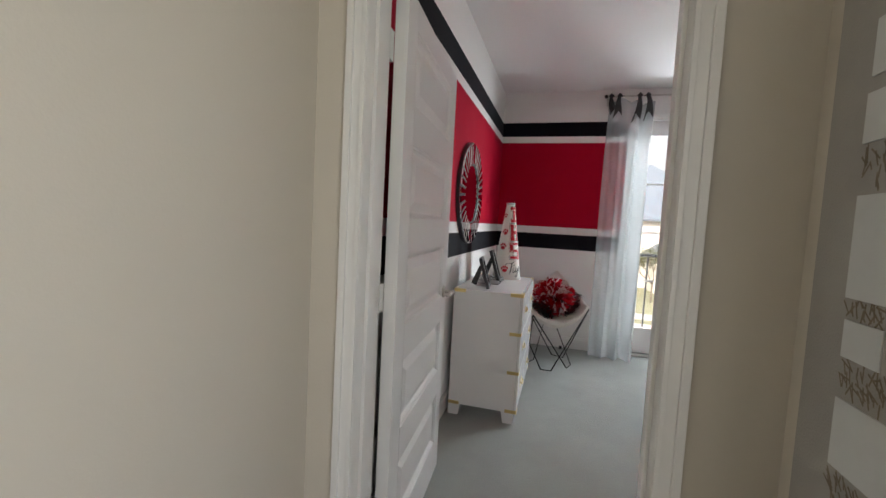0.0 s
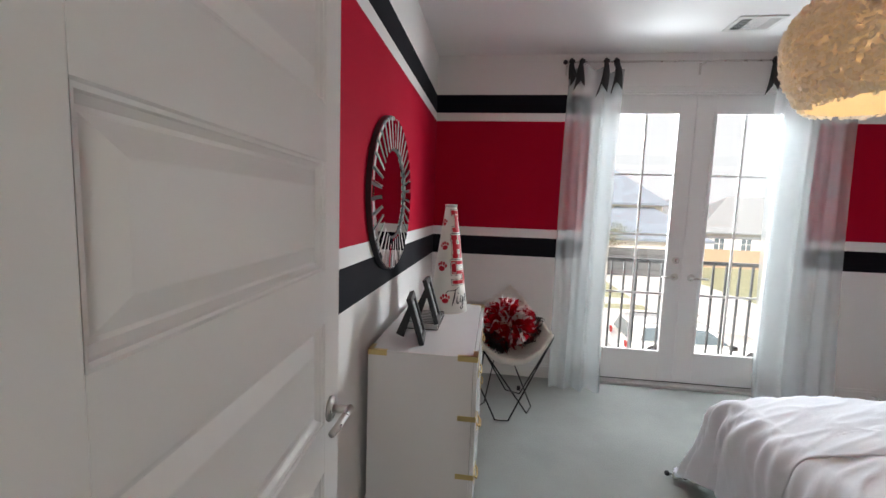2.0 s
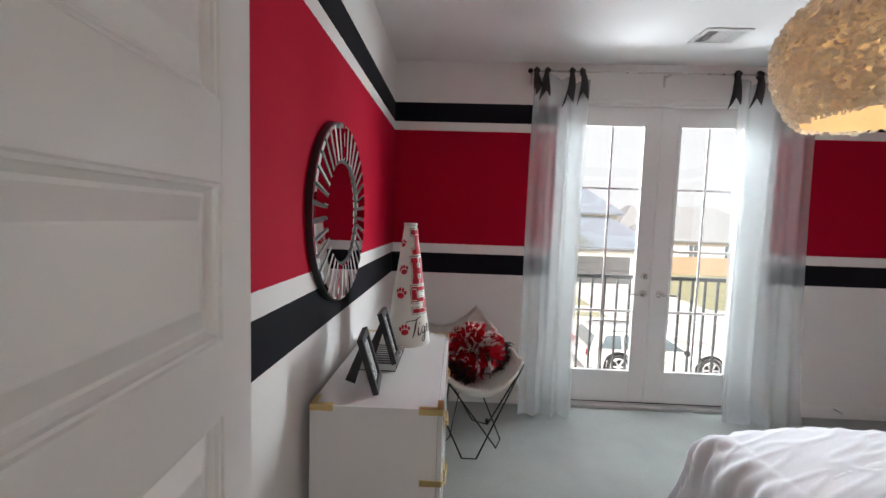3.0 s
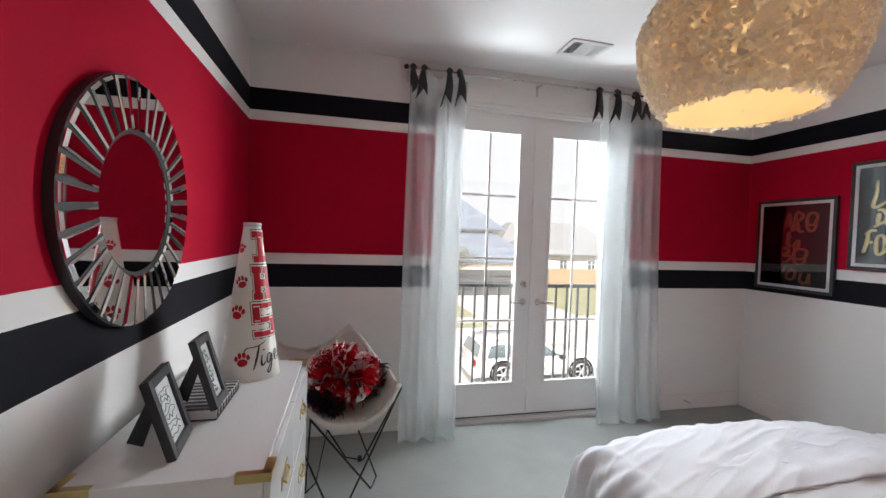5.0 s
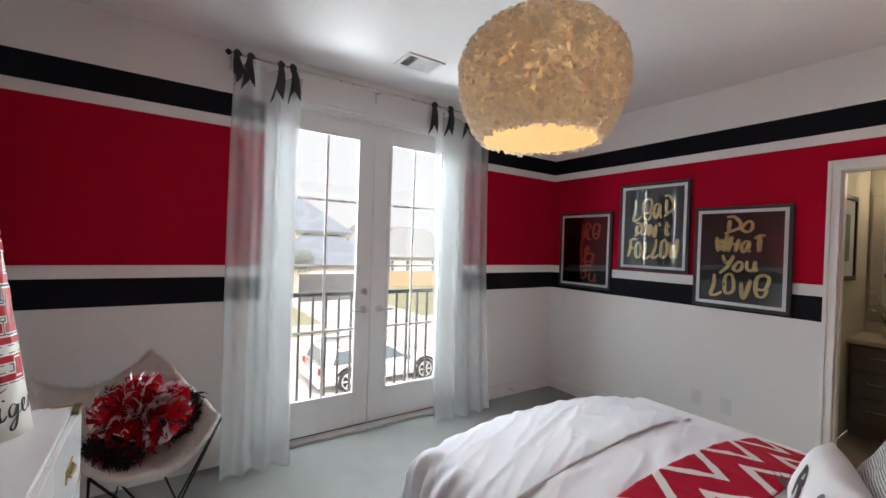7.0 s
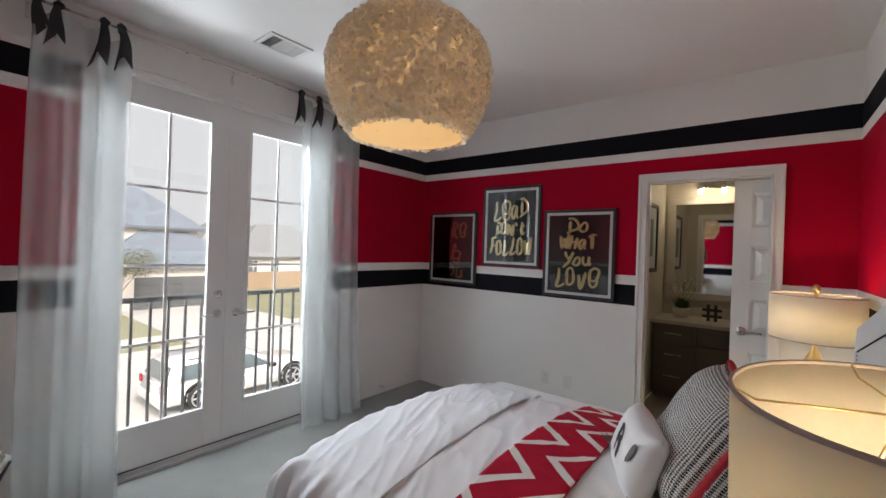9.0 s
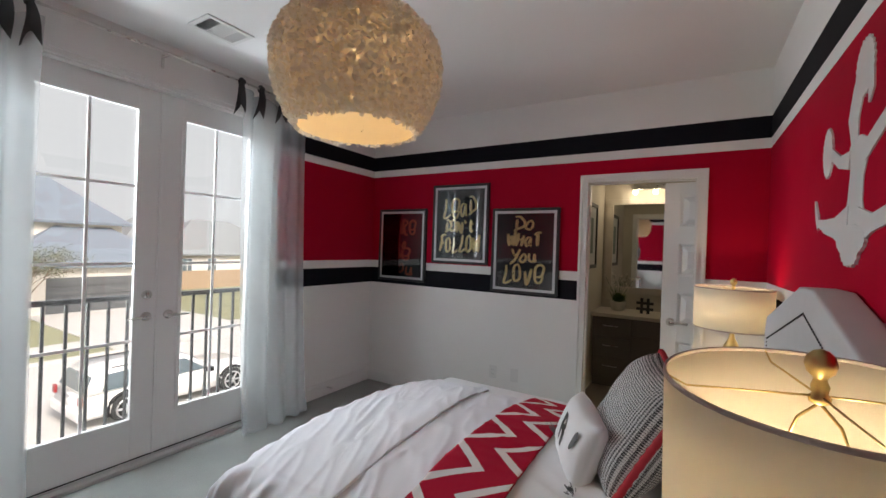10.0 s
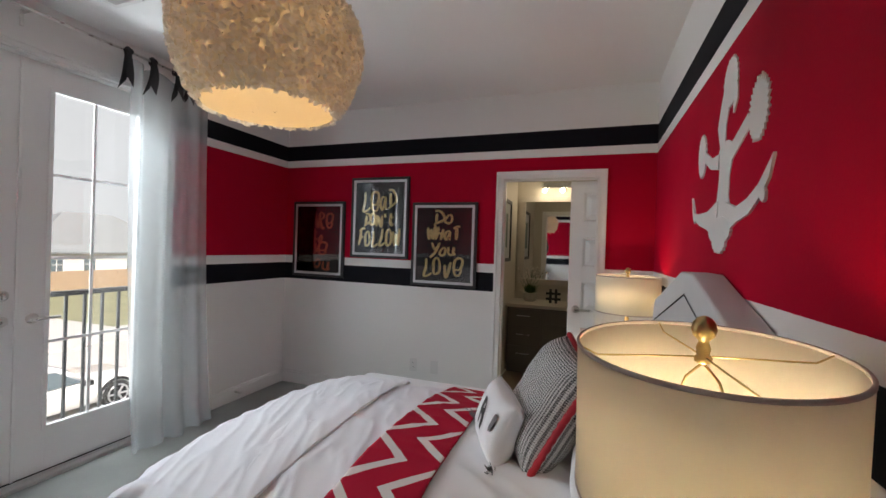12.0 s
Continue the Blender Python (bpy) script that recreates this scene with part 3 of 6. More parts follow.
# railing outside the doors
def railing():
    root = thing("balcony_railing", (2.12, 0.3, 0.0), "dark metal juliet railing outside the french doors", "railing")
    y = 0.30
    part("top_rail", bx(1.0, y - 0.022, 1.035, 3.25, y + 0.022, 1.068, 0.004), M_RAIL, root)
    part("bottom_rail", bx(1.0, y - 0.015, 0.10, 3.25, y + 0.015, 0.13, 0.003), M_RAIL, root)
    x = 1.08
    while x < 3.2:
        part("baluster", bx(x - 0.008, y - 0.008, 0.128, x + 0.008, y + 0.008, 1.037), M_RAIL, root)
        x += 0.108
    for x in (1.0, 3.25):
        part("post", bx(x - 0.02, 0.15, -0.05, x + 0.02, y + 0.022, 1.068, 0.003), M_RAIL, root)


railing()


# ---------------------------------------------------------------- curtains, rod, vent
def curtain(x0, x1, folds, seed, spread, label, kick, drift):
    root = thing("sheer_curtain", ((x0 + x1) / 2, -0.09, 0.0), label, "curtain", "sheer curtains")
    rng = random.Random(seed)
    ph = [rng.uniform(0, 6.28) for _ in range(4)]

    def f(u, v):
        # u across, v from the top down
        w = x1 - x0
        amp = 0.016 + 0.018 * v
        pinch = 0.05 * math.exp(-v * 9) * math.sin(u * math.pi * 4 + ph[0])
        x = x0 + w * (u + 0.022 * math.sin(u * folds * 5.1 + ph[1] + v * 1.5)) + pinch * 0.3 + spread * v * (u - 0.5) + drift * v
        y = -0.085 - amp * math.sin(u * folds * 2 * math.pi + ph[2] + 0.9 * math.sin(v * 2 + ph[3])) - 0.005 * math.sin(u * 31 + v * 3)
        y -= kick * v ** 3 + 0.012 * max(0, v - 0.95) / 0.05
        top = 2.615 - 0.03 * (1 - abs(math.cos(u * math.pi * 3))) - 0.02 * math.sin(u * 5 + ph[1])
        z = top * (1 - v) + (0.006 + 0.008 * math.sin(u * 17 + ph[0])) * v
        return (x, min(y, -0.032), z)
    bm = bmesh.new()
    sheet(bm, f, 110, 46)
    part("cloth", bm, M_SHEER, root, "white see-through voile", True)
    bm = bmesh.new()
    sheet(bm, lambda u, v: (lambda p: (p[0], p[1] - 0.003, p[2]))(f(u, 0.962 + 0.037 * v)), 110, 3)
    part("hem", bm, M_SHEER, root, "doubled white hem", True)
    return root, f


def ribbon_tie(root, x, flip, length):
    """A black ribbon knotted over the rod, two loose ends."""
    bm = bmesh.new()
    ring = [(x, -0.09 + 0.019 * math.cos(a), 2.652 + 0.021 * math.sin(a)) for a in [k * math.pi / 6 for k in range(12)]]
    tube(bm, ring, 0.011, 8, True, None)
    bmesh.ops.create_uvsphere(bm, u_segments=10, v_segments=8, radius=0.020, matrix=Matrix.Translation((x, -0.112, 2.650)) @ Matrix.Diagonal((1.25, 0.7, 1.0, 1)))
    for s, ln in ((-1, length), (1, length * 0.86)):
        def f(u, v, s=s, ln=ln):
            sway = 0.016 * v * s + 0.022 * v * flip + 0.008 * math.sin(v * 4 + x * 9)
            return (x + sway + (u - 0.5) * (0.024 + 0.026 * v), -0.112 - 0.012 * s - 0.008 * math.sin(v * 4), 2.645 - ln * v - 0.018 * v * v * (u - 0.5) * s * 4)
        sheet(bm, f, 3, 10)
    part("ribbon_tie", bm, M_RIBBON, root, "black satin ribbon tie", True)


cl, _ = curtain(1.065, 1.475, 3.2, 3, -0.01, "white sheer curtain tied to the rod with black ribbons", 0.105, -0.025)
for x, fl, ln in ((1.085, 1, 0.16), (1.165, -1, 0.18), (1.350, -1, 0.23), (1.425, 1, 0.21)):
    ribbon_tie(cl, x, fl, ln)
cr, _ = curtain(2.60, 3.185, 3.8, 8, 0.04, "white sheer curtain tied to the rod with black ribbons", 0.075, 0.015)
for x, fl, ln in ((2.575, -1, 0.22), (2.735, -1, 0.22), (2.90, 1, 0.19), (3.02, -1, 0.19), (3.10, 1, 0.18)):
    ribbon_tie(cr, x, fl, ln)

rod = thing("curtain_rod", (2.09, -0.09, 2.6), "slim satin metal curtain rod above the doors", "curtain rod")
part("rod", tube(bmesh.new(), [(1.055, -0.09, 2.652), (3.15, -0.09, 2.652)], 0.008, 12), M_NICKEL, rod, "", True)
for x in (1.062, 2.085, 3.12):
    bm = bmesh.new()
    box(bm, x - 0.008, -0.012, 2.575, x + 0.008, -0.001, 2.665, 0.003)
    tube(bm, [(x, -0.006, 2.645), (x, -0.09, 2.640)], 0.006, 8)
    part("bracket", bm, M_NICKEL, rod)
for x, s in ((1.055, -1), (3.15, 1)):
    bm = bmesh.new()
    tube(bm, [(x, -0.09, 2.652), (x + s * 0.012, -0.09, 2.652), (x + s * 0.022, -0.09, 2.652), (x + s * 0.034, -0.09, 2.652)], 0.018, 14, taper=[0.5, 1, 1, 0.4])
    part("finial", bm, M_BLACKMETAL, rod, "dark ball finial", True)

vent = thing("ceiling_vent", (2.17, -0.51, ZC - 0.02), "white metal louvred ceiling register", "vent")
bm = bmesh.new()
vx0, vx1, vy0, vy1 = 2.03, 2.32, -0.622, -0.40
for a in ((vx0, vy0, vx1, vy0 + 0.028), (vx0, vy1 - 0.028, vx1, vy1), (vx0, vy0 + 0.028, vx0 + 0.028, vy1 - 0.028), (vx1 - 0.028, vy0 + 0.028, vx1, vy1 - 0.028)):
    box(bm, a[0], a[1], ZC - 0.009, a[2], a[3], ZC - 0.0005, 0.002)
part("frame", bm, M_PLASTIC, vent)
# black sheet put in for the shade inside the duct
part("backing", bx(vx0 + 0.028, vy0 + 0.028, ZC - 0.003, vx1 - 0.028, vy1 - 0.028, ZC - 0.0015), M_BLACKMETAL, vent, "black sheet for the unlit duct")
for i in range(18):
    x = vx0 + 0.036 + i * 0.0130
    tilt = -48 if i < 5 else (0 if i < 13 else 48)
    part("slat", bx(-0.0045 if tilt else -0.005, vy0 + 0.028, -0.0008, 0.0045 if tilt else 0.005, vy1 - 0.028, 0.0008, m=pose(x, 0, ZC - 0.0055, 0, tilt, 0)), M_PLASTIC, vent)


# ---------------------------------------------------------------- dresser and what stands on it
def dresser():
    x0, x1, y0, y1, zt = 0.036, 0.497, -1.965, -1.030, 0.862
    root = thing("dresser", ((x0 + x1) / 2, (y0 + y1) / 2, 0), "white lacquered campaign dresser with brass corners", "dresser")
    bm = bmesh.new()
    box(bm, x0, y0, 0.075, x1 - 0.018, y1, zt, 0.003)
    part("body", bm, M_LACQUER, root)
    for yy in (y0, y1 - 0.09):
        for xx in (x0, x1 - 0.10):
            bm = bmesh.new()
            box(bm, xx, yy, 0.0, xx + 0.082, yy + 0.09, 0.076, 0.003)
            for v in bm.verts:
                if v.co.z < 0.03:
                    v.co.x += -0.012 if v.co.x > xx + 0.04 and xx < 0.2 else (0.012 if v.co.x < xx + 0.04 and xx > 0.2 else 0)
            part("foot", bm, M_LACQUER, root)
    rows = ((0.090, 0.338), (0.346, 0.594), (0.602, 0.850))
    mid = (y0 + y1) / 2
    for a, b in rows:
        for c, d in ((y0 + 0.004, mid - 0.003), (mid + 0.003, y1 - 0.004)):
            dr = part("drawer", bx(x1 - 0.017, c, a, x1, d, b, 0.0025), M_LACQUER, root)
            cy, cz = (c + d) / 2, (a + b) / 2
            part("pull_plate", bx(x1, cy - 0.055, cz - 0.022, x1 + 0.003, cy + 0.055, cz + 0.022, 0.001), M_BRASS, dr, "brass pull plate")
            part("pull", tube(bmesh.new(), [(x1 + 0.003, cy - 0.04, cz + 0.006), (x1 + 0.012, cy - 0.038, cz - 0.006), (x1 + 0.014, cy, cz - 0.010), (x1 + 0.012, cy + 0.038, cz - 0.006), (x1 + 0.003, cy + 0.04, cz + 0.006)], 0.0035, 8), M_BRASS, dr, "brass drop pull", True)
    e = 0.0022
    for yy, s in ((y0, -1), (y1, 1)):
        for xx, t in ((x0, 1), (x1 + 0.0, -1)):
            bm = bmesh.new()
            a, b = (xx, xx + t * 0.082)
            box(bm, min(a, b), min(yy, yy + s * e), zt - 0.020, max(a, b), max(yy, yy + s * e), zt + e, 0.0006)
            box(bm, min(a, b), min(yy, yy - s * 0.018), zt, max(a, b), max(yy, yy - s * 0.018), zt + e, 0.0006)
            c, d = (yy, yy - s * 0.075)
            box(bm, min(xx, xx + t * 0.020), min(c, d), zt, max(xx, xx + t * 0.020), max(c, d), zt + e, 0.0006)
            if t < 0:
                box(bm, xx, min(c, d), zt - 0.02, xx + e, max(c, d), zt + e, 0.0006)
            part("corner_cap", bm, M_BRASS, root, "brass corner bracket")
        for z in (0.598, 0.342, 0.084):
            bm = bmesh.new()
            box(bm, x1 - 0.075, min(yy, yy + s * e), z - 0.011, x1 + e, max(yy, yy + s * e), z + 0.011, 0.0006)
            box(bm, x1, min(yy, yy - s * 0.06), z - 0.011, x1 + e, max(yy, yy - s * 0.06), z + 0.011, 0.0006)
            part("strap", bm, M_BRASS, root, "brass edge strap")
        part("strap", bx(x0, min(yy, yy + s * e), 0.073, x0 + 0.075, max(yy, yy + s * e), 0.095, 0.0006), M_BRASS, root, "brass edge strap")


dresser()


def sunburst_mirror():
    cy, cz, ro, ri = -1.547, 1.524, 0.378, 0.222
    root = thing("wall_mirror", (0.0, cy, cz), "round sunburst wall mirror with silvered glass spokes on black", "mirror")

    def ring(bm, r0, r1, x0, x1, n=72):
        A = []
        for r, x in ((r0, x0), (r1, x0), (r1, x1), (r0, x1)):
            A.append([bm.verts.new((x, cy + r * math.cos(2 * math.pi * k / n), cz + r * math.sin(2 * math.pi * k / n))) for k in range(n)])
        for i in range(4):
            P, Q = A[i], A[(i + 1) % 4]
            for k in range(n):
                bm.faces.new((P[k], P[(k + 1) % n], Q[(k + 1) % n], Q[k]))
    bm = bmesh.new()
    ring(bm, ri - 0.01, ro, 0.0015, 0.026)
    part("backing", bm, M_BLACKWOOD, root, "black backing ring")
    bm = bmesh.new()
    lat = [bm.verts.new((0.024, cy + (ri - 0.004) * math.cos(2 * math.pi * k / 72), cz + (ri - 0.004) * math.sin(2 * math.pi * k / 72))) for k in range(72)]
    bm.faces.new(lat)
    r = bmesh.ops.extrude_face_region(bm, geom=bm.faces[:])
    bmesh.ops.translate(bm, vec=(-0.02, 0, 0), verts=[g for g in r["geom"] if isinstance(g, bmesh.types.BMVert)])
    part("centre_glass", bm, M_MIRROR, root, "round mirror glass")
    n = 36
    for k in range(n):
        a = 2 * math.pi * k / n
        h0, h1 = ri * math.tan(math.pi / n) * 0.74, ro * math.tan(math.pi / n) * 0.74
        outer = [(ri + 0.002, -h0), (ro - 0.004, -h1), (ro - 0.004, h1), (ri + 0.002, h0)]
        inner = [(ri + 0.008, -h0 * 0.78), (ro - 0.012, -h1 * 0.84), (ro - 0.012, h1 * 0.84), (ri + 0.008, h0 * 0.78)]
        bm = bmesh.new()
        rows = []
        for pts, x in ((outer, 0.026), (outer, 0.031), (inner, 0.036)):
            rows.append([bm.verts.new((x, cy + p * math.cos(a) - q * math.sin(a), cz + p * math.sin(a) + q * math.cos(a))) for p, q in pts])
        for A, B in zip(rows, rows[1:]):
            for i in range(4):
                bm.faces.new((A[i], A[(i + 1) % 4], B[(i + 1) % 4], B[i]))
        bm.faces.new(rows[-1])
        bm.faces.new(rows[0][::-1])
        part("spoke", bm, M_MIRROR, root)


sunburst_mirror()


def megaphone():
    c = Vector((0.283, -1.200, 0.8625))
    H, R0, R1 = 0.620, 0.116, 0.031
    root = thing("megaphone", c, "white cheer megaphone with red letters and paw prints", "megaphone")

    def rad(z):
        return R0 + (R1 - R0) * z / H
    bm = bmesh.new()
    prof = [(rad(z), z) for z in (0.0, 0.1, 0.25, 0.4, 0.52, H)] + [(rad(H) - 0.004, H), (rad(H) - 0.004, H - 0.05), (rad(0) - 0.004, 0.02), (rad(0) - 0.004, 0.0)]
    lathe(bm, prof, c, 64, False)
    bmesh.ops.bridge_loops(bm, edges=[e for e in bm.edges if len(e.link_faces) == 1])
    part("cone", bm, M_CARD, root, "", True)
    bm = bmesh.new()
    lathe(bm, [(rad(H) - 0.005, H - 0.012), (rad(H) + 0.0035, H - 0.012), (rad(H) + 0.004, H + 0.002), (rad(H) - 0.005, H + 0.003)], c, 40, False)
    part("mouth_ring", bm, M_SILVER, root, "grey rim", True)

    def wrap(bm, ang, z0, lift, turn=0.0, cuts=2):
        """Lays a flat drawing (x across, y up) on the cone."""
        if cuts:
            bmesh.ops.subdivide_edges(bm, edges=bm.edges[:], cuts=cuts, use_grid_fill=True)
        bmesh.ops.triangulate(bm, faces=bm.faces[:])
        for v in bm.verts:
            x, y = v.co.x * math.cos(turn) - v.co.y * math.sin(turn), v.co.x * math.sin(turn) + v.co.y * math.cos(turn)
            z = z0 + y
            r = rad(z) + lift + v.co.z
            a = ang + x / rad(z)
            v.co = c + Vector((r * math.cos(a), r * math.sin(a), z))
        return bm

    def strokes(rects):
        bm = bmesh.new()
        for x0, y0, x1, y1 in rects:
            box(bm, x0, y0, -0.0006, x1, y1, 0.0006)
        return bm
    # block letters one above another, each red with a black and white outline
    w, h, s = 0.050, 0.105, 0.022
    glyphs = {
        "I": [(-w, 0, w, s), (-w, h - s, w, h), (-0.022, s, 0.022, h - s)],
        "H": [(-w, 0, -0.006, s), (0.006, 0, w, s), (-w, h - s, -0.006, h), (0.006, h - s, w, h), (-0.044, s, -0.014, h - s), (0.014, s, 0.044, h - s), (-0.014, h / 2 - 0.012, 0.014, h / 2 + 0.012)],
        "S": [(-w, h - 0.016, w, h), (-w, h / 2 - 0.008, w, h / 2 + 0.008), (-w, 0, w, 0.016), (-w, h / 2, -w + s * 1.2, h - s / 2), (w - s * 1.2, s / 2, w, h / 2)],
    }
    face = math.radians(-38)
    for ch, z in (("S", 0.170), ("H", 0.315), ("I", 0.463)):
        k = {"S": 1.0, "H": 0.80, "I": 0.58}[ch]
        tall = {"S": 1.24, "H": 1.26, "I": 1.19}[ch]
        for grow, mat, lift, lab in ((0.0065, M_BLACKINK, 0.0012, "black outline"), (0.0042, M_CARD, 0.0019, "white outline"), (0.0, M_REDINK, 0.0027, "red letter")):
            bm = strokes([((a - grow) * k, (b - grow) * tall, (p + grow) * k, (q + grow) * tall) for a, b, p, q in glyphs[ch]])
            part("letter" if grow == 0 else "letter_outline", wrap(bm, face, z, lift), mat, root, lab)
    # the script word Tigers, one brush stroke after another (x y in hundredths)
    bm = bmesh.new()
    for stroke in ("-15,76 -6,88 8,88 25,87 45,94 60,102", "36,93 30,66 22,34 10,0", "43,50 38,26 40,8 46,8 54,22", "49,66 51,71",
                   "78,44 68,52 59,34 60,14 68,10 77,26 83,50 79,10 72,-22 62,-30 57,-18 70,2 90,20", "90,20 104,32 108,46 101,54 94,38 96,16 104,8 118,22",
                   "124,52 123,30 119,6 127,36 138,50 146,44", "168,46 158,52 152,42 164,26 160,10 146,8"):
        pts = [Vector((float(a) * 0.00112, float(b) * 0.00098, 0)) for a, b in (q.split(",") for q in stroke.split())]
        fine = [pts[i].lerp(pts[i + 1], j / 4) for i in range(len(pts) - 1) for j in range(4)] + [pts[-1]]
        for _ in range(3):
            fine = [fine[0]] + [(fine[i - 1] + fine[i] * 2 + fine[i + 1]) / 4 for i in range(1, len(fine) - 1)] + [fine[-1]]
        rows = []
        for i, q in enumerate(fine):
            d = (fine[min(i + 1, len(fine) - 1)] - fine[max(i - 1, 0)]).normalized()
            n = Vector((-d.y, d.x, 0)) * (0.0018 + 0.0026 * abs(d.y)) * (0.35 + 0.65 * math.sin(math.pi * (i + 0.6) / (len(fine) + 0.2)))
            rows.append((bm.verts.new(q - n), bm.verts.new(q + n)))
        for A, B in zip(rows, rows[1:]):
            bm.faces.new((A[0], B[0], B[1], A[1]))
    part("script", wrap(bm, radians(-77), 0.045, 0.0016, 0.10, 0), M_BLACKINK, root, "black script word")

    def paw(ang, z, size, turn):
        size *= 1.15
        bm = bmesh.new()
        for x, y, rx, ry in ((0, 0, 0.55, 0.42), (-0.62, 0.52, 0.2, 0.30), (-0.22, 0.82, 0.2, 0.33), (0.24, 0.82, 0.2, 0.33), (0.64, 0.50, 0.2, 0.30)):
            vs = [bm.verts.new(((x + rx * math.cos(t)) * size, (y + ry * math.sin(t)) * size, 0)) for t in [i * math.pi / 8 for i in range(16)]]
            bm.faces.new(vs)
        part("paw_print", wrap(bm, ang, z, 0.0016, turn, 0), M_REDINK, root, "red paw print")
    for da, z, sz, tn in ((-0.95, 0.075, 0.030, 0.15), (-1.35, 0.255, 0.031, -0.1), (-1.22, 0.375, 0.027, 0.35), (-1.6, 0.51, 0.021, 0.2), (1.5, 0.14, 0.03, 0.2), (1.9, 0.33, 0.028, -0.2), (2.9, 0.2, 0.03, 0.1)):
        paw(face + da, z, sz, tn)


megaphone()


def picture_frame(at, yaw, w, h, lean, label):
    """A small easel-backed frame; its lower edge rests at at, its face looks along yaw (0: +x)."""
    root = thing("picture_frame", (0, 0, 0), label, "picture frame", "picture frames on the dresser")
    tilt = Matrix.Rotation(radians(-lean), 4, "Y")
    b = 0.026

    def put(bm):
        bm.transform(tilt)
        return bm
    bm = bmesh.new()
    for y0, z0, y1, z1 in ((-w / 2, 0, -w / 2 + b, h), (w / 2 - b, 0, w / 2, h), (-w / 2 + b, 0, w / 2 - b, b), (-w / 2 + b, h - b, w / 2 - b, h)):
        box(bm, -0.016, y0, z0, 0.006, y1, z1, 0.002)
    part("frame", put(bm), M_BLACKWOOD, root)
    part("back", put(bx(-0.015, -w / 2 + b - 0.003, b - 0.003, -0.006, w / 2 - b + 0.003, h - b + 0.003)), M_BLACKWOOD, root)
    part("print", put(bx(-0.0055, -w / 2 + b, b, -0.004, w / 2 - b, h - b)), M_PAPER, root, "white paper with faint grey lettering")
    rng = random.Random(int(w * 1000))
    bm = bmesh.new()
    for i in range(9):
        zc = b + 0.02 + i * (h - 2 * b - 0.03) / 9
        pts = [(-0.0035, y, zc + rng.uniform(-0.008, 0.008)) for y in np.linspace(-w / 2 + b + 0.015 + rng.random() * 0.02, w / 2 - b - 0.015 - rng.random() * 0.02, 8)]
        tube(bm, pts, 0.0014, 4)
    part("inked_lines", put(bm), M_SKETCH, root, "grey hand-drawn lines")
    bm = bmesh.new()
    top = tilt @ Vector((-0.016, 0, h * 0.72))
    foot = Vector((-h * 0.56, 0, 0.002))
    d = (foot - top).normalized()
    across = Vector((d.z, 0, -d.x))
    vs = []
    for p, hw in ((top + across * 0.004, 0.013), (foot - d * 0.016 - across * 0.004, 0.020)):
        for e in (-1, 1):
            for q in (-0.0025, 0.0025):
                vs.append(bm.verts.new(p + across * e * hw + Vector((0, q, 0))))
    for v in vs:
        v.co.z = max(v.co.z, 0.001)
    bmesh.ops.convex_hull(bm, input=vs)
    part("easel_leg", bm, M_BLACKWOOD, root, "black easel strut")
    root.matrix_basis = pose(at[0], at[1], at[2], 0, 0, yaw)
    return root


picture_frame((0.243, -1.785, 0.8635), 7, 0.180, 0.215, 17, "black wooden easel frame with white print on the dresser")
picture_frame((0.282, -1.580, 0.8965), 2, 0.135, 0.225, 17, "smaller black easel frame standing on a striped notebook")
nb = thing("notebook", (0.19, -1.51, 0.864), "black and white striped ring notebook lying on the dresser", "notebook")
part("cover", bx(0.105, -1.645, 0.8645, 0.285, -1.375, 0.8685, 0.001), M_BLACKINK, nb)
part("page_block", bx(0.108, -1.642, 0.8685, 0.283, -1.378, 0.8920), M_PAPER, nb, "white paper block")
part("cover", bx(0.105, -1.645, 0.8920, 0.285, -1.375, 0.8950, 0.001), M_PAPER, nb)
for i in range(9):
    y = -1.640 + i * 0.030
    part("stripe", bx(0.105, y, 0.8952, 0.2852, y + 0.015, 0.8960), M_BLACKINK, nb, "black stripe")
    part("stripe", bx(0.2851, y, 0.8690, 0.2860, y + 0.015, 0.8920), M_BLACKINK, nb, "black stripe")


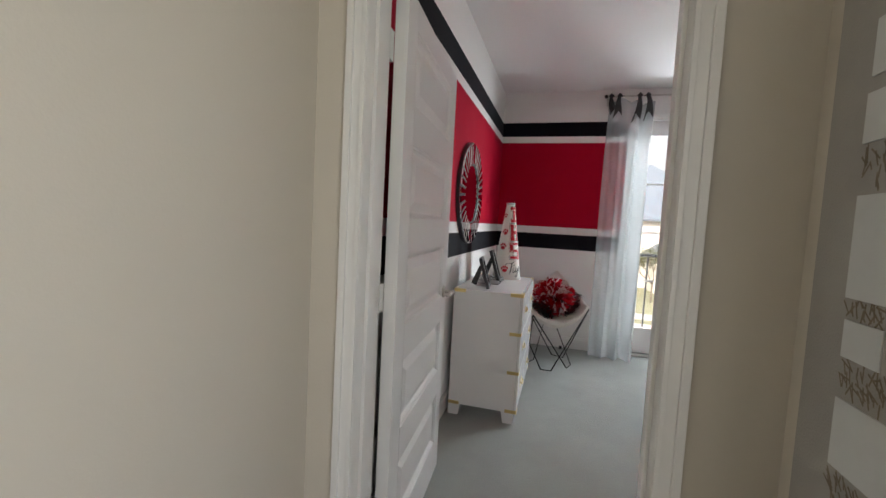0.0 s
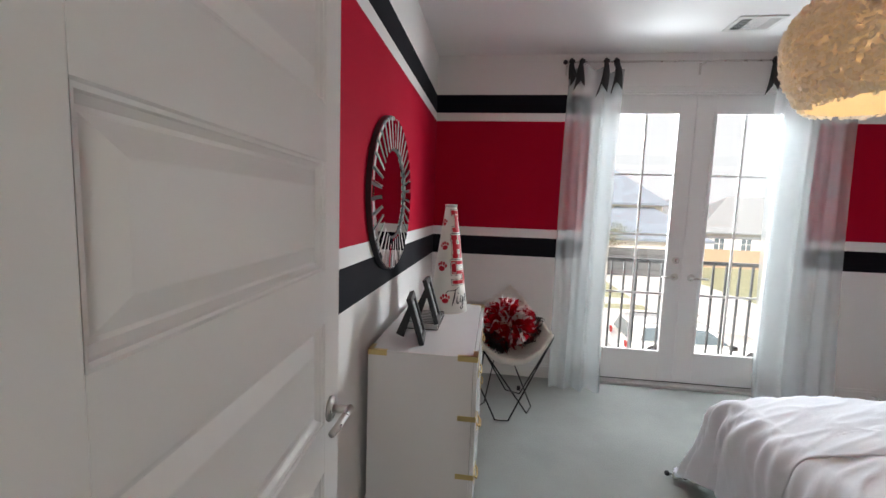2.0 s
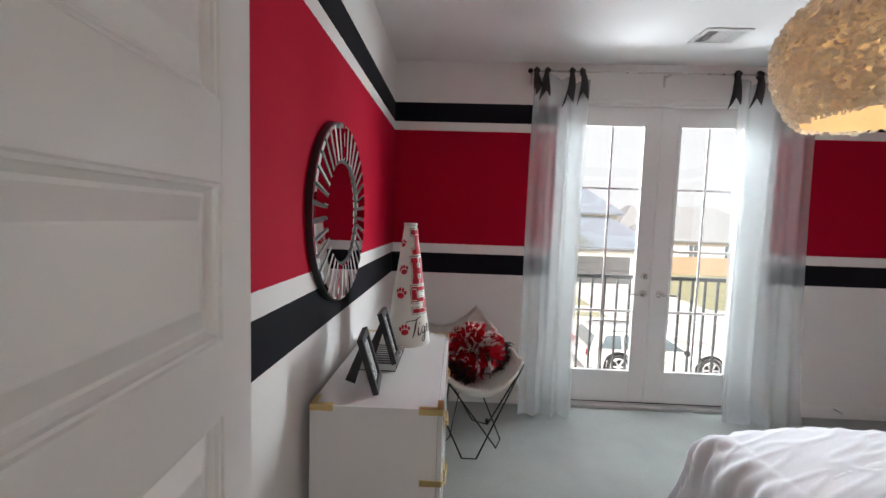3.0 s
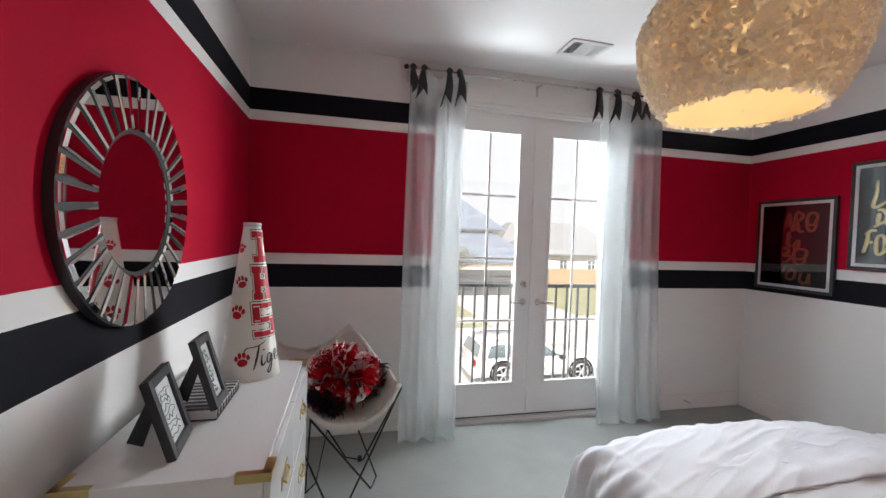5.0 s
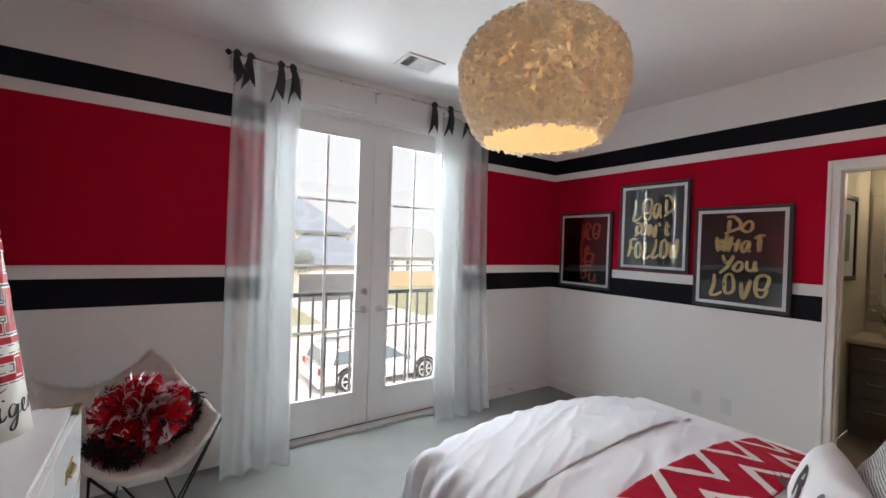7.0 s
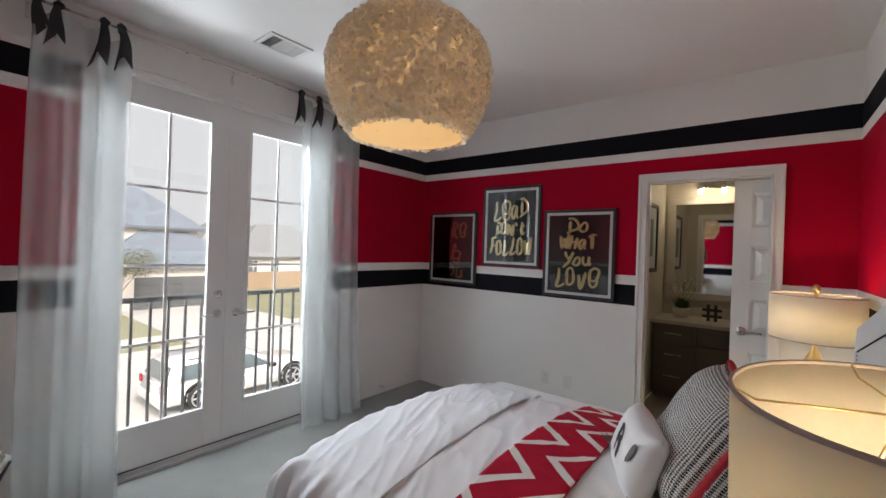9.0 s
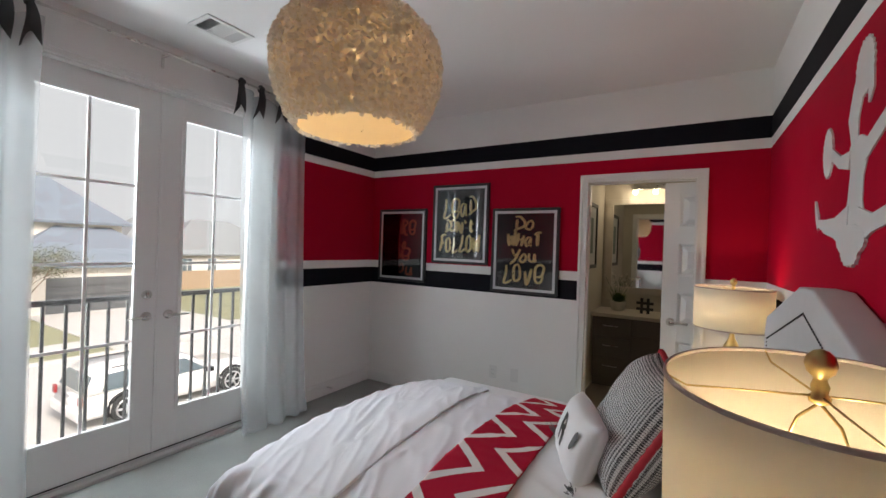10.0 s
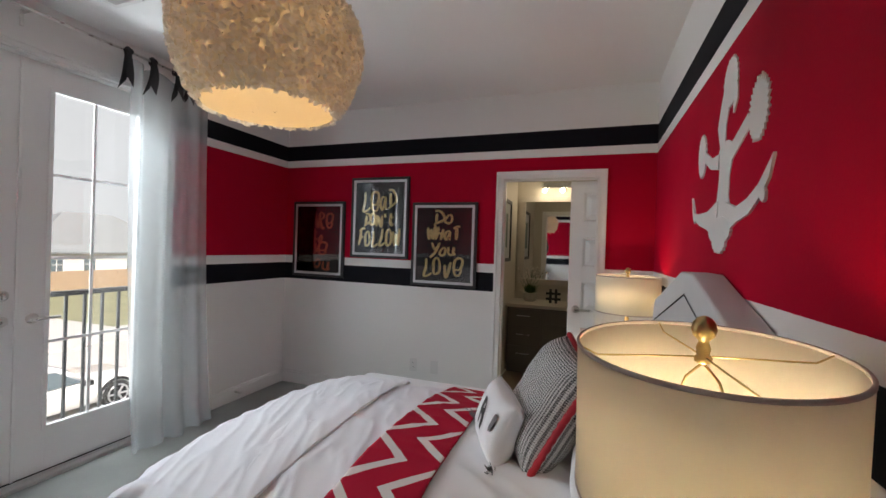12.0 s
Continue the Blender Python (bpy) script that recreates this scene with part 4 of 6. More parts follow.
# ---------------------------------------------------------------- butterfly chair with pompoms
def butterfly_chair():
    tips = {"r": Vector((0.985, -0.70, 0.628)), "f": Vector((0.505, -0.885, 0.560)), "b": Vector((0.690, -0.265, 0.90)), "l": Vector((0.215, -0.43, 0.87))}
    feet = [Vector((0.661, -0.851, 0)), Vector((0.857, -0.674, 0)), Vector((0.470, -0.585, 0)), Vector((0.735, -0.335, 0))]
    root = thing("butterfly_chair", (0.66, -0.6, 0), "black wire butterfly chair with cream faux-fur sling", "chair")

    up, dip = Vector((0, 0, 0.006)), Vector((0, 0, 0.050))
    f0, f1, f2, f3 = [f + up for f in feet]
    part("frame_bar", tube(bmesh.new(), [tips["r"] - dip, f0 + Vector((0.03, 0.02, 0)), f0 - Vector((0.10, -0.03, 0)) * 0.6, tips["l"] * 0.35 + f2 * 0.65], 0.0055, 8), M_BLACKMETAL, root, "", True)
    part("frame_bar", tube(bmesh.new(), [tips["f"] - dip, f1 - Vector((0.03, 0.02, 0)), f1 + Vector((0.01, 0.09, 0)), tips["b"] * 0.3 + f3 * 0.7], 0.0055, 8), M_BLACKMETAL, root, "", True)
    part("frame_bar", tube(bmesh.new(), [tips["b"] - dip, f2 + Vector((0.05, 0, 0)), f2 - Vector((0.0, 0.09, 0)), tips["f"] - dip], 0.0055, 8), M_BLACKMETAL, root, "", True)
    part("frame_bar", tube(bmesh.new(), [tips["l"] - dip, f3 - Vector((0.05, 0, 0)), f3 + Vector((0.06, -0.05, 0)), tips["r"] - dip], 0.0055, 8), M_BLACKMETAL, root, "", True)
    mid = Vector((0.76, -0.72, 0.20))
    part("joint", bx(mid.x - 0.012, mid.y - 0.012, mid.z - 0.014, mid.x + 0.012, mid.y + 0.012, mid.z + 0.014, 0.004), M_BLACKMETAL, root)
    # sling hung from four tips
    rng = random.Random(5)

    def f(u, v):
        # the corners are rounded
        u, v = 0.5 + 1.02 * (u - 0.5) * math.sqrt(1 - 0.13 * (2 * v - 1) ** 2), 0.5 + 1.02 * (v - 0.5) * math.sqrt(1 - 0.13 * (2 * u - 1) ** 2)
        u, v = min(max(u, 0), 1), min(max(v, 0), 1)
        a = tips["f"].lerp(tips["r"], u)
        b = tips["l"].lerp(tips["b"], u)
        p = a.lerp(b, v)
        e = 16 * u * (1 - u) * v * (1 - v)
        edge_f = 4 * u * (1 - u) * (1 - v) ** 2
        edge_b = 4 * u * (1 - u) * v ** 3
        side = 4 * v * (1 - v) * ((1 - u) ** 3 + u ** 3)
        p = p + Vector((0, 0, -0.20 * e ** 0.7 - 0.125 * edge_f - 0.17 * edge_b - 0.05 * side))
        fx, fy = (tips["b"] + tips["l"] - tips["f"] - tips["r"]).normalized().xy
        p = p + Vector((-fx, -fy, 0)) * (0.05 * edge_f - 0.02 * edge_b)
        return p + Vector((noise.noise(p * 30), noise.noise(p * 30 + Vector((9, 0, 0))), noise.noise(p * 26))) * 0.006
    bm = bmesh.new()
    sheet(bm, f, 28, 28)
    thicken(bm, 0.026)
    sling = part("sling", bm, M_FUR, root, "cream faux-fur seat sling", True)
    # tufts along the rim and over the seat
    bm = bmesh.new()
    for i in range(2600):
        if i < 1500:
            t = rng.random()
            side = rng.randrange(4)
            u, v = ((t, 0.0), (t, 1.0), (0.0, t), (1.0, t))[side]
        else:
            u, v = rng.random(), rng.random()
        p = f(u, v)
        d = Vector((rng.gauss(0, 1), rng.gauss(0, 1), rng.gauss(0.5, 0.8))).normalized()
        s = d.cross(Vector((0, 0, 1))).normalized() * 0.0022
        ln = rng.uniform(0.014, 0.034)
        bm.faces.new([bm.verts.new(q) for q in (p - s, p + s, p + d * ln)])
    part("fur_tuft", bm, M_FUR, sling, "short cream pile", kind="stuff")


butterfly_chair()


def pompom(centre, radii, seed, mats, label):
    root = thing("pompom", centre, label, "pompom", "cheer pompoms on the chair")
    rng = random.Random(seed)
    c = Vector(centre)
    bms = [bmesh.new() for _ in mats]
    for i in range(760):
        d = Vector((rng.gauss(0, 1), rng.gauss(0, 1), rng.gauss(0, 1))).normalized()
        k = rng.choices(range(len(mats)), [m[1] for m in mats])[0]
        if len(mats) > 2:
            tone = noise.noise(d * 2.2 + Vector((seed, 0, 0)))
            k = 1 if tone > 0.20 and rng.random() < 0.55 else k
        bm = bms[k]
        s = d.cross(Vector((rng.gauss(0, 1), rng.gauss(0, 1), rng.gauss(0, 1)))).normalized()
        n = d.cross(s)
        ln = rng.uniform(0.80, 1.06) * (1 + 0.20 * noise.noise(d * 3 + Vector((0, seed, 0))))
        w = rng.uniform(0.009, 0.019)
        curl = rng.uniform(0.02, 0.07) * rng.choice((-1, 1))
        q = []
        for t in (0.45, 0.75, 0.92, 1.0, 0.97):
            e = d * ln * min(t, 1.0)
            p = c + Vector((e.x * radii[0], e.y * radii[1], e.z * radii[2])) + n * curl * ((t - 0.45) / 0.55) ** 2 * (1.5 if t == 0.97 else 1)
            tw = s * math.cos(t * 1.6) + n * math.sin(t * 1.6)
            q.append((bm.verts.new(p - tw * w), bm.verts.new(p + tw * w)))
        for A, B in zip(q, q[1:]):
            bm.faces.new((A[0], A[1], B[1], B[0]))
    for bm, (m, _, lab) in zip(bms, mats):
        part("streamer", bm, m, root, lab, kind="stuff")


pompom((0.665, -0.655, 0.655), (0.190, 0.155, 0.170), 11, [(M_REDFOIL, 7, "red foil strips"), (M_SILVERFOIL, 1.6, "silver foil strips"), (M_BLACKFOIL, 0.5, "black strips")], "red and silver foil cheer pompom on the fur chair")
pompom((0.575, -0.690, 0.535), (0.105, 0.110, 0.095), 12, [(M_BLACKFOIL, 6, "black strips"), (M_REDFOIL, 0.5, "red foil strips")], "black cheer pompom tucked under the red one")
pompom((0.805, -0.580, 0.595), (0.105, 0.110, 0.120), 13, [(M_BLACKFOIL, 5, "black strips"), (M_REDFOIL, 0.6, "red foil strips")], "small black cheer pompom on the fur chair")


# ---------------------------------------------------------------- pendant
def pendant():
    c = Vector((1.80, -2.0, 2.075))
    R, Hh = 0.276, 0.195
    root = thing("pendant_lamp", (c.x, c.y, c.z - 0.25), "large round cream petal pendant lamp, lit", "pendant lamp")

    def prof(k):
        a = -0.815 + k * (0.815 + math.pi / 2 - 0.12)
        return R * math.cos(a) ** 0.92, (0.297 if a < 0 else Hh) * math.sin(a)
    ps = [prof(k / 22) for k in range(23)]
    bm = bmesh.new()
    lathe(bm, ps, c, 56, False)
    part("shell", bm, M_PENDANTIN, root, "cream inner shell, lit inside", True)
    bm = bmesh.new()
    rng = random.Random(4)
    # rows of curled paper petals, staggered, with gaps that let the lamp through
    rows = 46
    for j in range(rows):
        k = (j + 0.3) / rows
        r, z = prof(k)
        around = max(6, int(2 * math.pi * r / 0.0130))
        for i in range(around):
            th = 2 * math.pi * (i + 0.5 * (j % 2) + rng.uniform(-0.35, 0.35)) / around
            if rng.random() < 0.05:
                continue
            rr, zz = prof(min(1, max(0, k + rng.uniform(-0.010, 0.010))))
            n = Vector((math.cos(th) * rr / R, math.sin(th) * rr / R, zz / Hh * 0.9)).normalized()
            p = c + Vector((rr * math.cos(th), rr * math.sin(th), zz)) + n * rng.uniform(0.001, 0.006)
            t = n.cross(Vector((0, 0, 1))).normalized()
            b = n.cross(t)
            roll = rng.gauss(1.57, 1.1)
            t, b = t * math.cos(roll) + b * math.sin(roll), b * math.cos(roll) - t * math.sin(roll)
            s = rng.uniform(0.0080, 0.0130)
            lift = rng.uniform(0.25, 1.0)
            out = t * math.cos(lift) + n * math.sin(lift)
            nn = n * math.cos(lift) - t * math.sin(lift)
            curl = rng.uniform(0.3, 0.8)
            rim = []
            for a, q in ((-0.35, -0.25), (-0.80, 0.25), (-0.85, 0.75), (-0.35, 1.05), (0.30, 1.0), (0.85, 0.70), (0.80, 0.2), (0.35, -0.25)):
                rim.append(bm.verts.new(p + b * a * s + out * q * s + nn * (curl * a * a + 0.25 * math.sin(q * 4 + i)) * s))
            mid = bm.verts.new(p + out * 0.4 * s)
            for q in range(8):
                bm.faces.new((rim[q], rim[(q + 1) % 8], mid))
    part("petal", bm, M_SHELL, root, "overlapping cream petals", True, kind="stuff")
    part("cord", tube(bmesh.new(), [(c.x, c.y, c.z + Hh - 0.03), (c.x, c.y, ZC - 0.02)], 0.004, 8), M_PLASTIC, root)
    part("canopy", lathe(bmesh.new(), [(0.02, -0.03), (0.055, -0.02), (0.06, -0.001)], (c.x, c.y, ZC), 28), M_PLASTIC, root, "white ceiling canopy", True)
    part("top_ring", lathe(bmesh.new(), [(0.012, -0.015), (0.06, -0.012), (0.06, 0.0), (0.012, 0.01)], (c.x, c.y, c.z + Hh - 0.01), 24), M_PLASTIC, root, "", True)


pendant()


# ---------------------------------------------------------------- prints on the east wall
# brush letters on a grid four wide and six high; each stroke is a run of two-digit points
STROKES = {
    "D": "11 15|06 26 44 42 21 00", "A": "00 13 26 33 40|02 42", "R": "00 06 26 35 24 03|13 20 40", "e": "02 32 45 26 05 02 10 30 42",
    "t": "16 11 20 31|04 34", "o": "24 13 01 10 20 31 33 24", "B": "00 06 26 35 24 03 33 42 31 20 00", "u": "04 01 10 20 31 34|34 30 41",
    "y": "05 13 22 33|45 32 20 0/", "L": "16 13 00 20 41", "a": "34 14 02 10 21 34|34 31 40", "N": "00 06 31 40 46", "'": "16 24",
    "F": "16 13 00|05 26 46|03 33", "O": "26 05 01 10 31 34 26", "W": "05 10 24 30 46", "w": "05 01 11 24 21 31 45", "H": "16 00|45 30|03 43",
    "T": "05 26 46|26 20", "v": "04 10 20 35", "E": "45 15 03 33|03 01 20 42",
}


def brush_word(text, width, height, seed):
    """A hand-brushed word as flattened rounded strokes, centred, in the plane x, y."""
    rng = random.Random(seed)
    bm = bmesh.new()
    step = 4.7
    unit = width / (len(text) * step - 0.7)
    v = height / 6
    for i, ch in enumerate(text):
        lift, lean, sc = rng.uniform(-0.45, 0.45), rng.uniform(0.0, 0.14), rng.uniform(0.88, 1.04)
        for st in STROKES[ch].split("|"):
            pts = [(int(q[0]), -2 if q[1] == "/" else int(q[1])) for q in st.split()]
            fine = []
            for k in range(len(pts) - 1):
                p0, p1, p2, p3 = pts[max(0, k - 1)], pts[k], pts[k + 1], pts[min(len(pts) - 1, k + 2)]
                for t in (0, 0.25, 0.5, 0.75):
                    fine.append([0.5 * (2 * p1[a] + (p2[a] - p0[a]) * t + (2 * p0[a] - 5 * p1[a] + 4 * p2[a] - p3[a]) * t * t + (3 * p1[a] - p0[a] - 3 * p2[a] + p3[a]) * t ** 3) for a in (0, 1)])
            fine.append(pts[-1])
            line = [((i * step + x * sc) * unit - width / 2 + lean * y * v, (y * sc + lift) * v, 0) for x, y in fine]
            tube(bm, line, 0.0108, 6, taper=[0.72 + 0.26 * math.sin(math.pi * k / (len(line) - 1)) + 0.22 * abs(line[min(k + 1, len(line) - 1)][1] - line[max(k - 1, 0)][1]) / v for k in range(len(line))])
    for q in bm.verts:
        q.co.z *= 0.12
    return bm


def poster(y_left, z_top, w, h, lines, label, turn, foil=M_GOLD, tone="gold brushed word"):
    root = thing("framed_print", (XE, y_left - w / 2, z_top - h), label, "framed print", "framed gold-letter prints")
    y0, y1, z0, z1 = y_left - w, y_left, z_top - h, z_top
    def ring(b0, b1, x0, x1, bev):
        bm = bmesh.new()
        for a in ((y0 + b0, z0 + b0, y0 + b1, z1 - b0), (y1 - b1, z0 + b0, y1 - b0, z1 - b0), (y0 + b1, z0 + b0, y1 - b1, z0 + b1), (y0 + b1, z1 - b1, y1 - b1, z1 - b0)):
            box(bm, x0, a[0], a[1], x1, a[2], a[3], bev)
        return bm
    part("frame", ring(-0.020, 0.004, XE - 0.029, XE - 0.001, 0.003), M_BLACKWOOD, root, "black outer moulding")
    part("fillet", ring(0.004, 0.027, XE - 0.026, XE - 0.004, 0.002), M_SILVER, root, "silver inner moulding")
    part("print", bx(XE - 0.0205, y0 + 0.026, z0 + 0.026, XE - 0.006, y1 - 0.026, z1 - 0.026), M_PRINT, root, "black paper")
    g = part("glass", bx(XE - 0.0245, y0 + 0.027, z0 + 0.027, XE - 0.0240, y1 - 0.027, z1 - 0.027), M_PICGLASS, root)
    g.visible_shadow = False
    cy = (y0 + y1) / 2
    for k, (text, width, height, zc) in enumerate(lines):
        bm = brush_word(text, width, height, len(text) * 7 + k)
        bm.transform(Matrix.Translation((XE - 0.0217, cy, z0 + zc * h - height / 2)) @ Matrix(((0, 0, -1, 0), (-1, 0, 0, 0), (0, 1, 0, 0), (0, 0, 0, 1))) @ Matrix.Rotation(radians(turn), 4, "Z"))
        part("lettering", bm, foil, root, tone, True)


# the first print's gold letters carry a painted reflection of the red wall
poster(-0.135, 1.833, 0.560, 0.708, [("DARe", 0.34, 0.15, 0.77), ("to", 0.11, 0.12, 0.555), ("Be", 0.20, 0.12, 0.38), ("you", 0.30, 0.13, 0.185)], "black framed print reading dare to be you in gold, coloured by a painted red reflection", -2, M_REDDENED_GOLD, "gold brushed word with a red reflection in its colour")
poster(-0.812, 2.058, 0.567, 0.722, [("LeaD", 0.35, 0.185, 0.735), ("DON't", 0.32, 0.11, 0.475), ("FOLLOW", 0.43, 0.155, 0.250)], "black framed print reading lead don't follow in gold", 1)
poster(-1.460, 1.818, 0.573, 0.712, [("Do", 0.20, 0.125, 0.845), ("WHaT", 0.31, 0.125, 0.65), ("you", 0.24, 0.115, 0.455), ("LOve", 0.36, 0.165, 0.235)], "black framed print reading do what you love in gold", 0)


# ---------------------------------------------------------------- feathered anchor on the south wall
def anchor():
    rng = random.Random(2)
    root = thing("wall_decal", (2.55, YS + 0.004, 1.45), "white feathered anchor-shaped decal on the red wall", "wall decal")
    layer = [0]

    def poly(pts, name="limb"):
        bm = bmesh.new()
        layer[0] += 1
        vs = [bm.verts.new((x, YS + 0.003 + 0.0004 * layer[0], z)) for x, z in pts]
        f = bm.faces.new(vs)
        r = bmesh.ops.extrude_face_region(bm, geom=[f])
        bmesh.ops.translate(bm, vec=(0, -0.0028 - 0.0004 * layer[0], 0), verts=[g for g in r["geom"] if isinstance(g, bmesh.types.BMVert)])
        part(name, bm, M_WHITEVINYL, root)

    def feathered(cx, cz, rx, rz, tilt, jag, n=44):
        pts = []
        for k in range(n):
            a = 2 * math.pi * k / n
            s = 1 + (jag if k % 2 else -jag) * rng.uniform(0.5, 1.2)
            x, z = rx * math.cos(a) * s, rz * math.sin(a) * s
            pts.append((cx + x * math.cos(tilt) - z * math.sin(tilt), cz + x * math.sin(tilt) + z * math.cos(tilt)))
        poly(pts, "feathered_tuft")

    def limb(pts):
        """pts: x, z, half-width along a bent limb."""
        L, Rr = [], []
        for i, (x, z, w) in enumerate(pts):
            a, b = pts[max(0, i - 1)], pts[min(len(pts) - 1, i + 1)]
            d = Vector((b[0] - a[0], b[1] - a[1])).normalized()
            L.append((x - d.y * w, z + d.x * w))
            Rr.append((x + d.y * w, z - d.x * w))
        poly(L + Rr[::-1])
    limb([(2.512, 1.83, 0.085), (2.535, 1.74, 0.062), (2.545, 1.66, 0.068), (2.55, 1.57, 0.11)])
    feathered(2.525, 1.818, 0.085, 0.046, 0.1, 0.02, 24)
    limb([(2.56, 1.845, 0.028), (2.58, 1.93, 0.05), (2.54, 2.01, 0.05), (2.51, 2.07, 0.03)])
    feathered(2.490, 2.065, 0.078, 0.088, 0.0, 0.06)
    limb([(2.44, 2.03, 0.028), (2.43, 1.98, 0.022), (2.447, 1.942, 0.004)])
    limb([(2.47, 1.80, 0.03), (2.38, 1.835, 0.027), (2.29, 1.87, 0.025)])
    feathered(2.215, 1.882, 0.074, 0.092, 0.1, 0.12, 56)
    limb([(2.60, 1.80, 0.03), (2.70, 1.812, 0.022), (2.80, 1.862, 0.02)])
    feathered(2.850, 1.876, 0.062, 0.092, -0.05, 0.06)
    limb([(2.60, 1.575, 0.075), (2.74, 1.585, 0.036), (2.86, 1.597, 0.026), (2.96, 1.62, 0.012)])
    limb([(2.945, 1.592, 0.012), (2.972, 1.64, 0.018), (3.006, 1.709, 0.004)])
    limb([(2.50, 1.575, 0.062), (2.38, 1.580, 0.026), (2.27, 1.597, 0.026), (2.18, 1.635, 0.020), (2.13, 1.672, 0.018), (2.088, 1.722, 0.003)])
    limb([(2.17, 1.64, 0.016), (2.155, 1.615, 0.02), (2.147, 1.598, 0.008)])
    feathered(2.562, 1.535, 0.135, 0.052, 0.0, 0.03)
    feathered(2.562, 1.495, 0.082, 0.045, 0.0, 0.09, 30)


anchor()


def wall_plate(y, z, slots, label):
    root = thing("wall_plate", (XE, y, z - 0.06), label, "outlet", "wall plates")
    part("plate", bx(XE - 0.006, y - 0.036, z - 0.058, XE - 0.0005, y + 0.036, z + 0.058, 0.003), M_PLASTIC, root)
    if slots:
        for dz in (-0.02, 0.02):
            sk = part("socket", bx(XE - 0.008, y - 0.016, z + dz - 0.014, XE - 0.006, y + 0.016, z + dz + 0.014, 0.002), M_PLASTIC, root)
            for dy in (-0.006, 0.006):
                part("slot", bx(XE - 0.0086, y + dy - 0.001, z + dz - 0.004, XE - 0.0079, y + dy + 0.001, z + dz + 0.005), M_BLACKMETAL, sk)
    else:
        part("blank_cover", bx(XE - 0.0075, y - 0.018, z - 0.034, XE - 0.006, y + 0.018, z + 0.034, 0.001), M_PLASTIC, root)


wall_plate(-1.485, 0.353, True, "white electrical outlet low on the white wall")
wall_plate(-1.690, 0.353, False, "white blank plate low on the white wall")
ds = thing("door_stop", (3.6, -0.016, 0.07), "small spring door stop on the baseboard", "door stop")
part("spring", tube(bmesh.new(), [(3.6, -0.014, 0.078), (3.6, -0.075, 0.078)], 0.006, 8), M_NICKEL, ds, "", True)
part("tip", tube(bmesh.new(), [(3.6, -0.075, 0.078), (3.6, -0.09, 0.078)], 0.009, 10), M_PLASTIC, ds, "white rubber tip", True)


# ---------------------------------------------------------------- bed
BX0, BX1, BYF, BYH, BZ = 1.80, 3.37, -1.50, -3.30, 0.600
bed = thing("bed", ((BX0 + BX1) / 2, (BYF + BYH) / 2, 0), "upholstered double bed with pale grey peaked headboard", "bed")
part("box_base", bx(BX0 + 0.02, BYH, 0.10, BX1 - 0.02, BYF - 0.03, 0.30, 0.01), M_UPHOL, bed, "upholstered base")
part("mattress", bx(BX0, BYH, 0.30, BX1, BYF, 0.535, 0.06, seg=4), M_SHEET, bed)
for x in (BX0 + 0.1, BX1 - 0.1):
    for y in (BYF - 0.1, BYH + 0.1):
        part("leg", bx(x - 0.03, y - 0.03, 0, x + 0.03, y + 0.03, 0.10, 0.004), M_BLACKWOOD, bed)


def headboard():
    cx, hw = 2.575, 0.80
    y0, y1 = YS + 0.003, -3.325
    out = [(cx - hw, 0.25), (cx - hw, 1.10), (cx - hw + 0.05, 1.185), (cx - 0.09, 1.372), (cx + 0.09, 1.372), (cx + hw - 0.05, 1.185), (cx + hw, 1.10), (cx + hw, 0.25)]
    bm = bmesh.new()
    f = bm.faces.new([bm.verts.new((x, y0, z)) for x, z in out])
    r = bmesh.ops.extrude_face_region(bm, geom=[f])
    bmesh.ops.translate(bm, vec=(0, y1 - y0, 0), verts=[g for g in r["geom"] if isinstance(g, bmesh.types.BMVert)])
    bmesh.ops.bevel(bm, geom=[e for e in bm.edges], offset=0.012, segments=3, affect="EDGES", profile=0.6)
    hb = part("headboard", bm, M_UPHOL, bed, "pale grey upholstered headboard with peaked top", True)
    line = [(cx - hw + 0.09, 0.45), (cx - hw + 0.09, 1.08), (cx, 1.285), (cx + hw - 0.09, 1.08), (cx + hw - 0.09, 0.45)]
    bm = bmesh.new()
    for (xa, za), (xb, zb) in zip(line, line[1:]):
        n = int(math.hypot(xb - xa, zb - za) / 0.018)
        for i in range(n):
            x, z = xa + (xb - xa) * i / n, za + (zb - za) * i / n
            vs = [bm.verts.new((x + 0.006 * math.cos(k * math.pi / 3), y1 + 0.001, z + 0.006 * math.sin(k * math.pi / 3))) for k in range(6)]
            t = bm.verts.new((x, y1 + 0.005, z))
            for k in range(6):
                bm.faces.new((vs[k], vs[(k + 1) % 6], t))
    part("nailhead_trim", bm, M_NAIL, hb, "dark nailhead line", kind="stuff")


headboard()


